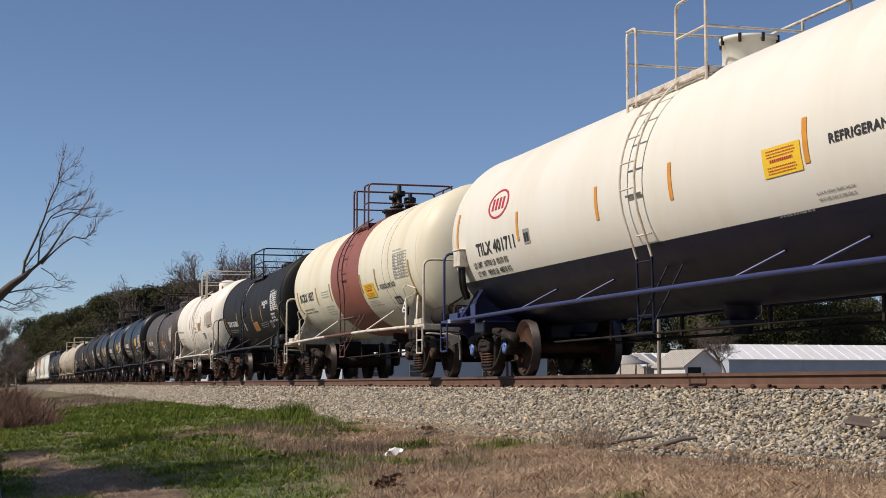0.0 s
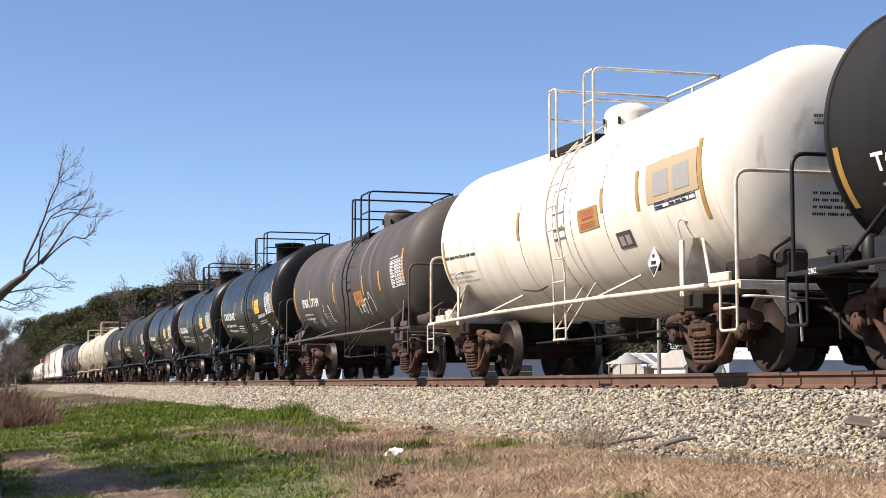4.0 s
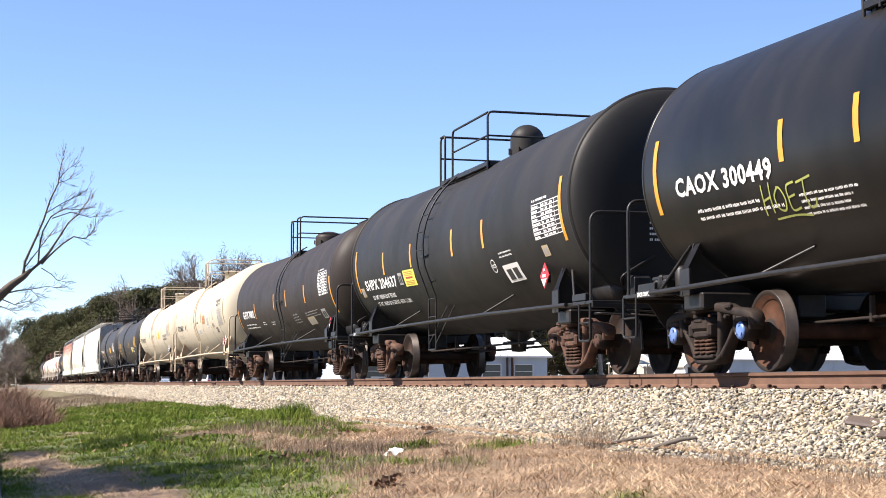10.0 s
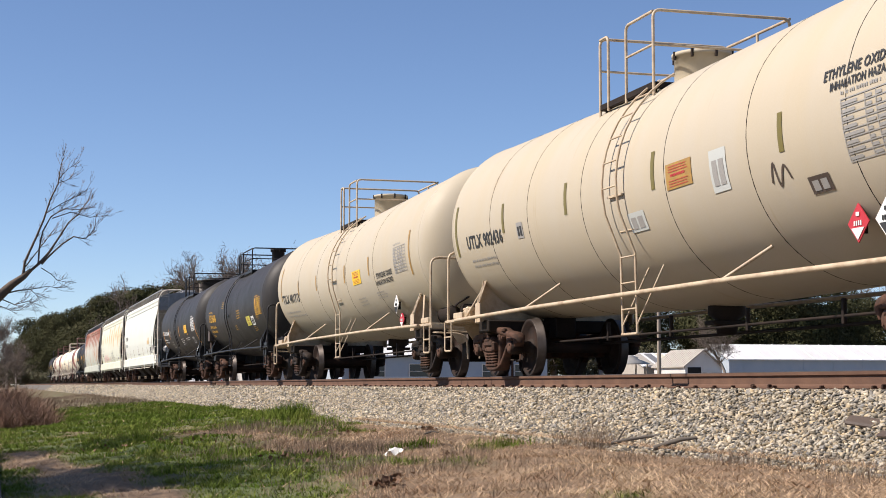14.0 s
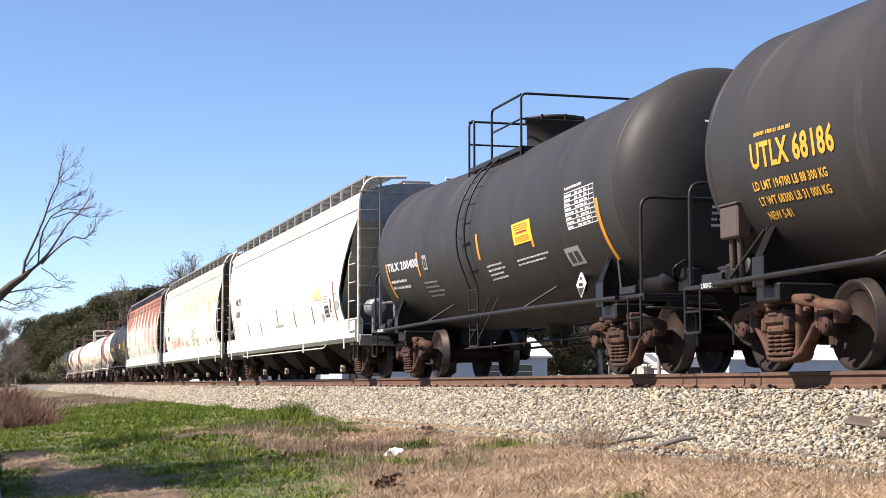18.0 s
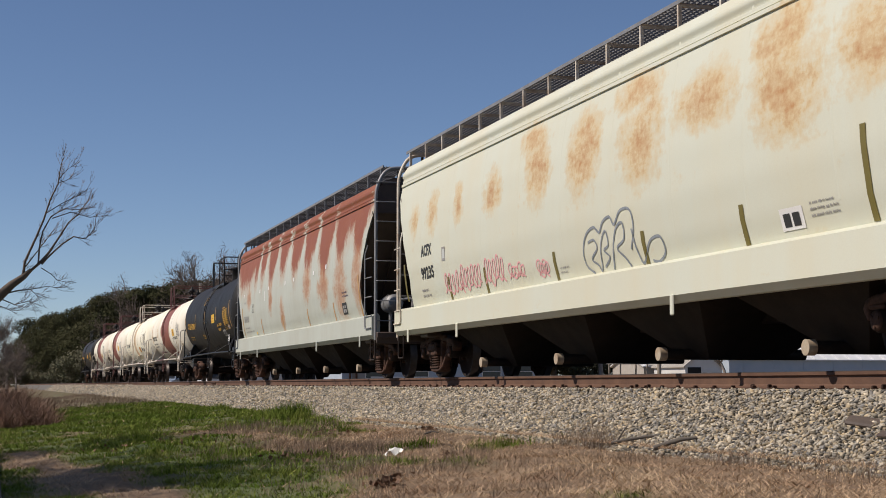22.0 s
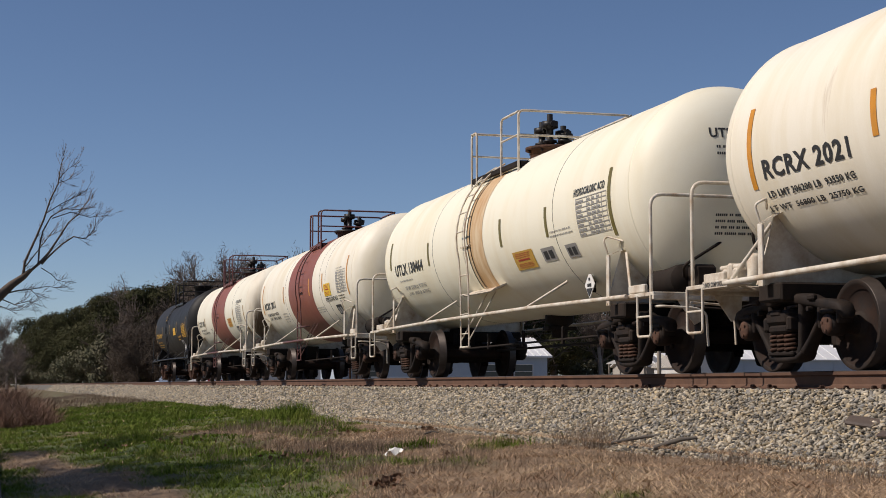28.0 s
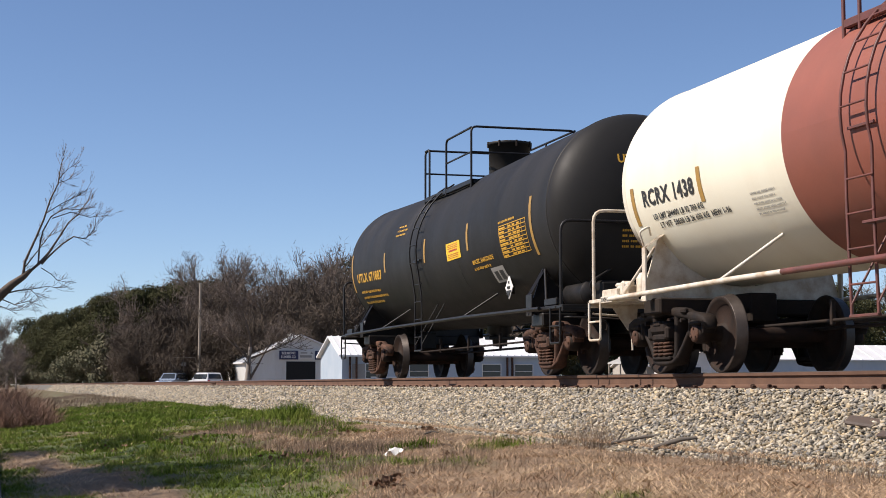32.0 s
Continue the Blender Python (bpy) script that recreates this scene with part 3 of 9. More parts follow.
def build_track():
    for y in (-.755, .755):
        g = Geo().prism([(a + TRACK_Y + y, b) for a, b in RAIL_OUT], -420, 420, 'yz')
        k = [i for i, f in enumerate(g.f) if all(g.v[j][2] > .17 for j in f)]
        for i in k:
            g.m[i] = 1
        ob = solid("rail", g, (M_RAIL, M_TREAD), "rust-brown steel rail with a polished running head", "rail", "rails of the track", "structure")
        if y < 0:
            near = ob
    tie = Geo().box((0, 0, 0), (.23, 2.6, .18), .012).mesh("tie", M_TIE)
    plate = Geo().box((0, 0, 0), (.19, .36, .016), .004).mesh("tie_plate", M_RUST)
    spike = Geo().box((0, 0, .012), (.03, .05, .03), .006).mesh("spike", M_RUST)
    for i in range(150):
        x = -70 + i * .5
        t = new("tie", tie)
        t.matrix_basis = pose(x, TRACK_Y, -.095, 0, 0, random.uniform(-1, 1))
        tagged(t, "weathered wooden tie sunk in ballast", "tie", "ties of the track", "structure")
        p = new("tie_plate", plate)
        p.parent = t
        p.matrix_basis = pose(0, -.755, .093)
        s = new("spike", spike)
        s.parent = t
        s.matrix_basis = pose(.05, -.755 - .1, .1)
    # joint bars with bolts on the near rail
    bar = Geo()
    bar.prism([(-.024, .032), (-.006, .036), (-.006, .135), (-.02, .13), (-.028, .085)], -.46, .46, 'yz')
    for k in range(6):
        bar.rod((-.38 + k * .15, -.025, .085), (-.38 + k * .15, -.055, .085), .018, 6)
    bar = bar.mesh("joint_bar", M_RUST)
    for x in (-61.0,):
        part("joint_bar", bar, None, near, "", pose(x, TRACK_Y - .755 - .004, 0))
    # rail anchors, small clips at the foot
    clip = Geo().box((0, -.085, .02), (.03, .05, .05), .008).mesh("rail_anchor", M_RUST)
    for x in (-12.9, -13.3, -15.6, -16.0, -18.9, -19.3, -22.1, -25.5, -25.9, -29.0, -29.5):
        part("rail_anchor", clip, None, near, "", pose(x, TRACK_Y - .755, 0))


build_track()


# ---- ballast ----
def stone_cloud(count, x0, x1, lo, hi, seed, faces):
    rng = np.random.default_rng(seed)
    ico_v = []
    p = (1 + 5 ** .5) / 2
    for a, b in ((1, p), (-1, p), (1, -p), (-1, -p)):
        ico_v += [(0, a, b), (a, b, 0), (b, 0, a)]
    ico_v = np.array(ico_v, float)
    ico_v /= np.linalg.norm(ico_v[0])
    if faces == 8:
        base = np.array([(1, 0, 0), (-1, 0, 0), (0, 1, 0), (0, -1, 0), (0, 0, 1), (0, 0, -1)], float)
    else:
        base = ico_v
    # hull faces of the base solid
    fs = []
    n = len(base)
    for i in range(n):
        for j in range(i + 1, n):
            for k in range(j + 1, n):
                nn = np.cross(base[j] - base[i], base[k] - base[i])
                s = (base - base[i]) @ nn
                if (s <= 1e-6).all():
                    fs.append((i, j, k))
                elif (s >= -1e-6).all():
                    fs.append((i, k, j))
    fs = np.array(fs)
    x = rng.uniform(x0, x1, count)
    y = 6.3 + 1.53 * rng.uniform(0, 1, count)
    z = np.where(y < 7.35, -.56 + (y - 6.55) / .8 * .50, -.04)
    z = np.minimum(z, -.03)
    z = np.maximum(z, -.69) + rng.uniform(-.02, .018, count)
    size = rng.uniform(lo, hi, count)
    pts = base[None] * (1 + rng.uniform(-.42, .32, (count, n, 1)))
    pts = pts * size[:, None, None] * rng.uniform(.5, 1.0, (count, 1, 3)) * np.array([1.55, 1.05, .62])
    q = rng.normal(size=(count, 4)) * np.array([1, .28, .28, 1])
    q /= np.linalg.norm(q, axis=1)[:, None]
    w, a, b, c = q.T
    rot = np.stack([np.stack([1 - 2 * (b * b + c * c), 2 * (a * b - c * w), 2 * (a * c + b * w)], -1),
                    np.stack([2 * (a * b + c * w), 1 - 2 * (a * a + c * c), 2 * (b * c - a * w)], -1),
                    np.stack([2 * (a * c - b * w), 2 * (b * c + a * w), 1 - 2 * (a * a + b * b)], -1)], -2)
    pts = np.einsum('nij,nkj->nki', rot, pts) + np.stack([x, y, z], -1)[:, None]
    allf = (fs[None] + (np.arange(count) * n)[:, None, None]).reshape(-1, 3)
    return pts.reshape(-1, 3), allf


def fast_mesh(name, verts, tris, mat):
    me = bpy.data.meshes.new(name)
    me.vertices.add(len(verts))
    me.vertices.foreach_set("co", np.ascontiguousarray(verts, dtype=np.float32).ravel())
    k = tris.shape[1]
    me.loops.add(len(tris) * k)
    me.loops.foreach_set("vertex_index", np.ascontiguousarray(tris, dtype=np.int32).ravel())
    me.polygons.add(len(tris))
    me.polygons.foreach_set("loop_start", np.arange(0, len(tris) * k, k, dtype=np.int32))
    me.update(calc_edges=True)
    me.materials.append(mat)
    return me


def build_ballast():
    bed = Geo()
    prof = [(6.2, -.76), (6.4, -.66), (7.35, -.07), (7.7, -.05), (8.2, -.05), (8.23, -.02), (9.9, -.02), (10.5, -.05), (10.8, -.06), (11.7, -.62)]
    xs = steps((-420, -70, 50), (-70, -10, .4), (-10, 420, 60))
    verts = [(x, y, z + (.03 * sway(x, y, 2.3) if 6.4 < y < 8 else 0)) for x in xs for y, z in prof]
    n = len(prof)
    bed.add(verts, [(i * n + j, (i + 1) * n + j, (i + 1) * n + j + 1, i * n + j + 1) for i in range(len(xs) - 1) for j in range(n - 1)], True)
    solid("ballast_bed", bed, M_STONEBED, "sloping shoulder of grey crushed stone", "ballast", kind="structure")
    for name, args in (("ballast_stones", (70000, -34, -9, .015, .034, 5, 20)), ("ballast_stones", (40000, -90, -34, .028, .052, 6, 8)), ("ballast_stones", (9000, -200, -90, .05, .1, 7, 8))):
        v, f = stone_cloud(*args)
        ob = new(name, fast_mesh(name, v, f, M_STONE))
        tagged(ob, "loose pale grey and buff crushed stones of the track bed", "gravel", kind="stuff")


build_ballast()

# ---- rolling stock ----
WHEEL_R = 0.457
AXLE_Z = RAIL_TOP + WHEEL_R
HALF_BASE = 0.889


# small unevenness of the train's pace, in metres at whole seconds
PACE = {1: -.13, 2: -.07, 3: -.08, 12: -.10, 20: -.08, 21: -.05, 31: -.06}


def way(t):
    """How far the train has gone at t seconds, in metres."""
    k = math.floor(t)
    u = (1 - math.cos(math.pi * (t - k))) / 2
    return 10.28 * t + 0.012 * t * t - 0.00005 * t ** 3 + PACE.get(k, 0) * (1 - u) + PACE.get(k + 1, 0) * u


def wheelset_mesh(cap):
    g = Geo()
    for s in (-1, 1):
        # rim, tread, flange, plate and hub
        prof = [(.77, .06), (.77, .12), (.72, .14), (.70, .36), (.765, .405), (.772, .45), (.768, .457), (.66, .461), (.645, .484), (.635, .484), (.625, .455), (.63, .39), (.69, .33), (.66, .15), (.62, .12), (.62, .06)]
        slots = [3, 3, 0, 0, 3, 1, 1, 1, 1, 3, 3, 3, 0, 0, 0]
        g.lathe([(s * a, b) for a, b in prof], 40, 'y', slots=slots)
        g.lathe([(s * .77, .1), (s * .93, .085), (s * .93, .085), (s * .93, .115), (s * .93, .115), (s * 1.07, .115), (s * 1.07, .115), (s * 1.09, .095)], 20, 'y', slots=[3] * 8)
        g.lathe([(s * 1.09, .1), (s * 1.105, .098), (s * 1.105, .098), (s * 1.115, .05), (s * 1.115, .0)], 20, 'y', slots=[2] * 5)
        for k in range(3):
            a = 2 * math.pi * k / 3 + .4
            x, z = .062 * math.cos(a), .062 * math.sin(a)
            g.rod((x, s * 1.1, z), (x, s * 1.125, z), .017, 6, slot=2)
    g.rod((0, -.63, 0), (0, .63, 0), .088, 16)
    return g.mesh("wheelset", M_WHEELRUST if cap is M_BLUECAP else M_WHEEL, M_WHEELTREAD, cap, M_DARKRUST)


def side_frame_mesh(mat):
    """The cast side frame, local to the truck: z = 0 at the axles, rounded bars swept in the upright plane."""
    g = Geo()
    top = [(-1.14, .06, .025, .06), (-1.125, .11, .05, .085), (-1.06, .165, .06, .10), (-.95, .19, .062, .11), (-.80, .205, .06, .10), (-.60, .235, .052, .085), (-.42, .27, .068, .105), (-.2, .29, .06, .11)]
    g.beam(top + [(0, .295, .055, .11)] + [(-x, z, a, b) for x, z, a, b in top[::-1]])
    for s in (-1, 1):
        g.beam([(s * .335, .28, .05, .09), (s * .315, .0, .036, .09), (s * .31, -.2, .036, .09), (s * .28, -.28, .045, .1)])
        g.beam([(s * .80, .20, .055, .08), (s * .67, .06, .036, .07), (s * .48, -.13, .034, .07), (s * .33, -.275, .042, .085)])
        g.beam([(s * 1.085, .16, .045, .095), (s * 1.075, .06, .035, .09), (s * 1.065, .01, .02, .08)])
        g.beam([(s * .715, .18, .045, .09), (s * .705, .06, .035, .09), (s * .71, -.03, .02, .08)])
        # bearing adapter over the journal and the lug on the frame's shoulder
        g.box((s * .889, 0, .135), (.27, .21, .06), .02)
        g.box((s * .60, -.09, .285), (.14, .06, .06), .015)
        g.rod((s * .53, -.11, .17), (s * .53, -.05, .17), .028, 8)
    g.beam([(-.36, -.26, .03, .09), (-.28, -.315, .036, .11), (-.12, -.335, .036, .12), (.12, -.335, .036, .12), (.28, -.315, .036, .11), (.36, -.26, .03, .09)])
    g.box((0, 0, -.275), (.52, .28, .05), .015)
    # the bolster's end with its friction wedges above the springs
    g.box((0, -.045, .10), (.46, .28, .16), .035)
    g.box((0, -.045, -.02), (.40, .25, .10), .03)
    g.box((0, -.17, .145), (.22, .06, .07), .02)
    for s in (-1, 1):
        g.box((s * .245, -.075, .03), (.09, .22, .16), .025)
    return g.mesh("side_frame", mat)


def spring_mesh(mat):
    g = Geo()
    for x in (-.155, 0, .155):
        pts = []
        for i in range(61):
            a = i / 60 * 4.6 * 2 * math.pi
            pts.append((x + .064 * math.cos(a), .064 * math.sin(a) - .085, -.265 + .21 * i / 60))
        g.tube(pts, .0165, 5)
        g.rod((x, -.075, -.26), (x, -.075, -.03), .02, 6)
    return g.mesh("spring_nest", mat)


def bolster_mesh(mat):
    g = Geo()
    g.box((0, 0, .1), (.42, 1.9, .24), .04)
    g.box((0, 0, .25), (.36, .8, .12), .03)
    for s in (-1, 1):
        g.box((s * .52, 0, -.08), (.09, 1.5, .14), .02)
        for y in (-.72, .72):
            g.box((s * .42, y, -.02), (.06, .09, .34), .015)
            g.prism([(s * .44, -.22), (s * .50, -.22), (s * .50, .18), (s * .44, .18)][::s], y - .05, y + .05)
        g.rod((s * .5, -.55, -.1), (s * .1, 0, .12), .025, 6)
    g.rod((-.55, .1, -.05), (.55, .1, -.05), .022, 6)
    return g.mesh("truck", mat)


WHEELSETS = []


def add_truck(car, x, tone, cap_key):
    mat = {"rust": M_RUST, "dark": M_DARKRUST}[tone]
    cap = {"blue": M_BLUECAP, "steel": M_GALV, "rust": M_RUST}[cap_key]
    t = part("truck", kept(("bolster", tone), lambda: bolster_mesh(mat)), None, car, "cast steel railway truck", pose(x, 0, AXLE_Z))
    for y in (-1.0, 1.0):
        part("side_frame", kept(("side", tone), lambda: side_frame_mesh(mat)), None, t, at=pose(0, y, 0) if y < 0 else pose(0, y, 0, 0, 0, 180))
        part("spring_nest", kept(("spring", tone), lambda: spring_mesh(M_RUST)), None, t, "rusty coil springs", at=pose(0, y, 0) if y < 0 else pose(0, y, 0, 0, 0, 180))
    for k in (-HALF_BASE, HALF_BASE):
        w = part("wheelset", kept(("wheels", cap_key), lambda: wheelset_mesh(cap)), None, t, "pair of worn steel wheels on an axle", pose(k, 0, 0))
        WHEELSETS.append((w, k, random.uniform(0, 360)))
    return t


def coupler_mesh():
    g = Geo()
    g.box((-.35, 0, 0), (.8, .14, .17), .02)
    g.box((.10, .02, 0), (.24, .30, .26), .05)
    g.box((.20, -.09, 0), (.14, .10, .24), .04)
    g.box((-.55, 0, 0), (.10, .42, .34), .03)
    # air hose
    g.bent([(-.4, -.45, -.02), (-.1, -.45, -.1), (.2, -.3, -.42), (.42, -.1, -.45)], .022, .15, 7)
    g.bent([(-.6, -.9, .1), (-.2, -.9, .05), (-.1, -.5, .02), (-.1, -.1, .12)], .014, .1, 6)
    return g.mesh("coupler", M_DARKRUST)


class Shell:
    """The outside of a tank: a drum along x, sagging a little to the middle."""

    def __init__(self, r, zc, half, sag, back=0.0, ahead=0.0):
        self.r, self.zc, self.half, self.sag = r, zc, half, sag
        self.ends = {-1: half + back, 1: half + ahead}

    def z(self, x):
        return self.zc + self.sag * (abs(x) / self.half - .5)

    def at(self, x, up, off=0.0):
        """A point on the near side, by the girth above the widest line, in metres."""
        a = up / self.r
        rr = self.r + off
        return (x, -rr * math.cos(a), self.z(x) + rr * math.sin(a))


def wrap(shell, x, up, w, h, off=.006, nx=None, g=None, slot=0, lean=0.0):
    """A thin sheet laid on the near side of the tank, its lower left corner at x, up."""
    g = g or Geo()
    nx = nx or max(1, int(w / .6))
    ny = max(1, int(h / .12))
    pts = [shell.at(x + w * i / nx + lean * j / ny, up + h * j / ny, off) for i in range(nx + 1) for j in range(ny + 1)]
    g.add(pts, [(i * (ny + 1) + j, (i + 1) * (ny + 1) + j, (i + 1) * (ny + 1) + j + 1, i * (ny + 1) + j + 1) for i in range(nx) for j in range(ny)], True, slot)
    return g


def text_flat(body, size, squeeze=1.0):
    """The outlines of a line of writing as flat vertices and faces, its left end at 0."""
    def build():
        cu = bpy.data.curves.new("writing", 'FONT')
        cu.body = body
        cu.size = 1.0
        cu.resolution_u = 2
        cu.space_character = 1.08
        cu.offset = 0.03
        ob = bpy.data.objects.new("writing", cu)
        scene.collection.objects.link(ob)
        bpy.context.view_layer.update()
        me = bpy.data.meshes.new_from_object(ob.evaluated_get(bpy.context.evaluated_depsgraph_get()))
        v = [tuple(p.co) for p in me.vertices]
        f = [tuple(p.vertices) for p in me.polygons]
        bpy.data.objects.remove(ob)
        bpy.data.curves.remove(cu)
        bpy.data.meshes.remove(me)
        return v, f
    v, f = kept(("text", body), build)
    return [(p[0] * size * squeeze, p[1] * size) for p in v], f


def bars(shell, x, up, w, rows, size, g=None, seed=0, off=.006, slot=0, fill=.85):
    """Lines of small illegible writing."""
    g = g or Geo()
    rng = random.Random(seed)
    for r in range(rows):
        u = up - r * size * 1.75
        a = x
        end = x + w * rng.uniform(.7, 1)
        while a < end:
            for k in range(rng.randint(2, 7)):
                if a + size * .4 > end + .02:
                    break
                wrap(shell, a, u + (size * .1 if rng.random() < .3 else 0), size * rng.uniform(.3, .46), size * rng.uniform(.62, .74), off, 1, g, slot)
                a += size * .58
            a += size * .5
    return g


def grid_panel(shell, x, up, w, h, ink, car, name="data_panel", rows=8, cols=5, seed=1):
    g = Geo()
    t = .012
    for i in range(rows + 1):
        wrap(shell, x, up + h * i / rows, w, t, .006, 2, g)
    for j in range(cols + 1):
        xx = x + w * (0 if j == 0 else .36 + .64 * (j - 1) / (cols - 1))
        wrap(shell, min(xx, x + w - t), up, t, h, .006, 1, g)
    rng = random.Random(seed)
    for i in range(rows):
        for j in range(cols):
            x0 = x + w * (0 if j == 0 else .36 + .64 * (j - 1) / (cols - 1))
            x1 = x + w * (.36 + .64 * j / (cols - 1)) if j < cols - 1 else x + w
            if j == cols - 1:
                break
            wrap(shell, x0 + .02, up + h * (i + .28) / rows, max(.02, (x1 - x0 - .04) * rng.uniform(.5, 1)), h / rows * .42, .006, 1, g)
    bars(shell, x, up + h + .05, w * .8, 1, .05, g, seed)
    return part(name, g, ink, car, "tabular stencilled data panel")


def diamond(shell, x, up, s, g=None, slot=0, off=.03, flat_y=None):
    """A placard standing on its point; s is the half diagonal."""
    g = g or Geo()
    c = shell.at(x, up, off)
    y = c[1] - .09 if flat_y is None else flat_y
    pts = [(c[0], c[2] - s), (c[0] + s, c[2]), (c[0], c[2] + s), (c[0] - s, c[2])]
    g.prism(pts, y, y + .012, 'xz', slot)
    return g


def tank_shell_parts(car, sh, paint, head_paint=None, lower=None, dome=.44):
    n = 96
    def ring(x, r):
        return [(x, -r * math.cos(2 * math.pi * k / n), sh.z(x) + r * math.sin(2 * math.pi * k / n)) for k in range(n)]
    g = Geo()
    xs = [-sh.ends[-1] + (sh.ends[-1] + sh.ends[1]) * i / 24 for i in range(25)]
    v = [p for x in xs for p in ring(x, sh.r)]
    f = [(i * n + k, (i + 1) * n + k, (i + 1) * n + (k + 1) % n, i * n + (k + 1) % n) for i in range(24) for k in range(n)]
    g.add(v, f, True)
    if lower:
        for i, q in enumerate(f):
            z = sum(v[j][2] - sh.z(v[j][0]) for j in q) / 4
            if z < lower[1]:
                g.m[i] = 1
    part("tank_shell", g, (paint, lower[0]) if lower else paint, car)
    for s in (-1, 1):
        g = Geo()
        prof = []
        end = sh.ends[s]
        depth = sh.r * dome
        for i in range(25):
            a = i / 24 * math.pi / 2
            u = math.sin(a)
            prof.append((end + depth * u, sh.r * max(0.0, math.cos(a)) ** (.82 if dome > .3 else .5)))
        v = [p for x, r in prof for p in [(s * x, -r * math.cos(2 * math.pi * k / n), sh.z(end) + r * math.sin(2 * math.pi * k / n)) for k in range(n)]]
        f = []
        for i in range(24):
            for k in range(n):
                q = (i * n + k, (i + 1) * n + k, (i + 1) * n + (k + 1) % n, i * n + (k + 1) % n)
                f.append(q if s > 0 else q[::-1])
        g.add(v, f, True)
        if lower:
            for i, q in enumerate(f):
                z = sum(v[j][2] - sh.z(end) for j in q) / 4
                if z < lower[1]:
                    g.m[i] = 1
        part("tank_head", g, (head_paint or paint, lower[0]) if lower else (head_paint or paint), car, "domed tank end")
        # the weld where head and shell meet
        g = Geo()
        lip = .007 if dome > .2 else .03
        g.lathe([(s * end - .03, sh.r), (s * end - .02, sh.r + lip), (s * end + .02, sh.r + lip), (s * end + .03, sh.r - .01)], n, 'x', (0, 0, sh.z(end)))
        part("weld_seam", g, (head_paint or paint), car)


def band(car, sh, x, w, mat, name="paint_band", label="", off=.005, a0=0.0, a1=360.0):
    g = Geo()
    n = 96
    xs = [x + w * i / 4 for i in range(5)]
    span = (a1 - a0)
    v = [(xx, -(sh.r + off) * math.cos(radians(a0 + span * k / n)), sh.z(xx) + (sh.r + off) * math.sin(radians(a0 + span * k / n))) for xx in xs for k in range(n + 1)]
    m = n + 1
    g.add(v, [(i * m + k, (i + 1) * m + k, (i + 1) * m + k + 1, i * m + k + 1) for i in range(4) for k in range(n)], True)
    return part(name, g, mat, car, label)


def side_ladder(car, sh, x, w, mat, top_up, bottom_z, low_mat=None):
    """A ladder that follows the tank's side and hangs down to a braced stirrup."""
    L = part("side_ladder", Geo().box((x + w / 2, -sh.r - .02, sh.z(x) - .15), (w, .02, .03), .004), mat, car)
    y_low = -1.40
    low_mat = low_mat or mat
    knee = sh.zc - sh.r * .62
    for s in (0, 1):
        xx = x + w * s
        pts = []
        for i in range(11):
            up = top_up + (-.35 - top_up) * i / 10
            pts.append(sh.at(xx, up, .10))
        xx += .05
        pts.append((xx, y_low, knee))
        part("stile", Geo().tube(pts, .016, 6), mat, L)
        part("stile", Geo().bent([(xx, y_low, knee), (xx + .07, y_low - .01, bottom_z)], .017, .05, 6), low_mat, L)
        foot = sh.at(xx + .22, -sh.r * .76)
        part("ladder_brace", Geo().rod((xx + .07, y_low - .01, bottom_z + .12), foot, .012, 6), low_mat, L)
    up = top_up - .1
    while up > -.2:
        part("rung", Geo().rod(sh.at(x, up, .10), sh.at(x + w, up, .10), .011, 6), mat, L)
        up -= .31
    z = sh.zc + sh.r * math.sin(-.35 / sh.r) - .3
    while z > bottom_z + .1:
        part("rung", Geo().rod((x + .08, y_low - .01, z), (x + .08 + w, y_low - .01, z), .011, 6), mat if z > knee else low_mat, L)
        z -= .33
    part("rung", Geo().box((x + w / 2 + .12, y_low - .01, bottom_z + .01), (w + .03, .05, .03), .006), low_mat, L)
    return L


def rail_line(car_part, pts, mat, r=.021, bend=.1):
    return part("railing", Geo().bent(pts, r, bend), mat, car_part)


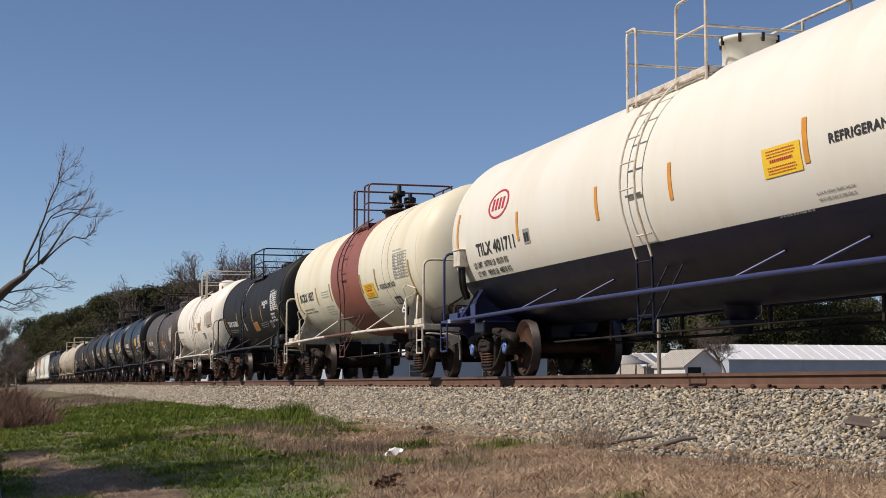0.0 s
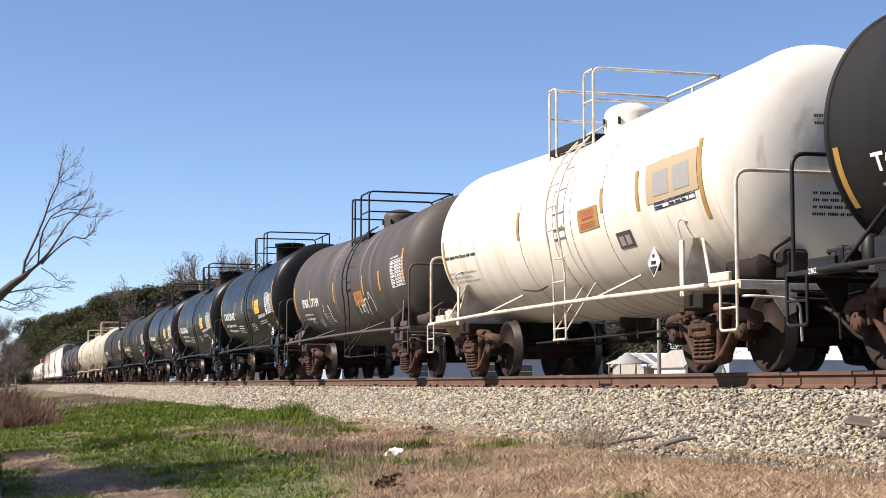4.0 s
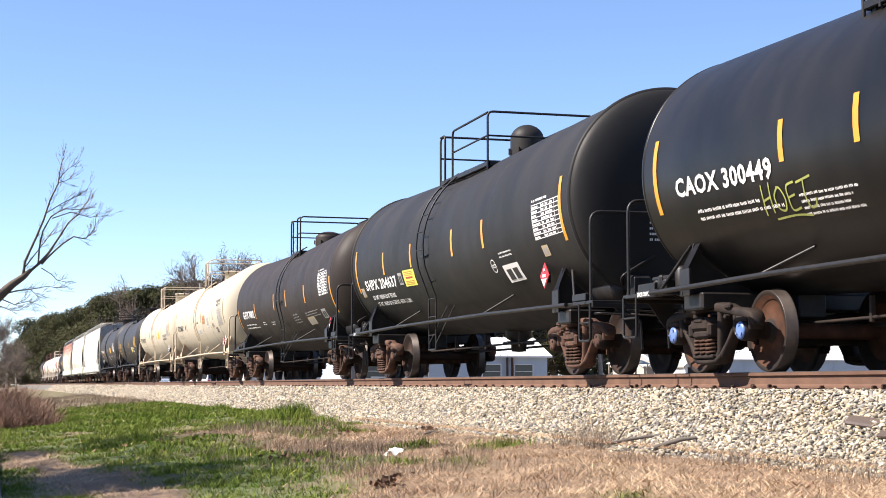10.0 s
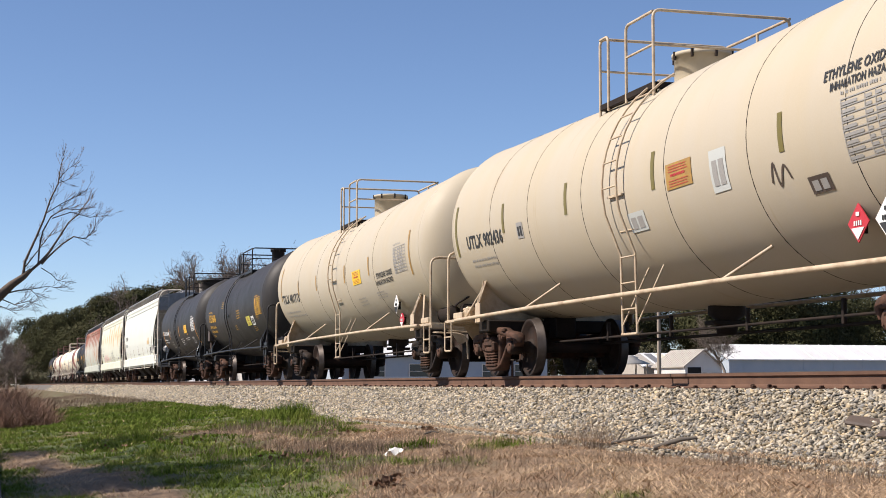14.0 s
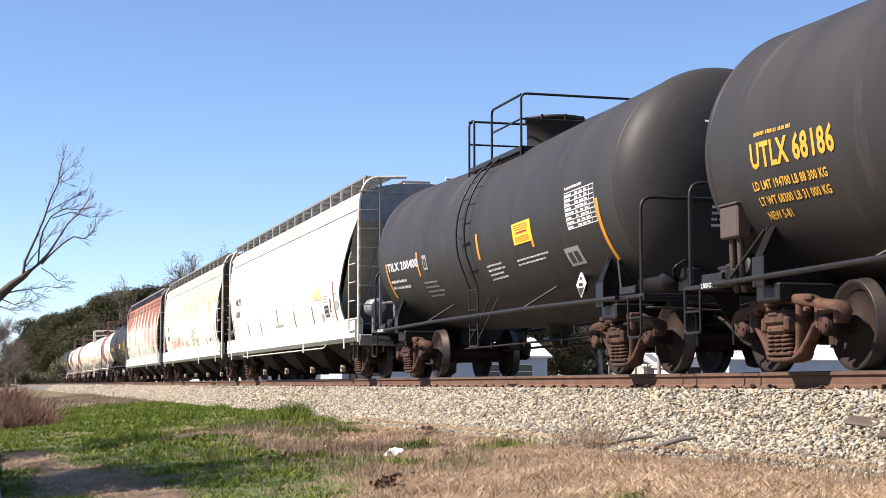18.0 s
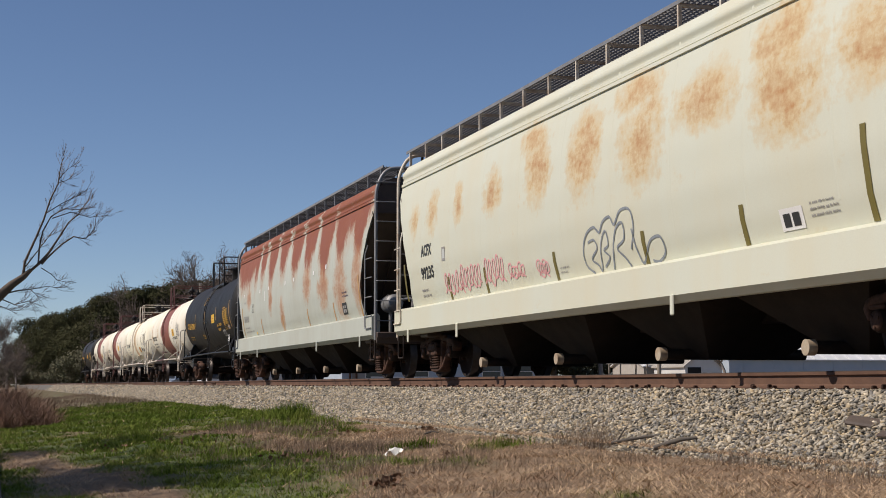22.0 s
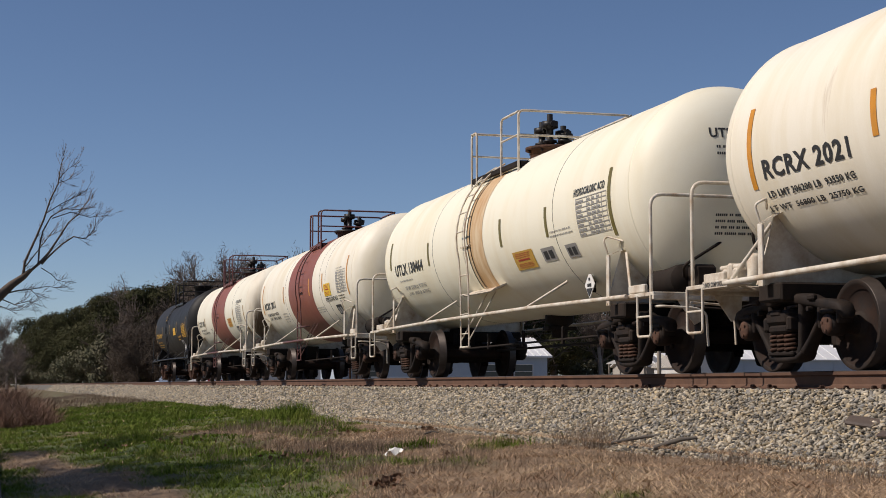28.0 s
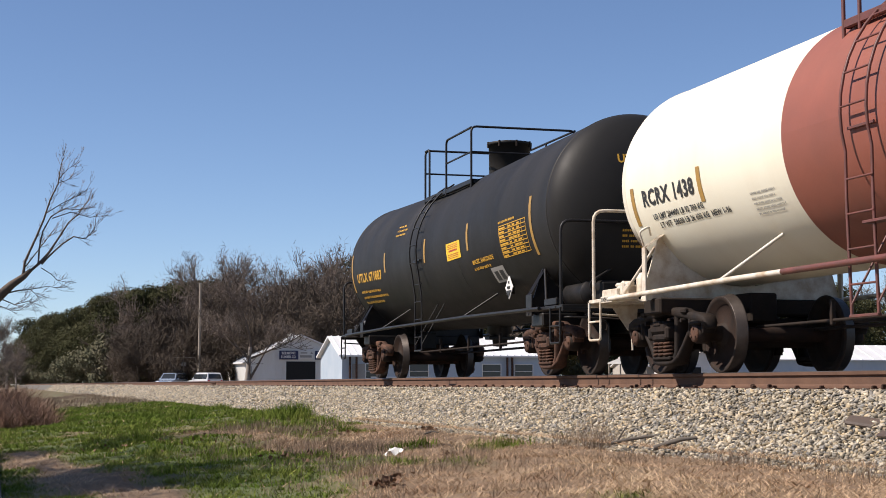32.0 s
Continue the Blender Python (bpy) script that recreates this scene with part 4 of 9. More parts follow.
def top_platform(car, sh, x0, gate, x1, mat, deck_mat, w=1.0, rail=.95, style="closed"):
    top = sh.z(0) + sh.r
    zd = sh.z((x0 + x1) / 2) + math.sqrt(max(.01, sh.r ** 2 - w ** 2)) + .16
    zr = zd + rail
    P = part("platform", Geo().box(((x0 + x1) / 2, -w + .02, zd - .03), (x1 - x0, .06, .09), .01).box(((x0 + x1) / 2, w - .02, zd - .03), (x1 - x0, .06, .09), .01)
             .box((x0 + .03, 0, zd - .03), (.06, 2 * w, .09), .01).box((x1 - .03, 0, zd - .03), (.06, 2 * w, .09), .01), deck_mat, car)
    for s in (-1, 1):
        g = Geo()
        y0, y1 = s * (w - .52), s * (w - .02)
        k = int((x1 - x0) / .055)
        for i in range(k):
            xx = x0 + .05 + (x1 - x0 - .1) * i / (k - 1)
            g.box((xx, (y0 + y1) / 2, zd), (.012, abs(y1 - y0), .035))
        for i in range(5):
            g.box(((x0 + x1) / 2, y0 + (y1 - y0) * i / 4, zd - .004), (x1 - x0 - .06, .012, .025))
        part("grating", g, deck_mat, P)
        for xx in (x0 + .12, x1 - .12):
            z0 = sh.z(xx) + math.sqrt(max(.01, sh.r ** 2 - (w - .06) ** 2)) - .05
            part("bracket", Geo().box((xx, s * (w - .06), (z0 + zd) / 2 - .03), (.07, .05, max(.05, zd - z0)), .008), deck_mat, P)
    foot = sh.z(x0) + math.sqrt(max(.01, sh.r ** 2 - w ** 2)) - .02
    for xx in (x0, x1):
        rail_line(P, [(xx, -w, foot), (xx, -w, zr), (xx, w, zr), (xx, w, foot)], mat)
        rail_line(P, [(xx, -w, zd + rail * .52), (xx, w, zd + rail * .52)], mat, .017)
    rail_line(P, [(x0, w, zr), (x1, w, zr)], mat)
    rail_line(P, [(x0, w, zd + rail * .52), (x1, w, zd + rail * .52)], mat, .017)
    m = (x0 + x1) / 2
    rail_line(P, [(m, w, foot + .1), (m, w, zr)], mat)
    rail_line(P, [(x0, -w, zr - .02), (x0 + .3, -w, zr - .02), (x0 + .3, -w, foot + .05)], mat)
    if x1 - gate > .2:
        rail_line(P, [(x1, -w, zr - .02), (gate, -w, zr - .02), (gate, -w, foot + .05)], mat)
        rail_line(P, [(x1, -w, zd + rail * .52), (gate, -w, zd + rail * .52)], mat, .017)
    return P, zd, zr


def manway(car, sh, x, mat, r=.38, h=.42, kind="drum"):
    z = sh.z(x) + sh.r
    if kind == "drum":
        g = Geo().lathe([(z - .12, r), (z + h, r), (z + h, r), (z + h, r + .035), (z + h, r + .035), (z + h + .05, r + .035), (z + h + .05, r + .035), (z + h + .07, r * .8), (z + h + .09, .02)], 28, 'z', (x, 0, 0))
    elif kind == "dome":
        pr = [(z - .12, r)] + [(z + h * .55 + h * .45 * math.sin(a * math.pi / 16), r * max(.03, math.cos(a * math.pi / 16))) for a in range(9)]
        g = Geo().lathe(pr, 28, 'z', (x, 0, 0))
    else:
        g = Geo().lathe([(z - .12, r), (z + .1, r), (z + .1, r), (z + .1, r + .08), (z + .1, r + .08), (z + .15, r + .08), (z + .15, r + .08), (z + .15, .02)], 28, 'z', (x, 0, 0))
    M = part("manway", g, mat, car, "round manway housing")
    for k in range(8):
        a = 2 * math.pi * k / 8
        zz = z + (h if kind == "drum" else .1)
        part("bolt", kept(("bolt",), lambda: Geo().rod((0, 0, -.05), (0, 0, .06), .022, 6).mesh("bolt", M_DARKRUST)), None, M, at=pose(x + (r + .03) * math.cos(a), (r + .03) * math.sin(a), zz))
    if kind == "valves":
        for k, (dx, dy, hh) in enumerate(((-.18, -.12, .5), (.16, -.1, .58), (.0, .2, .42), (.28, .12, .3))):
            g = Geo().lathe([(z + .12, .075), (z + .2, .075), (z + .22, .12), (z + .25, .12), (z + .27, .06), (z + .12 + hh * .55, .06), (z + .12 + hh * .6, .14), (z + .12 + hh * .78, .14), (z + .12 + hh * .8, .05), (z + .12 + hh, .05), (z + .13 + hh, .0)], 14, 'z', (x + dx, dy, 0))
            g.rod((x + dx - .2, dy, z + .12 + hh * .68), (x + dx + .2, dy, z + .12 + hh * .68), .055, 8)
            part("valve", g, M_BLACKPIPE, M, "black iron valve")
    return M


def end_works(car, sh, s, h, pipe, mat, brake=False, hoop=2.35, side_air=False):
    """Everything under and round one end of a tank car; s is +1 in front, -1 behind."""
    e = h + 1.62
    # stub sill, bolster and the saddle that carries the tank
    g = Geo()
    g.box((s * (h + .55), 0, .98), (2.2, .36, .36), .02)
    g.box((s * h, 0, 1.0), (.5, 2.5, .2), .02)
    part("end_sill", g, mat, car)
    g = Geo()
    g.box((s * (h + .72), 0, 1.16), (1.15, .62, .04), .01)
    q = [(s * (h + .25), 1.16), (s * (h + 1.22), 1.16), (s * (h + 1.05), 1.42), (s * (h + .6), 1.5), (s * (h + .25), 1.5)]
    for y in (-.28, .28):
        g.prism(q if s < 0 else q[::-1], y - .015, y + .015)
    part("head_brace", g, pipe, car, "plated brace between sill and tank end")
    sad = Geo()
    n = 14
    tall = pipe is M_WHITEPIPE
    a0, a1 = (radians(212), radians(328)) if tall else (radians(216), radians(324))
    outer = []
    zc = sh.z(h)
    for i in range(n + 1):
        a = a0 + (a1 - a0) * i / n
        outer.append((math.cos(a) * (sh.r + .012), zc + math.sin(a) * (sh.r + .012)))
    poly = [(-1.38, 1.08), (1.38, 1.08)] + outer[::-1]
    for x in (-.03,):
        sad.prism(poly, s * h + x - .012, s * h + x + .012, 'yz')
    for y in (-1.36, 1.36):
        zt = outer[0][1]
        top = 1.72 if tall else 1.38
        sad.box((s * (h - .03), y * .995, (top + 1.06) / 2), (.1 if tall else .26, .03, top - 1.06), .006)
        k = 1 if y > 0 else -1
        sad.add([(s * (h - .03) - .085, y, top), (s * (h - .03) + .085, y, top), (s * (h - .03) + .085, k * (abs(outer[0][0]) - .02), zt), (s * (h - .03) - .085, k * (abs(outer[0][0]) - .02), zt)], [(0, 1, 2, 3), (3, 2, 1, 0)])
    if tall:
        sad.bent([(s * (h - .03), -1.36, 1.74), (s * (h - .03), -1.42, 1.92), (s * (h - .12), -1.33, 1.98), (s * (h + .12), -1.2, 1.9)], .014, .05, 6)
    part("saddle", sad, pipe, car, "steel saddle cradling the tank")
    # end deck and steps
    g = Geo()
    g.box((s * (e - .17), 0, 1.13), (.34, 2.9, .05), .008)
    g.box((s * (e - .75), -1.36, 1.13), (1.0, .2, .05), .008)
    g.box((s * (e - .75), 1.36, 1.13), (1.0, .2, .05), .008)
    g.box((s * (e - .02), 0, 1.09), (.05, 2.9, .07), .01)
    part("end_deck", g, pipe, car, "narrow end platform")
    for y in (-.92, .92):
        q = [(y - .20, 1.06), (y + .16, 1.06), (y + .14, .82), (y + .02, .76)]
        part("corner_gusset", Geo().prism(q if y < 0 else [(2 * y - a, b) for a, b in q][::-1], s * (e - .03) - .008, s * (e - .03) + .008, 'yz'), pipe, car)
    if not brake:
        V = Geo()
        for k in range(3):
            V.box((s * (h + .72 + k * .13), -1.22, 1.24 + .03 * (k % 2)), (.10, .16, .15 + .05 * (k % 2)), .025)
        V.rod((s * (h + .62), -1.24, 1.33), (s * (h + 1.12), -1.24, 1.33), .03, 8)
        V.lathe([(1.2, .09), (1.42, .09), (1.42, .09), (1.46, .06), (1.47, .0)], 12, 'z', (s * (h + .60), -1.1, 0))
        V.bent([(s * (h + 1.1), -1.24, 1.3), (s * (h + 1.22), -1.2, 1.25), (s * (h + 1.2), -.8, 1.1)], .018, .06, 6)
        part("brake_valve", V, pipe, car, "cluster of brake valves on the end deck")
    part("uncoupling_lever", Geo().bent([(s * (e - .05), -1.4, .98), (s * (e + .06), -1.36, .98), (s * (e + .1), -.95, .96), (s * (e + .1), -.8, .9), (s * (e + .1), -.78, .5)], .015, .06, 6), pipe, car)
    for y in (-1.46, 1.46):
        st = Geo()
        x0, x1 = s * (e - .45), s * (e - .05)
        st.bent([(x0, y, 1.12), (x0, y, .62), (x1, y, .62), (x1, y, 1.12)], .017, .05, 6)
        st.rod((x0, y, .86), (x1, y, .86), .014, 6)
        part("stirrup_step", st, pipe, car)
    hp = Geo().bent([(s * (e - .12), -1.42, 1.12), (s * (e - .12), -1.42, hoop), (s * (e - .12), 1.42, hoop), (s * (e - .12), 1.42, 1.12)], .023, .16, 8)
    part("end_handrail", hp, pipe, car)
    cp = part("coupler", kept(("coupler",), coupler_mesh), None, car, "", pose(s * (e + .28), 0, .92) if s > 0 else pose(s * (e + .28), 0, .92, 0, 0, 180))
    # corner brackets and diagonal braces up to the shell
    for y in (-1, 1):
        g = Geo()
        p = sh.at(s * (h - .15), -.45)
        g.rod((s * (h + .75), y * 1.36, 1.12), (s * (h + .1), y * 1.15, 1.75), .022, 6)
        g.box((s * (h + 1.0), y * 1.38, 1.22), (.5, .05, .1), .01)
        part("corner_bracket", g, pipe, car)
    if brake:
        g = Geo()
        y, z, q, r = (-1.14, 1.31, .06, .16) if side_air else (-.75, 1.36, .25, .19)
        g.rod((s * (h + q + .75), y, z), (s * (h + q), y, z), r, 16)
        for a, b in ((q + .75, q + .82), (q, q - .07)):
            g.lathe([(s * (h + a), r), (s * (h + (a + b) / 2), r * .8), (s * (h + b), .02)], 16, 'x', (0, y, z))
        g.box((s * (h + q + .4), y, z - r - .01), (.5, .28, .05), .01)
        if side_air:
            g.bent([(s * (h + .86), y, z), (s * (h + 1.25), y, z + .03), (s * (h + 1.25), -.8, z)], .02, .1, 6)
        g.box((s * (h + 1.2), -.6, 1.35), (.25, .3, .35), .04)
        g.bent([(s * (h + 1.0), -.75, 1.36), (s * (h + 1.3), -.9, 1.5), (s * (h + 1.2), -.2, 1.9)], .02, .1, 6)
        part("brake_cylinder", g, mat, car, "air brake cylinder and valves")
    g = Geo()
    g.rod((s * (e - .3), -.55, 1.15), (s * (e - .3), -.55, 1.95), .03, 8)
    g.lathe([(s * (e - .2) - .012, .26), (s * (e - .2) + .012, .26), (s * (e - .2) + .012, .23), (s * (e - .2) - .012, .23), (s * (e - .2) - .012, .26)], 20, 'x', (0, -.45, 1.75))
    g.box((s * (e - .28), -.45, 1.6), (.12, .3, .5), .03)
    if s < 0:
        part("hand_brake", g, M_DARKRUST, car, "hand brake wheel and housing")


def side_rods(car, sh, h, pipe, z=1.15, mat=None, struts=(-.58, .45)):
    for y in (-1, 1):
        R = part("side_rail", Geo().tube([(-h - .9, y * 1.5, z - .02), (-h * .5, y * 1.5, z + .012), (h * .5, y * 1.5, z + .012), (h + .9, y * 1.5, z - .02)], .03, 8), pipe, car)
        for k in struts:
            a = (k * h, y * 1.5, z)
            up = -.80 * sh.r
            b = sh.at(k * h + .42, up)
            part("strut", Geo().rod(a, (b[0], y * -b[1], b[2]), .02, 6), pipe, R)


def underside(car, sh, h, mat, low=True):
    """Outlet, brake rods and piping under the belly."""
    zb = sh.z(0) - sh.r
    g = Geo()
    g.lathe([(zb + .08, .24), (zb - .1, .24), (zb - .1, .24), (zb - .16, .15), (zb - .35, .13), (zb - .35, .13), (zb - .36, .0)], 16, 'z')
    g.box((0, 0, zb - .2), (.3, .5, .06), .01)
    part("bottom_outlet", g, mat, car)
    g = Geo()
    g.rod((-h + .9, -.35, .72), (h - .9, -.35, .78), .018, 6)
    g.rod((-h + .9, .42, .7), (h - .9, .38, .74), .022, 6)
    for x in (-.5 * h, -.15 * h, .2 * h, .55 * h):
        g.box((x, -.35, .82), (.05, .05, .28), .008)
    g.box((-.5 * h, .1, .75), (.5, .12, .06), .01)
    part("brake_rigging", g, M_DARKRUST, car)


def strip(car, sh, x, up, w, h, mat, lean=0.0):
    part("reflective_strip", wrap(sh, x, up, w, h, .007, 1, lean=lean), mat, car)


def placard(car, sh, x, up, s, mat, ink=None, flat=True):
    g = diamond(sh, x, up, s, off=.05)
    D = part("placard", g, mat, car, "diamond-shaped hazard placard")
    if ink is not None:
        c = sh.at(x, up, .054)
        y = c[1] - .093
        g = Geo()
        g.box((c[0], c[1] - .04, c[2] - .02), (.05, .085, .16))
        part("placard_bracket", g, M_BLACKPIPE, D)
        g = Geo()
        k = .84 * s
        g.prism([(c[0], c[2] - k), (c[0] + k * .72, c[2] - k * .28), (c[0] - k * .72, c[2] - k * .28)], y - .003, y + .003, 'xz')
        for dx in (-.3, -.1, .1, .3):
            g.box((c[0] + dx * s, y, c[2]), (.11 * s, .006, .24 * s))
        g.box((c[0], y, c[2] + .45 * s), (.3 * s, .006, .2 * s))
        part("marking", g, ink, D)
    return D


def notice(car, sh, x, up, w, h, mat, seed=3, frame=None):
    N = part("notice_board", wrap(sh, x, up, w, h, .009, 1), mat, car, "yellow emergency notice")
    g = Geo()
    rng = random.Random(seed)
    for r, (u, tall) in enumerate(((.1, .035), (.2, .035), (.3, .035), (.48, .10), (.66, .035), (.76, .035), (.86, .035))):
        a = x + w * (.12 if r != 3 else .2)
        end = x + w * (.88 if r != 3 else .8) * rng.uniform(.93, 1)
        while a < end:
            b = min(a + h * rng.uniform(.04, .13), end)
            wrap(sh, a, up + h * u, b - a, h * tall, .012, 1, g)
            a = b + h * .035
    part("marking", g, M_INKRED, N)


TRAIN = []
# platform ends and gate, manway and ladder of each car, from its middle
TOPS = {"A": (-1.3, .26, 1.1, .3, -.06), "B": (-.87, .2, .6, -.2, -.4), "C": (-1.57, -.93, .83, -.1, -1.0), "D": (-.94, .5, .86, -.15, .33), "E": (-.5, .4, 1.21, .2, .67),
        "F": (-1.03, .6, 1.19, -.2, .64), "G": (-1.24, .3, .69, -.3, .45), "H": (-1.12, .4, .92, -.2, .55), "I": (-1.66, -.86, 1.27, .5, -.97), "J": (-.41, .5, .94, .1, .48),
        "K": (-1.83, -.9, 0., -.6, -.13), "L": (-1.81, -.9, -.1, -.8, -.4), "M": (-1.58, -.75, 1.18, .45, -.82), "N": (-1.95, -.64, .9, -.2, -.58), "R": (-1.71, .1, 1.33, -.6, .25),
        "S": (-1.03, .0, .6, -.2, -.13), "T": (-1.76, -.09, .8, -.3, -1.06), "U": (-.67, .4, .75, .0, -.17), "V": (-1.21, .2, .94, -.1, -.51), "W": (-1.66, -.19, 1.4, .6, -.86)}


# how far each car's rear and front trucks stand from the even spacing, in metres
TRUCK_SHIFT = {"A": (-.15, 0), "B": (-.24, .04), "C": (-.02, .07), "D": (0, 0), "E": (-.10, 0), "F": (-.03, .17), "G": (-.19, -.11), "H": (-.26, .10), "I": (-.26, .13), "J": (-.08, -.07), "K": (-.10, .08), "L": (-.36, 0),
               "M": (-.14, -.09), "N": (-.50, 0), "O": (0, -.40), "P": (-.07, .08), "Q": (.12, .07), "R": (0, .16), "S": (-.36, 0), "T": (-.34, -.02), "U": (-.25, -.07), "V": (-.13, .22), "W": (0, .09)}


def tank_car(key, label, rear, front, r, zc, paint, pipe, deck=None, trucks="dark", caps="rust", over=.85, sag=.12, head_paint=None, dome=.44, man="drum", man_r=.38, man_h=.42,
             lower=None, rods=True, hoop=2.35, brake_end=1, frame_mat=None, rail_h=.95, ladder_mat=None, plat_w=.98, man_mat=None, nose=0.0):
    u, h = (rear + front) / 2, (front - rear) / 2
    car = thing("tank_car", label, "tank car", "cars of the freight train", at=pose(u, TRACK_Y, 0))
    TRAIN.append((car, u))
    back, ahead = TRUCK_SHIFT[key]
    sh = Shell(r, zc, h + over, sag, -back, ahead - nose)
    frame_mat = frame_mat or pipe
    tank_shell_parts(car, sh, paint, head_paint, lower, dome)
    for s in (-1, 1):
        he = h + (ahead if s > 0 else -back)
        add_truck(car, s * he, trucks, caps)
        end_works(car, sh, s, he, pipe, frame_mat, brake=(s == brake_end), hoop=hoop, side_air=key in "CFGH")
    if rods:
        side_rods(car, sh, h, pipe, struts=(-.62, -.30, .38, .62) if key == "A" else (-.58, .45))
    underside(car, sh, h, frame_mat)
    x0, gate, x1, xm, xl = TOPS[key]
    top_platform(car, sh, x0, gate, x1, ladder_mat or pipe, deck or ladder_mat or frame_mat, w=plat_w, rail=rail_h)
    manway(car, sh, xm, man_mat or paint, man_r, man_h, man)
    side_ladder(car, sh, xl - .06, .46, ladder_mat or pipe, sh.r * 1.05, .66, M_NAVY if key == "A" else None)
    return car, sh, h


CARS = {}
CARS["A"] = tank_car("A", "long white pressure tank car with a dark blue belly", -24.84, -10.90, 1.50, 2.52, M_OFFWHITE, M_BLUEPIPE, trucks="dark", caps="blue", man_r=.34, man_h=.3, lower=(M_NAVY, -.76), ladder_mat=M_WHITEPIPE, frame_mat=M_NAVY, sag=0.0, over=.66, dome=.5)
CARS["B"] = tank_car("B", "white acid tank car with a red-brown middle band and red railings", -40.15, -29.41, 1.36, 2.56, M_AGEDWHITE, M_WHITEPIPE, man="valves", ladder_mat=M_REDPIPE, trucks="dark", man_mat=M_BLACKPIPE, sag=0.0, over=.66, dome=.5, frame_mat=M_UNDER, rail_h=0.9)
CARS["C"] = tank_car("C", "matte black acid tank car with white stencilled writing", -53.74, -44.66, 1.30, 2.46, M_COAL, M_BLACKPIPE, trucks="rust", man="dome", man_r=.2, man_h=.24, man_mat=M_BLACKPIPE, dome=.16, over=1.0, rail_h=0.86)
CARS["D"] = tank_car("D", "grimy white tank car with brown dirt streaks and white railings", -67.17, -57.99, 1.40, 2.46, M_GREYWHITE, M_WHITEPIPE, trucks="rust", man="dome", caps="rust", frame_mat=M_UNDER)
CARS["E"] = tank_car("E", "grimy brown-grey tank car with chalky streaks", -81.55, -71.72, 1.37, 2.37, M_GRIME, M_BROWNPIPE, trucks="rust", man="dome", ladder_mat=M_BLACKPIPE)
for key, rr, ff in (("F", -94.53, -85.99), ("G", -107.37, -98.75), ("H", -120.35, -111.85)):
    CARS[key] = tank_car(key, "glossy black short tank car with white writing and amber strips", rr, ff, 1.49, 2.52, M_BLACK, M_BLACKPIPE, trucks="dark", caps="blue", man_r=.44, man_h=.5, rail_h=1.0, dome=.23, nose=.22)
CARS["I"] = tank_car("I", "satin black tank car with white writing and a red placard", -136.06, -125.03, 1.53, 2.57, M_DARK, M_BLACKPIPE, trucks="rust", man="dome", man_r=.3, man_h=.6, dome=.16, over=1.0, rail_h=0.87)
CARS["J"] = tank_car("J", "brown-black long tank car with white writing and yellow strips", -153.59, -140.82, 1.46, 2.52, M_BROWN, M_BLACKPIPE, trucks="rust", man="dome")
CARS["K"] = tank_car("K", "cream tank car with tan pipes and hazard placards", -170.77, -158.12, 1.53, 2.62, M_CREAM, M_TANPIPE, trucks="rust", man_h=.3, frame_mat=M_UNDER)
CARS["L"] = tank_car("L", "pale cream long tank car with dirt streaks", -187.76, -175.01, 1.49, 2.62, M_CREAM, M_TANPIPE, trucks="dark", frame_mat=M_UNDER)
CARS["M"] = tank_car("M", "faded black tank car with yellow stencilled writing", -203.34, -192.49, 1.49, 2.54, M_SLATE, M_BLACKPIPE, trucks="rust", rail_h=0.72, man_r=.21, man_h=.5)
CARS["N"] = tank_car("N", "dark grey tank car with white writing and a heating coil jacket", -218.29, -207.89, 1.52, 2.58, M_SLATE, M_BLACKPIPE, trucks="rust", man_r=.48, rail_h=0.86)
CARS["R"] = tank_car("R", "black tank car with yellow stencilled writing", -295.19, -284.34, 1.48, 2.53, M_DARK, M_BLACKPIPE, trucks="rust", man_r=.4)
CARS["S"] = tank_car("S", "white acid tank car with a wide red-brown band", -310.58, -299.89, 1.35, 2.57, M_WHITE, M_WHITEPIPE, man="valves", ladder_mat=M_REDPIPE, man_mat=M_BLACKPIPE, sag=0.0, over=.66, dome=.5, frame_mat=M_UNDER)
CARS["T"] = tank_car("T", "white acid tank car with an ochre-stained band and white railings", -326.19, -315.09, 1.36, 2.53, M_IVORY, M_WHITEPIPE, man="valves", man_mat=M_RUST, sag=0.0, over=.66, dome=.5, frame_mat=M_UNDER, rail_h=0.83)
CARS["U"] = tank_car("U", "white acid tank car with a red-brown band and bright white ends", -341.78, -330.98, 1.36, 2.57, M_WHITE, M_WHITEPIPE, man="valves", ladder_mat=M_REDPIPE, man_mat=M_BLACKPIPE, sag=0.0, over=.66, dome=.5, frame_mat=M_UNDER, rail_h=0.86)
CARS["V"] = tank_car("V", "white acid tank car with a red-brown band and sooty end", -357.32, -346.77, 1.32, 2.6, M_WHITE2, M_WHITEPIPE, man="valves", ladder_mat=M_REDPIPE, man_mat=M_BLACKPIPE, sag=0.0, over=.66, dome=.5, head_paint=M_STAINED, frame_mat=M_UNDER)
CARS["W"] = tank_car("W", "black tank car with yellow stencilled writing at the train's end", -372.80, -361.79, 1.40, 2.56, M_DARK, M_BLACKPIPE, trucks="rust", man_h=.5)


# ---- covered hoppers ----
HOPPER_PROFILE = [(1.42, 1.44), (1.75, 1.53), (2.2, 1.59), (2.7, 1.60), (3.2, 1.57), (3.6, 1.51), (3.95, 1.44), (4.02, 1.44), (4.04, 1.46), (4.12, 1.46), (4.14, 1.43), (4.25, 1.36)]


def hopper_half(z):
    for (a, wa), (b, wb) in zip(HOPPER_PROFILE, HOPPER_PROFILE[1:]):
        if z <= b:
            return wa + (wb - wa) * (z - a) / (b - a)
    return HOPPER_PROFILE[-1][1]


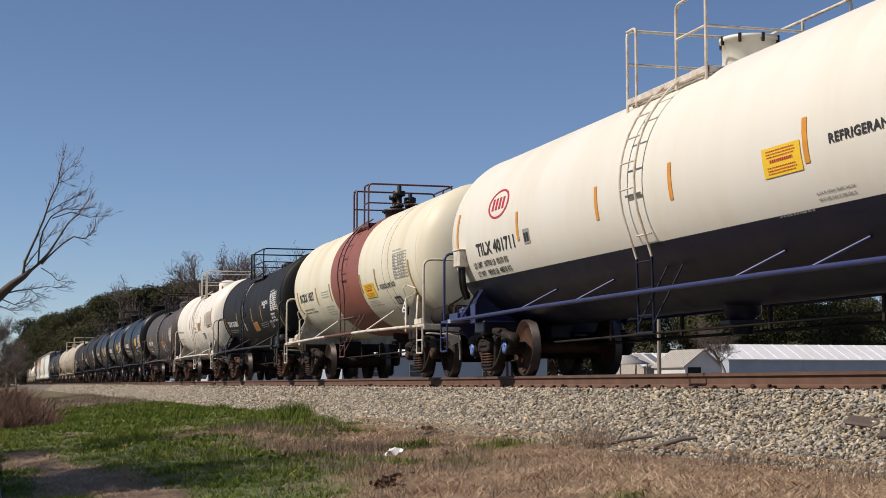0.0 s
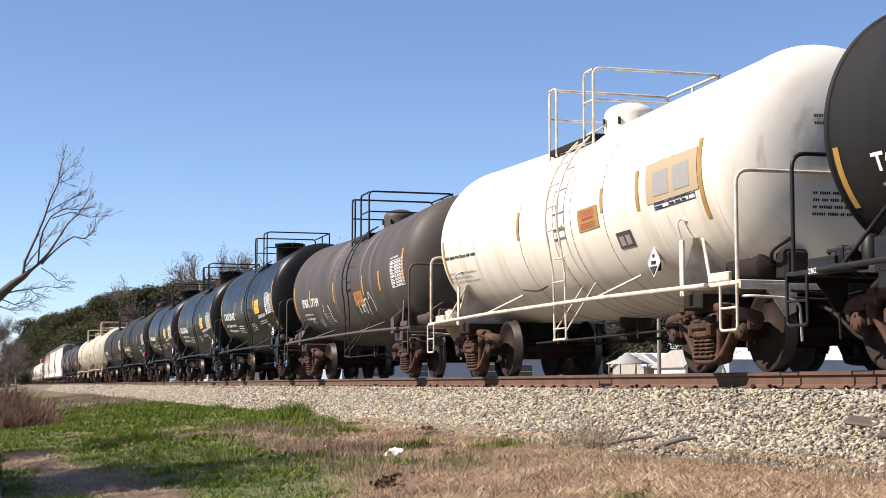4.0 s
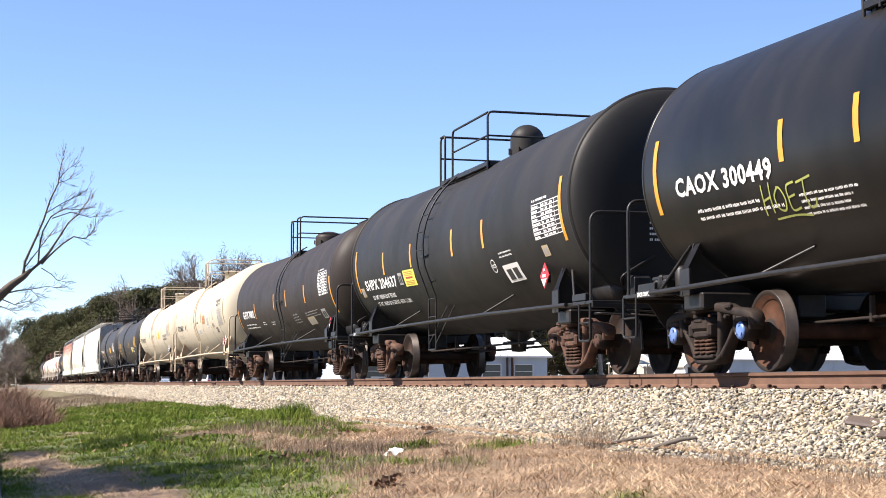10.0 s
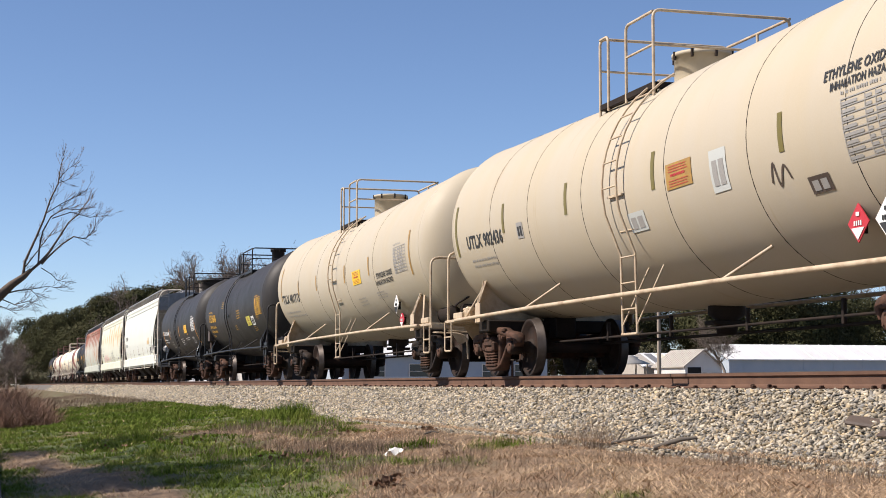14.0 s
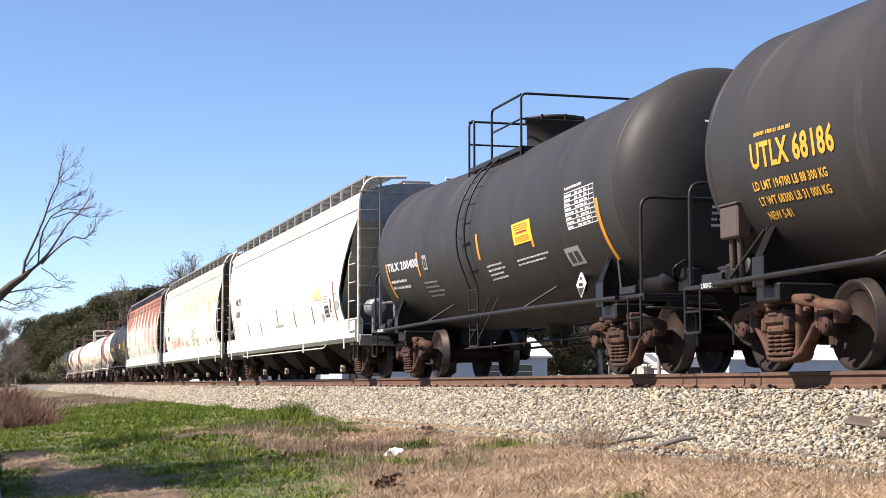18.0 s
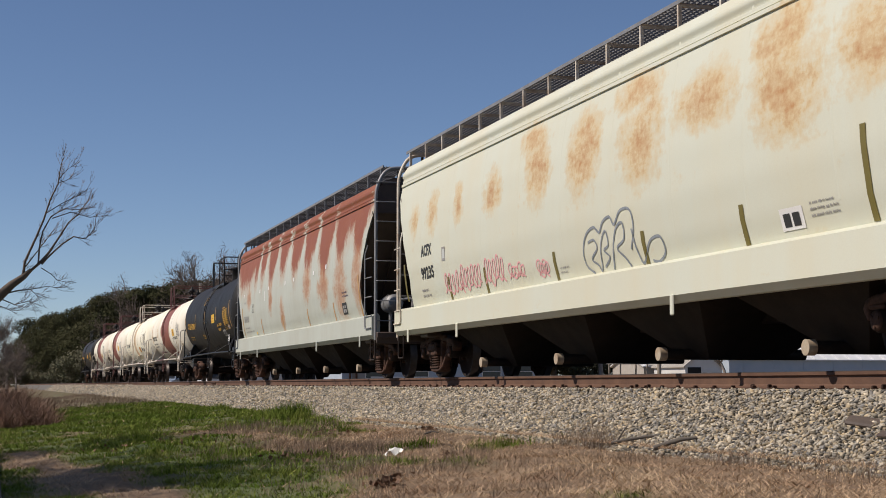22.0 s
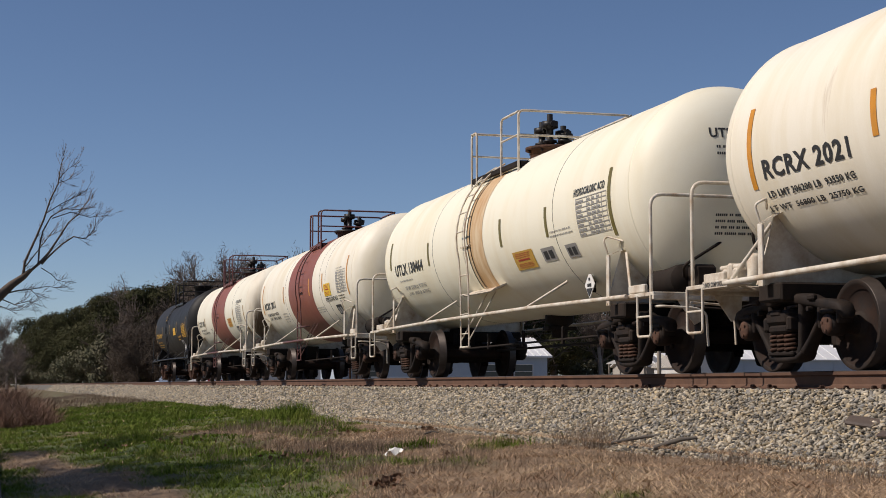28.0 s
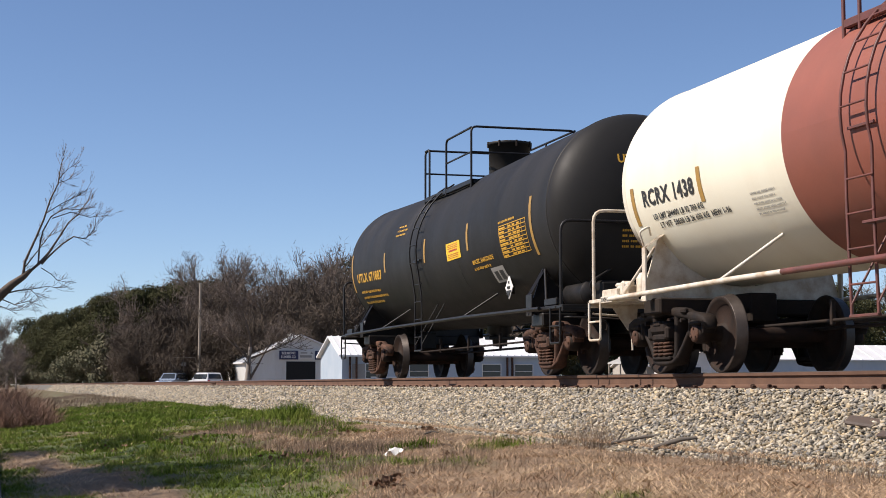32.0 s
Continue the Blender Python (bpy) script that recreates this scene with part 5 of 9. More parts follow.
# rust lobes that hang from the roof line: middle, half width, lowest height; and blotches: middle, height, half sizes
RUST_LOBES = [(-7.4, 2.3, 2.98), (7.2, 2.3, 3.3), (-8.15, 0.70, 2.95), (-6.68, 0.62, 3.0), (-5.5, 0.48, 3.0), (-4.38, 0.57, 3.02), (-2.87, 0.81, 2.78), (-1.1, 0.81, 2.98), (.75, 0.88, 2.82), (2.6, 0.88, 2.8), (4.5, 0.92, 2.5), (6.3, 0.88, 2.75), (8.05, 0.74, 2.7)]
RUST_DABS = [(4.4, 2.25, .55, .5), (6.25, 2.2, .6, .6), (-1.17, 1.95, .3, .45), (-6.6, 2.6, .4, .3), (2.4, 2.5, .4, .4), (8.0, 2.3, .4, .6), (-2.9, 2.45, .35, .4)]
RUST_SPOTS = [(-7.77, 3.05, .3, .28), (-6.59, 3.1, .32, .34), (-4.97, 3.05, .3, .34), (-3.1, 3.05, .4, .36), (-.97, 3.15, .48, .55), (.84, 3.1, .58, .55), (2.81, 3.0, .62, .55), (4.57, 3.2, .75, .34), (6.41, 2.98, .7, .55), (8.0, 3.14, .65, .42), (-1.3, 3.6, .5, .25), (2.5, 3.62, .7, .22), (6.3, 3.55, .6, .3)]


def rust_paint(name, base, second, rust, rust2, lobes, spots):
    """Hopper paint with rust that hangs in lobes from the roof line, or sits in a row of blotches."""
    m = material(name, base, .55, second=second, spread=.55, scale=.8, stretch=(1.6, .3, .3), grain=.05, bump=.05)
    n, l = m.node_tree.nodes, m.node_tree.links
    bsdf = n["Principled BSDF"]
    old = bsdf.inputs["Base Color"].links[0].from_socket
    tc = n.new("ShaderNodeTexCoord")
    sep = n.new("ShaderNodeSeparateXYZ")
    l.new(tc.outputs["Object"], sep.inputs[0])

    def nz(scale, st, detail):
        mp = n.new("ShaderNodeMapping")
        mp.inputs["Scale"].default_value = st
        l.new(tc.outputs["Object"], mp.inputs["Vector"])
        t = n.new("ShaderNodeTexNoise")
        t.inputs["Scale"].default_value = scale
        t.inputs["Detail"].default_value = detail
        t.inputs["Roughness"].default_value = .65
        l.new(mp.outputs[0], t.inputs["Vector"])
        return t.outputs["Fac"]

    def op(kind, a, b):
        x = n.new("ShaderNodeMath")
        x.operation = kind
        for s, v in zip(x.inputs, (a, b)):
            if isinstance(v, (int, float)):
                s.default_value = v
            else:
                l.new(v, s)
        return x.outputs[0]

    def ramp(src, lo, hi):
        r = n.new("ShaderNodeMapRange")
        r.inputs[1].default_value, r.inputs[2].default_value = lo, hi
        l.new(src, r.inputs[0])
        return r.outputs[0]

    def blend(fac, a, colour):
        x = n.new("ShaderNodeMix")
        x.data_type = 'RGBA'
        l.new(fac, x.inputs["Factor"])
        for s, v in ((x.inputs[6], a), (x.inputs[7], colour)):
            if isinstance(v, tuple):
                s.default_value = (*v, 1)
            else:
                l.new(v, s)
        return x.outputs[2]

    # the edges waver a little along and up the side
    px = op('ADD', sep.outputs["X"], op('MULTIPLY', op('SUBTRACT', nz(2.6, (1, 0, .7), 4), .5), .9))
    fleck = op('SUBTRACT', nz(13.0, (1, .3, .6), 8), .5)
    run = op('SUBTRACT', nz(5.0, (1.3, 0, .16), 5), .5)
    coarse = op('SUBTRACT', nz(2.2, (1, 0, 1), 6), .5)
    best = None
    for cx, rx, low in lobes:
        dx = op('MULTIPLY', op('SUBTRACT', px, cx), 1 / rx)
        v = op('MULTIPLY', op('SUBTRACT', 1.0, op('MULTIPLY', dx, dx)), 3.9 - low)
        best = v if best is None else op('MAXIMUM', best, v)
    col = old
    if best is not None:
        over = op('MULTIPLY', ramp(sep.outputs["Z"], 3.8, 4.0), op('MULTIPLY', op('SUBTRACT', nz(4.0, (.5, 0, 3.0), 7), .58), 3.2))
        hang = op('ADD', op('ADD', best, op('ADD', over, op('SUBTRACT', sep.outputs["Z"], 3.9))), op('ADD', op('MULTIPLY', fleck, .75), op('ADD', op('MULTIPLY', run, .7), op('MULTIPLY', coarse, .45))))
        col = blend(op('MULTIPLY', ramp(hang, -.42, .25), .55), col, rust2)
        col = blend(ramp(hang, -.06, .26), col, blend(nz(3.0, (1, .3, .5), 5), rust, tuple(a * .6 + b * .4 for a, b in zip(rust, rust2))))
    dabs = None
    for cx, cz, rx, rz in spots:
        dx = op('MULTIPLY', op('SUBTRACT', px, cx), 1 / rx)
        dz = op('MULTIPLY', op('SUBTRACT', sep.outputs["Z"], cz), 1 / rz)
        d = op('SUBTRACT', 1.0, op('ADD', op('MULTIPLY', dx, dx), op('MULTIPLY', dz, dz)))
        dabs = d if dabs is None else op('MAXIMUM', dabs, d)
    bands = op('SUBTRACT', nz(2.4, (.6, 0, 1.5), 8), .5)
    grit = op('SUBTRACT', nz(9.0, (1, .5, 1), 9), .5)
    val = op('ADD', op('MAXIMUM', dabs, -1.2), op('ADD', op('MULTIPLY', grit, 2.6), op('ADD', op('MULTIPLY', bands, 3.4), op('MULTIPLY', coarse, 1.4))))
    col = blend(op('MULTIPLY', ramp(val, -.7, .6), .6), col, rust2)
    col = blend(op('MULTIPLY', ramp(val, .5, 1.7), .85), col, tuple(a * .5 + b * .5 for a, b in zip(rust, rust2)) if lobes else rust)
    l.new(col, bsdf.inputs["Base Color"])
    return m


M_HOP_P = rust_paint("cream_paint_with_rust_blotches", (0.595, 0.61, 0.50), (0.60, 0.58, 0.44), (0.40, 0.155, 0.03), (0.57, 0.37, 0.13), [], RUST_SPOTS)
M_HOP_Q = rust_paint("grey_paint_with_running_rust", (0.47, 0.49, 0.42), (0.43, 0.43, 0.355), (0.215, 0.052, 0.021), (0.42, 0.18, 0.06), RUST_LOBES, RUST_DABS)


class Flank:
    """The near side of a hopper, to lay lettering on: heights are real ones."""

    def __init__(self):
        self.r = 1.0

    def at(self, x, up, off=0.0):
        return (x, -hopper_half(up) - off, up) if up > 1.42 else (x, -1.56 - off, up)


def hopper_side(s, xe, front):
    g = Geo()
    rows = []
    for i in range(len(HOPPER_PROFILE) - 1):
        (z0, w0), (z1, w1) = HOPPER_PROFILE[i], HOPPER_PROFILE[i + 1]
        k = 4 if z1 - z0 > .2 else 1
        rows += [(z0 + (z1 - z0) * j / k, w0 + (w1 - w0) * j / k) for j in range(k)]
    rows.append(HOPPER_PROFILE[-1])

    def end(z, k):
        if z >= 3.6:
            return xe
        if z >= 2.05:
            u = (3.6 - z) / 1.55
            return xe - 1.53 * k * u * (1.25 - .25 * u)
        u = (2.05 - z) / .6
        return xe - 1.53 * k + .1 * u * u
    nx = 30
    for off in (0.0, .03):
        v = []
        for z, w in rows:
            ra, fa = -end(z, .62), end(z, front)
            for i in range(nx + 1):
                x = ra + (fa - ra) * i / nx
                v.append((x, s * (w - off), z))
        q = [(a * (nx + 1) + i, a * (nx + 1) + i + 1, (a + 1) * (nx + 1) + i + 1, (a + 1) * (nx + 1) + i) for a in range(len(rows) - 1) for i in range(nx)]
        g.add(v, q if (s < 0) == (off == 0) else [f[::-1] for f in q], True)
    return g


def hopper_car(key, label, rear, front, paint, trim, roof_mat):
    u, h = (rear + front) / 2, (front - rear) / 2
    car = thing("covered_hopper", label, "hopper car", "cars of the freight train", at=pose(u, TRACK_Y, 0))
    TRAIN.append((car, u))
    xe = h + 1.15
    for s in (-1, 1):
        part("side_sheet", hopper_side(s, xe, 1.0 if key == "O" else .62), paint, car)
        # side sill, with a lip above and a flange below
        g = Geo()
        g.prism([(s * 1.44, 1.5), (s * 1.58, 1.44), (s * 1.58, 1.06), (s * 1.50, .98), (s * 1.40, .98), (s * 1.40, 1.44)][::-s], -xe - .15, xe + .15, 'yz')
        sill = part("side_sill", g, paint, car, "deep pressed side sill")
        for x in (-xe * .55, -xe + .9, xe - .9, xe * .4):
            part("jacking_lug", Geo().box((x, s * 1.585, .95), (.09, .025, .24), .02), paint, sill)
        # vertical weld ribs
        for z, d in ((3.885, .034), (3.955, .02)):
            w = hopper_half(z)
            part("roof_edge_rib", Geo().prism([(s * (w - .01), z - .035), (s * (w + d), z - .03), (s * (w + d - .006), z + .02), (s * (w - .015), z + .03)][::s], -xe + .02, xe - .02, 'yz'), paint, car)
        for k in range(1, 10):
            if key == "O" and k not in (4, 8):
                continue
            x = -xe + 2 * xe * k / 10
            g = Geo()
            v = []
            for z, w in HOPPER_PROFILE[1:8]:
                v += [(x - .03, s * (w - .001), z), (x, s * (w + .004), z), (x + .03, s * (w - .001), z)]
            q = [(3 * i + j, 3 * i + j + 1, 3 * i + j + 4, 3 * i + j + 3) for i in range(6) for j in (0, 1)]
            g.add(v, q if s < 0 else [f[::-1] for f in q], True)
            if s < 0:
                part("weld_seam", g, paint, car)
    # roof
    g = Geo()
    pts = [(-1.36, 4.25), (-1.1, 4.34), (-.7, 4.42), (0, 4.46), (.7, 4.42), (1.1, 4.34), (1.36, 4.25), (1.3, 4.2), (-1.3, 4.2)]
    g.prism(pts[::-1], -xe, xe, 'yz')
    roof = part("roof", g, roof_mat, car)
    g = Geo().box((0, 0, 4.5), (2 * xe - 1.2, .62, .1), .03)
    part("hatch_trough", g, roof_mat, roof)
    for k in range(10):
        part("hatch_cover", Geo().box((-xe + 1.4 + k * (2 * xe - 2.8) / 9, 0, 4.575), (1.45, .68, .06), .02), roof_mat, roof)
    # running boards on both roof edges
    for s in (-1, 1):
        y0, y1 = s * .74, s * 1.34
        z = 4.56
        g = Geo()
        g.box((0, y1, z), (2 * xe + .3, .02, .05))
        g.box((0, y0, z), (2 * xe + .3, .02, .05))
        for k in range(7):
            g.box((0, y0 + (y1 - y0) * (k + 1) / 8, z), (2 * xe + .2, .008, .03))
        n = int(2 * xe / .1)
        for k in range(n + 1):
            g.box((-xe + 2 * xe * k / n, (y0 + y1) / 2, z), (.008, .6, .03))
        rb = part("running_board", g, M_GALV, car, "galvanised grating walkway")
        for k in range(17):
            x = -xe + .1 + (2 * xe - .2) * k / 16
            part("board_bracket", Geo().prism([(s * 1.30, 4.22), (s * 1.345, 4.22), (s * 1.345, 4.55), (s * .75, 4.55), (s * .75, 4.51), (s * 1.30, 4.5)][::-s], x - .02, x + .02, 'yz'), trim, rb)
    for s in (-1, 1):
        # upper end plate, slope sheet and their stiffeners
        g = Geo()
        prof = [(z, w - .04) for z, w in HOPPER_PROFILE if z > 3.5]
        poly = [(-w, z) for z, w in prof] + [(w, z) for z, w in prof[::-1]]
        g.prism(poly[::-1], s * (xe - .05), s * (xe - .02), 'yz')
        part("end_plate", g, roof_mat, car)
        g = Geo()
        a, b = (s * (xe - .04), 3.62), (s * (xe - 2.6), 1.15)
        v = [(a[0], -1.52, a[1]), (a[0], 1.52, a[1]), (b[0], 1.42, b[1]), (b[0], -1.42, b[1])]
        v += [(p[0] - s * .02, p[1], p[2] + .02) for p in v]
        g.add(v, [(0, 1, 2, 3), (7, 6, 5, 4), (0, 4, 5, 1), (1, 5, 6, 2), (2, 6, 7, 3), (3, 7, 4, 0)])
        slope = part("slope_sheet", g, roof_mat, car, "sloping end sheet in shade")
        for y in (-.9, -.3, .3, .9):
            part("stiffener", Geo().prism([(a[0] + s * .0, a[1] - .05), (a[0] + s * .05, a[1] - .1), (b[0] + s * .12, b[1]), (b[0], b[1])][::s], y - .02, y + .02, 'xz'), roof_mat, slope)
        xc = xe + .17
        g = Geo()
        g.box((s * (xc - .4), 0, 1.05), (1.1, 3.0, .12), .015)
        g.box((s * (xc + .05), 0, 1.0), (.06, 3.0, .24), .015)
        g.box((s * (h + .5), 0, .98), (2.4, .36, .4), .02)
        g.box((s * h, 0, 1.03), (.5, 2.7, .22), .02)
        deck = part("end_platform", g, roof_mat, car)
        for y in (-1.5, 1.5):
            post = part("corner_post", Geo().bent([(s * xc, y, .95), (s * xc, y, 4.12), (s * xc, y * .86, 4.52), (s * xc, y * .3, 4.56)], .035, .25, 8), trim, car)
        for y in (-1.02, 1.02):
            part("ladder_stile", Geo().box((s * xc, y, 2.75), (.05, .05, 3.5), .008), roof_mat, car)
        for ss in (-1, 1):
            lad = part("end_ladder", Geo().rod((s * (xc + .03), ss * 1.02, 1.35), (s * (xc + .03), ss * 1.5, 1.35), .012, 6), M_GALV, car)
            for k in range(1, 8):
                z = 1.35 + k * .41
                part("rung", Geo().bent([(s * xc, ss * 1.02, z), (s * (xc + .07), ss * 1.03, z), (s * (xc + .07), ss * 1.49, z), (s * xc, ss * 1.5, z)], .012, .04, 6), M_GALV, lad)
            # short side ladder
            sl = part("side_ladder", Geo().bent([(s * (xc - .04), ss * 1.6, 1.2), (s * (xc - .55), ss * 1.6, 1.2), (s * (xc - .55), ss * 1.6, 2.75), (s * (xc - .5), ss * 1.55, 2.95)], .015, .06, 6), trim, car)
            for k in range(4):
                part("rung", Geo().rod((s * (xc - .55), ss * 1.6, 1.45 + k * .4), (s * (xc - .02), ss * 1.58, 1.45 + k * .4), .012, 6), trim, sl)
            st = Geo().bent([(s * (xc - .42), ss * 1.5, 1.0), (s * (xc - .42), ss * 1.5, .55), (s * (xc - .04), ss * 1.5, .55), (s * (xc - .04), ss * 1.5, 1.0)], .017, .05, 6)
            part("stirrup_step", st, M_DARKRUST, car)
        part("coupler", kept(("coupler",), coupler_mesh), None, car, "", pose(s * (xc + .42), 0, .92) if s > 0 else pose(s * (xc + .42), 0, .92, 0, 0, 180))
        add_truck(car, s * h + TRUCK_SHIFT[key][0 if s < 0 else 1], "rust", "rust")
    # brake gear on the front end platform
    g = Geo()
    x = xe - .55
    g.rod((x - .35, -.95, 1.75), (x + .15, -.95, 1.75), .19, 16)
    g.lathe([(x + .15, .19), (x + .22, .13), (x + .25, .02)], 16, 'x', (0, -.95, 1.75))
    g.lathe([(x - .1, .205), (x - .06, .205)], 16, 'x', (0, -.95, 1.75))
    g.rod((x + .1, -.55, 1.1), (x + .1, -.55, 2.0), .03, 8)
    g.rod((x - .2, -.95, 1.15), (x - .2, -.95, 1.6), .04, 8)
    g.bent([(x + .2, -.95, 1.8), (x + .35, -.6, 1.85), (x + .35, -.6, 1.1)], .03, .1, 8)
    part("brake_cylinder", g, M_GALV if key == "Q" else roof_mat, car, "air brake cylinder")
    # centre sill and four hopper bays with their outlets
    part("centre_sill", Geo().box((0, 0, .95), (2 * h - .4, .3, .35), .02), M_DARKRUST, car)
    bay = 3.7
    for k in range(4):
        x = .2 + bay * (k - 1.5)
        g = Geo()
        t, b = bay * .5, .3
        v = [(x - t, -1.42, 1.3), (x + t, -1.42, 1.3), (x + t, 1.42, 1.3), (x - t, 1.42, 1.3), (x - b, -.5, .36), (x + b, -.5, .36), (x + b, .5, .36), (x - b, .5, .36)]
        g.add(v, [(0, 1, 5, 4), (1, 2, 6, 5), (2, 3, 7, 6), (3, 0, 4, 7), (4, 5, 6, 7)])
        # the shade below the body is painted in by the bay's near-black colour
        B = part("hopper_bay", g, M_UNDER, car, "sloping discharge hopper, shade put into its dark colour")
        part("outlet_tube", Geo().rod((x, -.98, .42), (x, .98, .42), .07, 14), M_DARKRUST, B)
        part("outlet_cap", Geo().rod((x, -1.06, .42), (x, -.96, .42), .085, 14), M_OUTLET, B, "pale outlet cap")
    if key == "O":
        part("grab_rod", Geo().bent([(-h * .8, -1.5, .98), (-h * .78, -1.52, .9), (h * .72, -1.52, .9), (h * .75, -1.5, .98)], .016, .08, 6), trim, car)
    return car, Flank(), h


HOPPERS = {}
HOPPERS["O"] = hopper_car("O", "pale grey covered hopper with brown reflective strips", -239.22, -222.82, M_HOPWHITE, M_WHITEPIPE, M_GALV)
HOPPERS["P"] = hopper_car("P", "cream covered hopper with rust blotches and spray-painted scrawls", -259.56, -243.61, M_HOP_P, M_WHITEPIPE, M_BROWNPIPE)
HOPPERS["Q"] = hopper_car("Q", "grey covered hopper with heavy red rust running from the roof", -280.15, -264.07, M_HOP_Q, M_GALV, M_BROWNPIPE)
CARS.update(HOPPERS)


# ---- bands, lettering and placards ----
SLIDE = {"O": .15, "P": -.08, "Q": .14, "A": -.10, "C": .06, "J": .08, "I": .02}


def write(key, body, x, up, size, width, ink):
    car, sh, h = CARS[key]
    x += SLIDE.get(key, 0)
    v, f = text_flat(body, size / .69)
    w = max(p[0] for p in v)
    part("lettering", Geo().add([sh.at(x + a * width / w, up + b, .0078) for a, b in v], f), ink, car, "stencilled car lettering")


def tape(key, x, up, height, ink):
    car, sh, h = CARS[key]
    x += SLIDE.get(key, 0)
    if key not in HOPPERS:
        x = max(-sh.half + .1, min(sh.half - .1, x))
    part("reflective_strip", wrap(sh, x - .05, up, .1, height, .007, 1), ink, car)


def emergency(key, x, up, w, height, mat):
    car, sh, h = CARS[key]
    x += SLIDE.get(key, 0)
    height = max(height, .3)
    notice(car, sh, x, up, max(w, .5), height, mat)


def panel(key, x, up, w, height, ink):
    car, sh, h = CARS[key]
    x += SLIDE.get(key, 0)
    grid_panel(sh, x, up, w, max(height, .5), ink, car)


def small_print(key, x, up, w, height, rows, ink):
    car, sh, h = CARS[key]
    x += SLIDE.get(key, 0)
    size = max(.035, min(.075, height / (rows * 1.75)))
    part("lettering", bars(sh, x, up + max(height, rows * size * 1.75) - size, w, rows, size, seed=int(x * 100)), ink, car, "small stencilled lines")


def sticker(key, x, up, w, height, mat):
    car, sh, h = CARS[key]
    x += SLIDE.get(key, 0)
    s = part("label_plate", wrap(sh, x, up, w, max(height, .15), .008, 1), mat, car)
    g = Geo()
    hh = max(height, .15)
    wrap(sh, x + w * .15, up + hh * .15, w * .3, hh * .6, .011, 1, g)
    wrap(sh, x + w * .55, up + hh * .15, w * .3, hh * .6, .011, 1, g)
    part("marking", g, M_INKBLACK if mat in (M_INKWHITE, M_INKGREY) else M_INKGREY, s)


def hazard(key, x, up, ink):
    car, sh, h = CARS[key]
    x += SLIDE.get(key, 0)
    placard(car, sh, x, up, .19, ink, M_INKBLACK if ink is M_INKWHITE else M_INKWHITE)


band(CARS["B"][0], CARS["B"][1], -1.68, 2.92, M_RED, label="red-brown painted band")
band(CARS["S"][0], CARS["S"][1], -1.7, 3.3, M_RED, label="red-brown painted band")
band(CARS["U"][0], CARS["U"][1], -1.75, 3.25, M_RED, label="red-brown painted band")
band(CARS["V"][0], CARS["V"][1], -1.9, 3.3, M_RED, label="red-brown painted band")
for key in "BSUV":
    car, sh, h = CARS[key]
    part("side_rail", Geo().rod((-1.6, -1.5, 1.163), (1.3, -1.5, 1.163), .033, 8), M_REDPIPE, car, "red-painted stretch of side rail")
    part("drip_tray", Geo().box((.45, -1.38, 1.52), (1.3, .12, .03), .006), M_REDPIPE, car)
band(CARS["T"][0], CARS["T"][1], -.82, .86, M_OCHREBAND, label="ochre-stained band", a0=-40, a1=100)
car, sh, h = CARS["T"]
tray = []
for x in (-1.5, -1.4, .05, .4):
    up = -.98 if x < .2 else -.94
    tray += [sh.at(x, up, .0), sh.at(x, up + .05, .19), sh.at(x, up + .075, .195), sh.at(x, up + .03, .0)]
part("drip_tray", Geo().add(tray, [(i * 4 + j, i * 4 + (j + 1) % 4, (i + 1) * 4 + (j + 1) % 4, (i + 1) * 4 + j) for i in range(3) for j in range(4)] + [(0, 1, 2, 3), (15, 14, 13, 12)]), M_WHITEPIPE, car, "stained steel drip gutter below the band")
for x in (-.82, -.66):
    band(car, sh, x, .035, M_DARKRUST, "strap_ring", "dark steel strap", .012, -39, 100)
band(CARS["C"][0], CARS["C"][1], -1.35, .22, M_INKGREY, label="worn pale ring", a0=-30, a1=80)
for key, xs in (("K", (-5.2, -3.4, -1.2, 1.5, 3.6, 5.6)), ("L", (-4.6, -2.2, 1.0, 3.6)), ("J", (-3.5, 2.6)), ("I", (-2.0, -1.2, 2.9)), ("M", (.6, 1.2)), ("H", (2.6,)), ("G", (2.6,)), ("F", (2.6,)), ("B", (3.4, 3.9)), ("U", (-2.3, 2.4, 3.1)), ("V", (3.2,)), ("E", (-1.6, -1.2, 1.7, 2.2)), ("D", (-1.2, .4, 1.0, 2.2)), ("S", (2.6,)), ("T", (-3.0, 3.4)), ("C", (-.4, .3)), ("N", (-1.0, 2.0)), ("R", (-1.5, 1.6)), ("W", (1.8,))):
    car, sh, h = CARS[key]
    for x in xs:
        g = Geo()
        g.lathe([(x - .012, sh.r - .002), (x - .006, sh.r + .0028), (x + .006, sh.r + .0028), (x + .012, sh.r - .002)], 56, 'x', (0, 0, sh.z(x)))
        part("weld_seam", g, car.children[0].data.materials[0], car)
write("A", "TILX 401711", -6.42, -0.39, 0.19, 1.92, M_INKBLACK)
write("A", "REFRIGERANT", 4.87, -0.20, 0.09, 1.17, M_INKBLACK)
tape("A", -7.6, -0.46, 0.86, M_YELLOW)
tape("A", -4.3, -0.32, 0.44, M_YELLOW)
tape("A", -1.08, -0.33, 0.44, M_YELLOW)
tape("A", 1.25, -0.33, 0.44, M_YELLOW)
tape("A", 4.43, -0.33, 0.45, M_YELLOW)
emergency("A", 3.54, -0.38, 0.79, 0.25, M_SIGNYEL)
write("A", "LD LMT  187700 LB  85150 KG", -6.75, -0.58, 0.09, 1.74, M_INKBLACK)
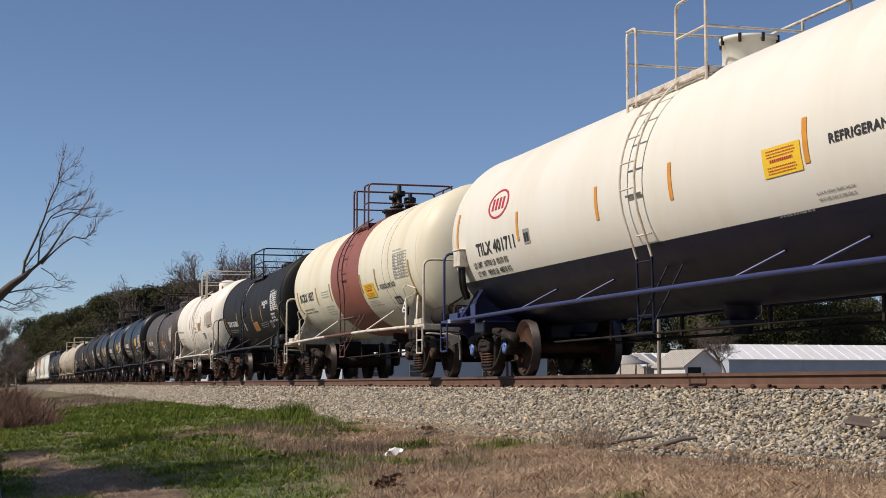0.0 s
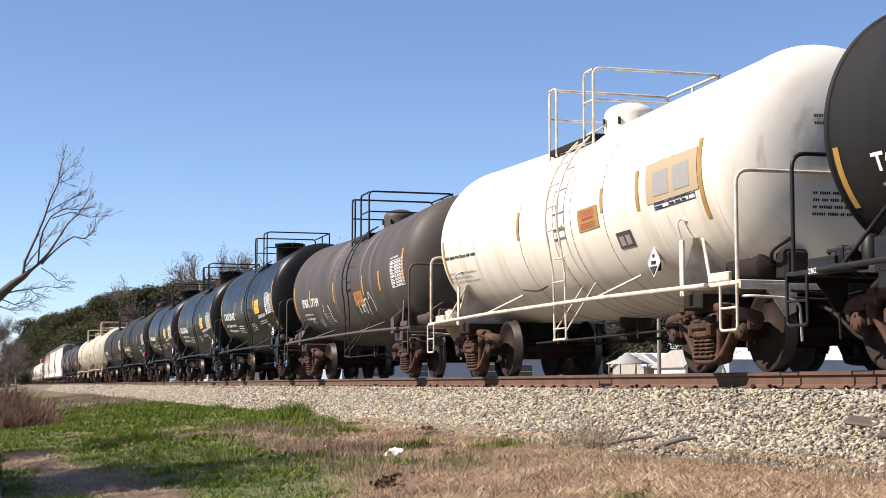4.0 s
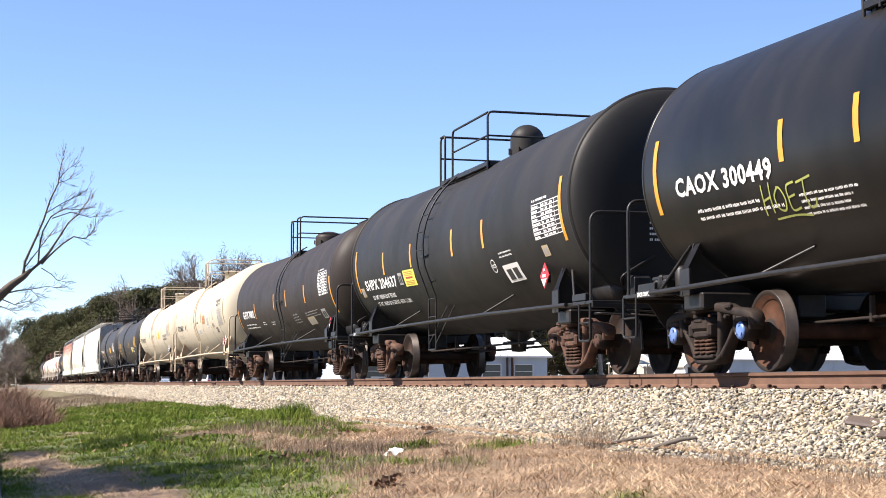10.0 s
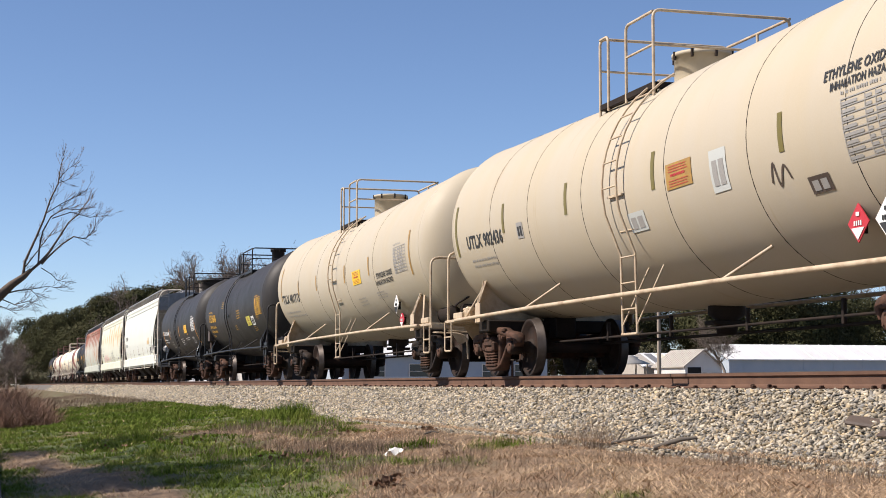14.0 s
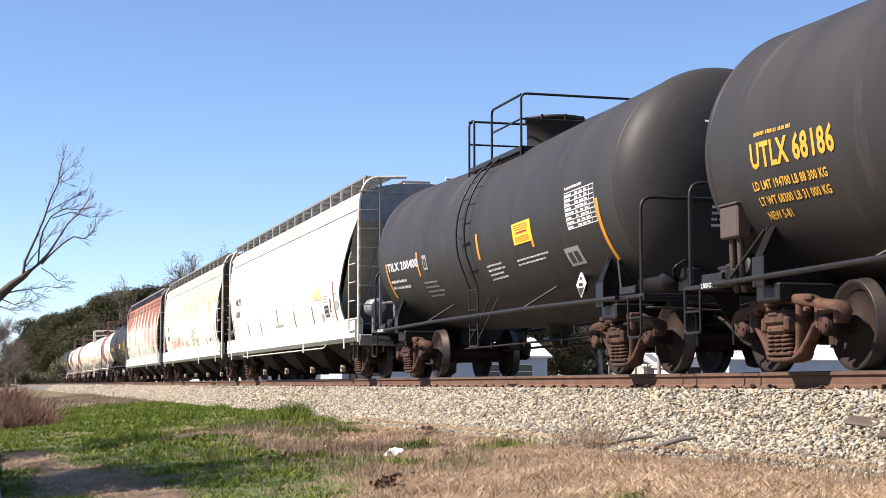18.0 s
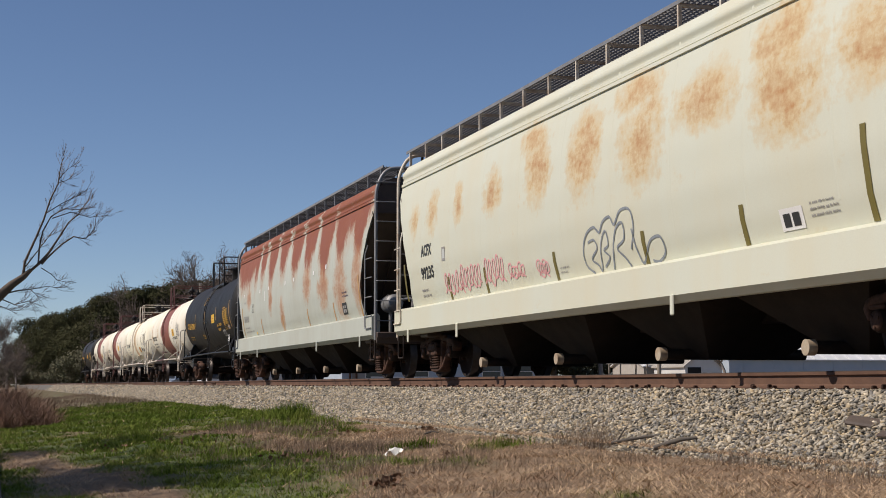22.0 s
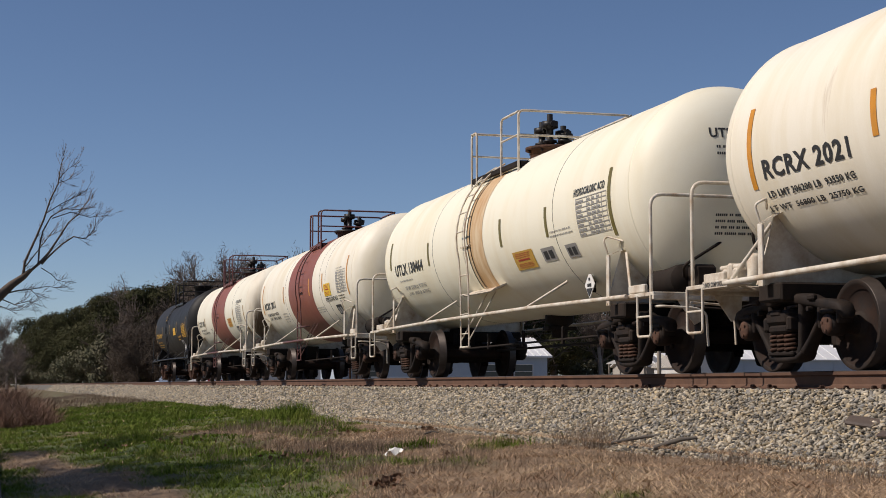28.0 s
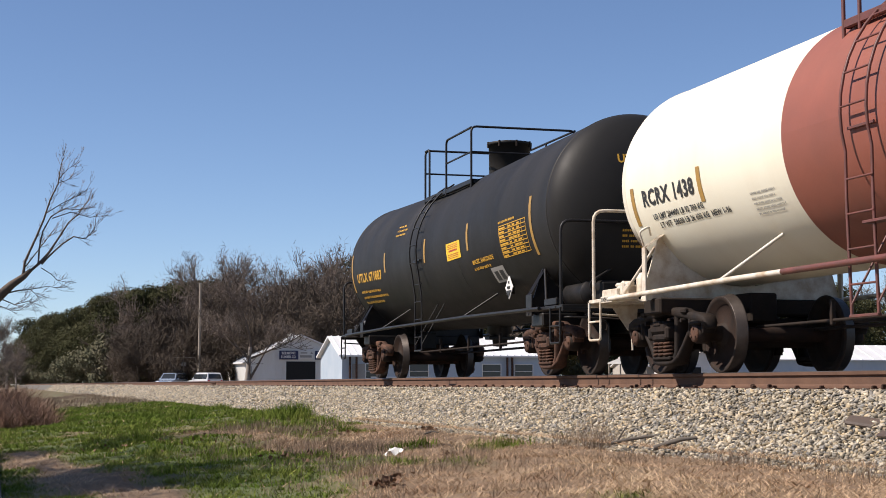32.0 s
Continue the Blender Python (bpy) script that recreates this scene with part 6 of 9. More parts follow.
write("A", "LT WT   98300 LB  44550 KG", -6.7, -0.735, 0.09, 1.7, M_INKBLACK)
small_print("A", 4.41, -0.75, 0.70, 0.13, 2, M_INKGREY)
small_print("A", 3.53, -0.84, 0.96, 0.07, 1, M_INKGREY)
sticker("A", -4.07, -0.39, 0.27, 0.22, M_INKGREY)
write("B", "RCRX 1837", -5.65, -0.40, 0.20, 1.75, M_INKBLACK)
tape("B", -5.99, -0.56, 0.45, M_AMBER)
tape("B", -3.56, -0.55, 0.43, M_AMBER)
tape("B", -1.92, -0.54, 0.42, M_AMBER)
tape("B", 1.33, -0.54, 0.42, M_AMBER)
tape("B", 2.7, -0.54, 0.45, M_AMBER)
tape("B", 5.49, -1.0, 0.90, M_AMBER)
emergency("B", 1.52, -0.67, 0.91, 0.31, M_SIGNYEL)
write("B", "HYDROCHLORIC ACID", 2.91, -0.54, 0.10, 1.26, M_INKBLACK)
panel("B", 4.28, -0.41, 1.10, 0.46, M_INKGREY)
sticker("B", 3.66, -0.95, 0.51, 0.19, M_INKBLACK)
hazard("B", 4.17, -1.09, M_INKWHITE)
small_print("B", -5.55, -0.76, 1.74, 0.17, 2, M_INKBLACK)
small_print("B", 1.49, -0.92, 1.14, 0.17, 3, M_INKGREY)
small_print("B", -2.95, -0.44, 0.90, 0.18, 3, M_INKGREY)
small_print("B", -2.9, -0.92, 1.09, 0.29, 4, M_INKGREY)
write("C", "TGAX 131382", -4.92, -0.50, 0.17, 2.10, M_INKWHITE)
tape("C", -2.73, -0.49, 0.44, M_AMBER)
tape("C", 0.35, -0.41, 0.42, M_AMBER)
tape("C", 2.08, -0.48, 0.46, M_AMBER)
tape("C", 4.96, -1.06, 0.89, M_AMBER)
tape("C", -6.23, -0.83, 0.63, M_AMBER)
emergency("C", 0.35, -0.75, 0.81, 0.28, M_AMBER)
write("C", "PHOSPHORIC", 2.42, -0.05, 0.11, 1.02, M_INKWHITE)
write("C", "ACID", 2.66, -0.15, 0.10, 0.33, M_INKWHITE)
panel("C", 3.82, -0.3, 1.07, 0.45, M_INKWHITE)
sticker("C", 3.14, -0.79, 0.42, 0.23, M_INKGREY)
hazard("C", 2.83, -1.22, M_INKWHITE)
small_print("C", 1.65, -0.73, 1.22, 0.17, 3, M_INKGREY)
small_print("C", -4.88, -0.75, 2.08, 0.14, 2, M_INKGREY)
small_print("C", -2.35, -0.66, 0.70, 0.16, 2, M_INKGREY)
write("C", "RUBBER LINING", 3.71, -0.43, 0.055, .62, M_INKWHITE)
write("C", "BLAIR LS-582", 3.71, -0.53, 0.055, .56, M_INKWHITE)
write("C", "APPLIED 12-88 FR/VC", 3.71, -0.63, 0.055, .8, M_INKWHITE)
panel("D", 3.82, -0.34, 1.15, 0.43, M_SIGNBLUE)
emergency("D", 1.29, -0.32, 0.73, 0.22, M_AMBER)
hazard("D", 3.41, -0.97, M_INKWHITE)
tape("D", -6.15, -0.71, 0.74, M_AMBER)
tape("D", -1.26, -0.2, 0.43, M_AMBER)
tape("D", 2.16, -0.15, 0.32, M_AMBER)
tape("D", 3.35, -0.28, 0.50, M_AMBER)
tape("D", 5.16, -0.61, 0.93, M_AMBER)
small_print("D", -5.27, -0.37, 1.74, 0.15, 1, M_INKBLACK)
small_print("D", -5.44, -0.76, 1.90, 0.24, 3, M_INKGREY)
sticker("D", 2.47, -0.69, 0.49, 0.22, M_BROWNPIPE)
sticker("D", 3.63, -0.25, 1.46, 0.49, M_SIGNTAN)
write("E", "IPBX 17199", -4.73, -0.39, 0.20, 2.07, M_INKWHITE)
tape("E", -6.05, -0.67, 0.85, M_YELLOW)
tape("E", -3.66, -0.4, 0.42, M_YELLOW)
tape("E", -0.83, -0.36, 0.46, M_YELLOW)
tape("E", 2.18, -0.38, 0.43, M_YELLOW)
emergency("E", 1.25, -0.57, 0.78, 0.31, M_AMBER)
small_print("E", -4.77, -0.79, 1.22, 0.24, 2, M_INKWHITE)
small_print("E", -2.4, -0.94, 0.76, 0.35, 5, M_INKGREY)
panel("E", 4.69, -0.43, 1.06, 0.53, M_INKWHITE)
tape("E", 3.69, -0.4, 0.41, M_YELLOW)
tape("E", 5.95, -0.38, 0.67, M_YELLOW)
hazard("E", 1.59, -2.37, M_INKWHITE)
write("F", "CAOX 300472", -4.4, -0.36, 0.22, 2.26, M_INKWHITE)
write("G", "CAOX 300466", -4.62, -0.39, 0.23, 2.44, M_INKWHITE)
write("H", "CAOX 300449", -4.46, -0.36, 0.20, 2.33, M_INKWHITE)
tape("H", -5.31, -0.53, 0.90, M_YELLOW)
tape("H", -1.9, -0.23, 0.43, M_YELLOW)
tape("H", -0.46, -0.21, 0.46, M_YELLOW)
tape("H", 1.73, -0.23, 0.47, M_YELLOW)
tape("H", 4.74, -0.51, 0.92, M_YELLOW)
emergency("H", 1.8, -0.35, 0.76, 0.40, M_SIGNYEL)
write("H", "SODIUM HYDROXIDE SOLUTION", 2.15, -0.51, 0.09, 1.27, M_INKWHITE)
panel("H", 3.53, -0.47, 1.11, 0.52, M_INKWHITE)
small_print("H", -4.04, -0.72, 2.06, 0.18, 2, M_INKWHITE)
small_print("H", -1.74, -0.85, 1.15, 0.28, 4, M_INKWHITE)
small_print("H", 0.82, -0.85, 0.81, 0.26, 4, M_INKWHITE)
small_print("H", 2.12, -0.73, 1.40, 0.13, 2, M_INKWHITE)
hazard("H", 3.37, -1.08, M_INKWHITE)
sticker("H", 3.18, -1.02, 0.34, 0.27, M_INKGREY)
small_print("H", 4.25, -1.06, 0.38, 0.25, 5, M_INKWHITE)
tape("F", -5.31, -0.53, 0.90, M_YELLOW)
tape("G", -5.31, -0.53, 0.90, M_YELLOW)
tape("F", -1.9, -0.23, 0.43, M_YELLOW)
tape("G", -1.9, -0.23, 0.43, M_YELLOW)
tape("F", -0.46, -0.21, 0.46, M_YELLOW)
tape("G", -0.46, -0.21, 0.46, M_YELLOW)
tape("F", 1.73, -0.23, 0.47, M_YELLOW)
tape("G", 1.73, -0.23, 0.47, M_YELLOW)
tape("F", 4.97, -0.51, 0.92, M_YELLOW)
tape("G", 4.74, -0.51, 0.92, M_YELLOW)
emergency("F", 1.95, -0.35, 0.76, 0.40, M_SIGNYEL)
emergency("G", 1.8, -0.35, 0.76, 0.40, M_SIGNYEL)
write("F", "SODIUM HYDROXIDE SOLUTION", 2.32, -0.51, 0.09, 1.27, M_INKWHITE)
write("G", "SODIUM HYDROXIDE SOLUTION", 2.15, -0.51, 0.09, 1.27, M_INKWHITE)
panel("F", 3.75, -0.47, 1.11, 0.52, M_INKWHITE)
panel("G", 3.53, -0.47, 1.11, 0.52, M_INKWHITE)
write("F", "LD LMT 202100 LB 91700 KG", -4.34, -0.6, 0.08, 2.1, M_INKWHITE)
write("F", "LT WT 60900 LB 27600 KG", -4.1, -0.78, 0.08, 1.9, M_INKWHITE)
write("G", "LD LMT 202100 LB 91700 KG", -4.34, -0.6, 0.08, 2.1, M_INKWHITE)
write("G", "LT WT 60900 LB 27600 KG", -4.1, -0.78, 0.08, 1.9, M_INKWHITE)
small_print("F", -1.74, -0.85, 1.15, 0.28, 4, M_INKWHITE)
small_print("G", -1.74, -0.85, 1.15, 0.28, 4, M_INKWHITE)
small_print("F", 0.82, -0.85, 0.81, 0.26, 4, M_INKWHITE)
small_print("G", 0.82, -0.85, 0.81, 0.26, 4, M_INKWHITE)
small_print("F", 2.3, -0.73, 1.40, 0.13, 2, M_INKWHITE)
small_print("G", 2.12, -0.73, 1.40, 0.13, 2, M_INKWHITE)
hazard("F", 3.85, -1.08, M_INKWHITE)
hazard("G", 3.68, -1.08, M_INKWHITE)
sticker("F", 3.42, -1.02, 0.34, 0.27, M_INKGREY)
sticker("G", 3.18, -1.02, 0.34, 0.27, M_INKGREY)
small_print("F", 4.7, -1.06, 0.38, 0.25, 5, M_INKWHITE)
small_print("G", 4.25, -1.06, 0.38, 0.25, 5, M_INKWHITE)
write("I", "SHPX 204637", -5.83, -0.60, 0.20, 2.63, M_INKWHITE)
sticker("I", -2.99, -0.6, 0.27, 0.24, M_INKGREY)
emergency("I", -2.59, -0.65, 0.83, 0.32, M_SIGNLIME)
tape("I", -7.09, -0.64, 0.91, M_YELLOW)
tape("I", -4.01, -0.34, 0.45, M_YELLOW)
tape("I", -1.88, -0.3, 0.44, M_YELLOW)
tape("I", 0.88, -0.29, 0.46, M_YELLOW)
tape("I", 2.63, -0.33, 0.46, M_YELLOW)
tape("I", 6.25, -0.6, 0.91, M_YELLOW)
panel("I", 5.06, -0.47, 1.14, 0.46, M_INKWHITE)
sticker("I", 3.24, -1.0, 0.73, 0.31, M_INKWHITE)
hazard("I", 5.06, -1.02, M_INKRED)
sticker("I", 5.2, -0.74, 0.25, 0.17, M_SIGNTAN)
write("I", "LD LMT 193500 LB 87 750 KG", -5.58, -0.82, 0.085, 1.9, M_INKWHITE)
write("I", "LT WT  69500 LB 31 550 KG  NEW 11-2001", -5.45, -0.98, 0.085, 2.7, M_INKWHITE)
ring = [(2.88 + r * math.cos(math.pi * k / 12), -.66 + r * math.sin(math.pi * k / 12)) for k in range(24) for r in (.098, .115)]
part("round_mark", Geo().add([CARS["I"][1].at(a, b, .006) for a, b in ring], [(2 * k, 2 * k + 1, (2 * k + 3) % 48, (2 * k + 2) % 48) for k in range(24)]), M_INKWHITE, CARS["I"][0], "white ring round three letters")
write("I", "OCF", 2.79, -0.69, 0.06, 0.16, M_INKWHITE)
small_print("I", 3.27, -0.59, 0.61, 0.09, 2, M_INKWHITE)
sticker("I", -6.32, -0.74, 0.28, 0.20, M_SIGNTAN)
write("J", "GATX 70802", -6.35, -0.46, 0.21, 2.09, M_INKWHITE)
tape("J", -7.64, -0.8, 0.63, M_YELLOW)
tape("J", -4.02, -0.5, 0.45, M_YELLOW)
tape("J", -0.64, -0.34, 0.46, M_YELLOW)
tape("J", 1.21, -0.34, 0.45, M_YELLOW)
tape("J", 3.83, -0.41, 0.46, M_YELLOW)
tape("J", 7.0, -0.89, 0.91, M_YELLOW)
panel("J", 5.64, -0.36, 1.08, 0.54, M_INKWHITE)
sticker("J", 3.34, -1.02, 0.82, 0.23, M_SIGNTAN)
hazard("J", 5.78, -1.14, M_INKRED)
small_print("J", -6.28, -0.85, 2.41, 0.21, 2, M_INKWHITE)
small_print("J", -3.16, -0.76, 0.65, 0.14, 2, M_INKWHITE)
small_print("J", -1.71, -0.78, 0.66, 0.13, 2, M_INKWHITE)
small_print("J", 1.75, -0.9, 0.88, 0.31, 4, M_INKGREY)
small_print("J", 3.37, -0.84, 1.71, 0.20, 3, M_INKGREY)
sticker("J", 5.29, -0.94, 0.48, 0.26, M_INKGREY)
write("K", "UTLX 902436", -6.52, -0.39, 0.20, 1.87, M_INKBLACK)
tape("K", -7.63, -0.49, 0.86, M_OLIVE)
tape("K", -4.55, -0.26, 0.45, M_OLIVE)
tape("K", -1.8, -0.22, 0.44, M_OLIVE)
tape("K", 1.17, -0.22, 0.46, M_OLIVE)
emergency("K", 1.56, -0.29, 0.69, 0.27, M_AMBER)
sticker("K", -3.93, -0.4, 0.27, 0.24, M_INKGREY)
small_print("K", -6.48, -0.76, 1.47, 0.19, 2, M_INKGREY)
panel("K", 5.51, -0.57, 1.15, 0.59, M_INKGREY)
write("K", "ETHYLENE OXIDE", 5.17, 0.26, 0.10, 1.15, M_INKBLACK)
write("K", "INHALATION HAZARD", 5.31, 0.14, 0.08, 1.10, M_INKBLACK)
hazard("K", 5.28, -1.16, M_INKRED)
hazard("K", 5.77, -1.16, M_INKWHITE)
tape("K", 4.33, -0.27, 0.40, M_OLIVE)
tape("K", 7.0, -0.55, 0.86, M_OLIVE)
sticker("K", 2.71, -0.48, 0.40, 0.47, M_INKPALE)
sticker("K", 0.27, -0.66, 0.50, 0.25, M_INKPALE)
sticker("K", 4.67, -0.77, 0.40, 0.18, M_BROWNPIPE)
write("L", "TILX 401713", -7.01, -0.45, 0.21, 2.33, M_INKBLACK)
emergency("L", 1.64, -0.38, 0.77, 0.25, M_SIGNYEL)
write("L", "ETHYLENE OXIDE", 3.79, -0.40, 0.10, 1.29, M_INKBLACK)
write("L", "INHALATION HAZARD", 3.62, -0.54, 0.09, 1.42, M_INKBLACK)
panel("L", 5.32, -0.43, 0.95, 0.45, M_INKGREY)
tape("L", -7.53, -0.38, 0.90, M_AMBER)
tape("L", -4.66, -0.29, 0.36, M_AMBER)
tape("L", -2.34, -0.27, 0.37, M_AMBER)
tape("L", 0.85, -0.26, 0.40, M_AMBER)
tape("L", 3.19, -0.28, 0.39, M_AMBER)
tape("L", 6.55, -0.55, 0.86, M_AMBER)
hazard("L", 4.75, -1.04, M_INKWHITE)
hazard("L", 4.09, -1.42, M_INKRED)
small_print("L", -7.03, -0.9, 2.69, 0.22, 2, M_INKGREY)
small_print("L", 1.69, -0.91, 0.82, 0.23, 3, M_INKGREY)
small_print("L", 3.37, -0.85, 0.81, 0.18, 3, M_INKGREY)
write("M", "UTLX 68186", -5.44, -0.30, 0.25, 1.69, M_INKYELLOW)
small_print("M", -5.33, -0.02, 0.97, 0.10, 1, M_INKYELLOW)
panel("M", 4.76, -0.45, 1.08, 0.50, M_INKYELLOW)
emergency("M", 2.85, -0.68, 0.71, 0.29, M_SIGNLIME)
sticker("M", 3.75, -0.71, 0.50, 0.29, M_INKWHITE)
small_print("M", 1.14, -0.38, 0.76, 0.31, 4, M_INKYELLOW)
hazard("M", 4.98, -1.19, M_INKWHITE)
small_print("M", -2.23, 0.1, 0.54, 0.25, 4, M_INKYELLOW)
write("M", "LD LMT 194700 LB 88 300 KG", -5.51, -0.53, 0.09, 1.52, M_INKYELLOW)
write("M", "LT WT 68300 LB 31 000 KG", -5.48, -0.7, 0.09, 1.45, M_INKYELLOW)
write("M", "NEW 5-81", -5.44, -0.87, 0.09, .5, M_INKYELLOW)
small_print("M", 0.44, -0.71, 0.39, 0.12, 3, M_INKYELLOW)
small_print("M", 3.7, -0.93, 0.49, 0.15, 3, M_INKYELLOW)
small_print("M", 4.7, -0.61, 0.44, 0.16, 3, M_INKYELLOW)
write("N", "TILX 200400", -5.86, -0.36, 0.15, 2.29, M_INKWHITE)
tape("N", -7.02, -0.92, 0.72, M_YELLOW)
tape("N", -3.59, -0.55, 0.45, M_YELLOW)
tape("N", 0.19, -0.46, 0.42, M_YELLOW)
tape("N", 2.78, -0.52, 0.42, M_YELLOW)
tape("N", 5.45, -1.03, 0.88, M_YELLOW)
emergency("N", 1.99, -0.42, 0.83, 0.32, M_SIGNYEL)
panel("N", 4.29, -0.45, 1.09, 0.48, M_INKWHITE)
sticker("N", 3.86, -0.96, 0.55, 0.28, M_INKGREY)
hazard("N", 3.95, -1.26, M_INKWHITE)
small_print("N", -5.85, -0.86, 1.70, 0.33, 2, M_INKWHITE)
small_print("N", -3.54, -1.03, 1.13, 0.37, 4, M_INKGREY)
small_print("N", 0.41, -0.89, 0.91, 0.31, 4, M_INKWHITE)
small_print("N", 1.87, -0.77, 1.70, 0.14, 2, M_INKWHITE)
sticker("N", -3.24, -0.45, 0.28, 0.27, M_INKGREY)
write("R", "UTLX 672001", -5.38, -0.33, 0.21, 2.14, M_INKYELLOW)
write("R", "MALEIC ANHYDRIDE", 2.87, -0.45, 0.09, 1.07, M_INKYELLOW)
write("R", "CORROSIVE", 2.85, -0.61, 0.09, 0.67, M_INKYELLOW)
panel("R", 4.45, -0.47, 1.12, 0.50, M_INKYELLOW)
emergency("R", 1.62, -0.26, 0.75, 0.28, M_SIGNYEL)
tape("R", -6.38, -0.53, 0.73, M_AMBER)
tape("R", -3.04, -0.24, 0.47, M_AMBER)
tape("R", -0.32, -0.18, 0.47, M_AMBER)
tape("R", 2.73, -0.2, 0.46, M_AMBER)
tape("R", 5.97, -0.62, 0.89, M_AMBER)
sticker("R", 5.2, -0.66, 0.36, 0.13, M_RUSTTAN)
sticker("R", 3.76, -0.87, 0.53, 0.25, M_INKGREY)
hazard("R", 4.62, -1.02, M_INKWHITE)
small_print("R", -1.16, 0.5, 0.77, 0.36, 4, M_INKYELLOW)
small_print("R", -5.35, -0.83, 1.45, 0.20, 2, M_INKYELLOW)
small_print("R", -1.48, -0.77, 0.79, 0.19, 3, M_INKYELLOW)
small_print("R", 4.48, -0.68, 0.61, 0.19, 3, M_INKYELLOW)
write("S", "RCRX 2021", -5.68, -0.38, 0.19, 1.75, M_INKBLACK)
tape("S", -6.13, -0.47, 0.88, M_YELLOW)
tape("S", -3.45, -0.26, 0.44, M_YELLOW)
tape("S", -1.95, -0.25, 0.44, M_YELLOW)
tape("S", 1.78, -0.27, 0.44, M_YELLOW)
emergency("S", 2.85, -0.36, 0.72, 0.25, M_SIGNYEL)
panel("S", 4.5, -0.43, 1.07, 0.51, M_INKGREY)
write("S", "HYDROCHLORIC ACID", 2.87, -0.52, 0.11, 1.55, M_INKBLACK)
write("S", "LD LMT 206200 LB  93550 KG", -5.7, -0.59, 0.07, 1.73, M_INKBLACK)
write("S", "LT WT  56800 LB  25750 KG", -5.78, -0.74, 0.06, 1.84, M_INKBLACK)
small_print("S", -3.08, -0.74, 1.01, 0.21, 3, M_INKGREY)
small_print("S", -3.24, -1.28, 0.75, 0.37, 4, M_INKGREY)
write("T", "UTLX 130464", -5.8, -0.34, 0.20, 2.04, M_INKBLACK)
tape("T", -6.15, -0.2, 0.55, M_OLIVE)
tape("T", -3.31, -0.3, 0.42, M_OLIVE)
tape("T", 0.96, -0.31, 0.44, M_OLIVE)
tape("T", 3.09, -0.35, 0.44, M_OLIVE)
tape("T", 5.56, -0.55, 0.90, M_OLIVE)
panel("T", 4.34, -0.47, 1.13, 0.52, M_INKGREY)
write("T", "HYDROCHLORIC ACID", 4.25, 0.10, 0.10, 1.15, M_INKBLACK)
emergency("T", 1.37, -0.75, 0.91, 0.26, M_SIGNOCHRE)
sticker("T", 2.64, -0.7, 0.55, 0.21, M_INKGREY)
sticker("T", 3.64, -0.72, 0.44, 0.20, M_INKGREY)
hazard("T", 3.89, -1.2, M_INKWHITE)
small_print("T", -5.6, -0.52, 1.0, 0.09, 1, M_INKGREY)
write("T", "LD LMT 204000 LB  92 550 KG", -5.4, -0.65, 0.07, 1.5, M_INKGREY)
write("T", "LT WT   59000 LB  26 750 KG", -5.35, -0.78, 0.07, 1.5, M_INKGREY)
small_print("T", 3.18, -0.4, 0.93, 0.13, 2, M_INKGREY)
write("U", "RCRX 2011", -5.68, -0.35, 0.18, 1.74, M_INKBLACK)
tape("U", -6.14, -0.48, 0.87, M_YELLOW)
tape("U", -2.57, -0.3, 0.46, M_YELLOW)
tape("U", 1.06, -0.28, 0.44, M_YELLOW)
tape("U", 2.71, -0.26, 0.44, M_YELLOW)
tape("U", 5.49, -0.49, 0.91, M_YELLOW)
emergency("U", 2.87, -0.4, 0.73, 0.30, M_SIGNYEL)
write("U", "HYDROCHLORIC ACID", 2.86, -0.54, 0.10, 1.30, M_INKBLACK)
panel("U", 4.29, -0.39, 1.02, 0.51, M_INKGREY)
sticker("U", 3.66, -0.92, 0.53, 0.26, M_INKBLACK)
write("U", "LD LMT 206000 LB  93450 KG", -5.5, -0.56, 0.08, 1.72, M_INKBLACK)
write("U", "LT WT   57000 LB  25850 KG", -5.36, -0.69, 0.08, 1.7, M_INKBLACK)
small_print("U", -3.2, -0.88, 0.74, 0.33, 4, M_INKGREY)
small_print("U", 1.47, -0.8, 0.95, 0.18, 3, M_INKGREY)
small_print("U", 4.32, -0.63, 0.69, 0.19, 3, M_INKBLACK)
write("V", "RCRX 1438", -5.55, -0.35, 0.19, 1.48, M_INKBLACK)
tape("V", -6.3, -0.58, 0.49, M_AMBER)
tape("V", -3.91, -0.47, 0.41, M_AMBER)
tape("V", 3.28, -0.48, 0.45, M_AMBER)
tape("V", 5.55, -0.93, 0.93, M_AMBER)
emergency("V", 1.89, -0.6, 0.81, 0.29, M_SIGNOCHRE)
panel("V", 3.96, -0.5, 1.08, 0.51, M_INKGREY)
write("V", "HYDROCHLORIC ACID", 3.98, 0.12, 0.10, 1.21, M_INKBLACK)
sticker("V", 3.34, -0.88, 0.54, 0.25, M_INKBLACK)
hazard("V", 4.47, -1.13, M_INKWHITE)
write("V", "LD LMT 204400 LB 92 700 KG", -5.36, -0.54, 0.07, 1.4, M_INKBLACK)
write("V", "LT WT  58600 LB 26 600 KG  NEW 1-96", -5.25, -0.66, 0.07, 1.9, M_INKBLACK)
small_print("V", -2.8, -0.8, 0.69, 0.22, 5, M_INKGREY)
small_print("V", 3.97, -0.74, 0.86, 0.22, 3, M_INKGREY)
write("W", "UTLX 671887", -5.82, -0.35, 0.18, 2.20, M_INKYELLOW)
panel("W", 4.21, -0.56, 1.30, 0.50, M_INKYELLOW)
emergency("W", 1.24, -0.32, 0.83, 0.30, M_SIGNYEL)
tape("W", -6.73, -0.56, 0.84, M_AMBER)
tape("W", -3.29, -0.24, 0.40, M_AMBER)
tape("W", -0.23, -0.21, 0.44, M_AMBER)
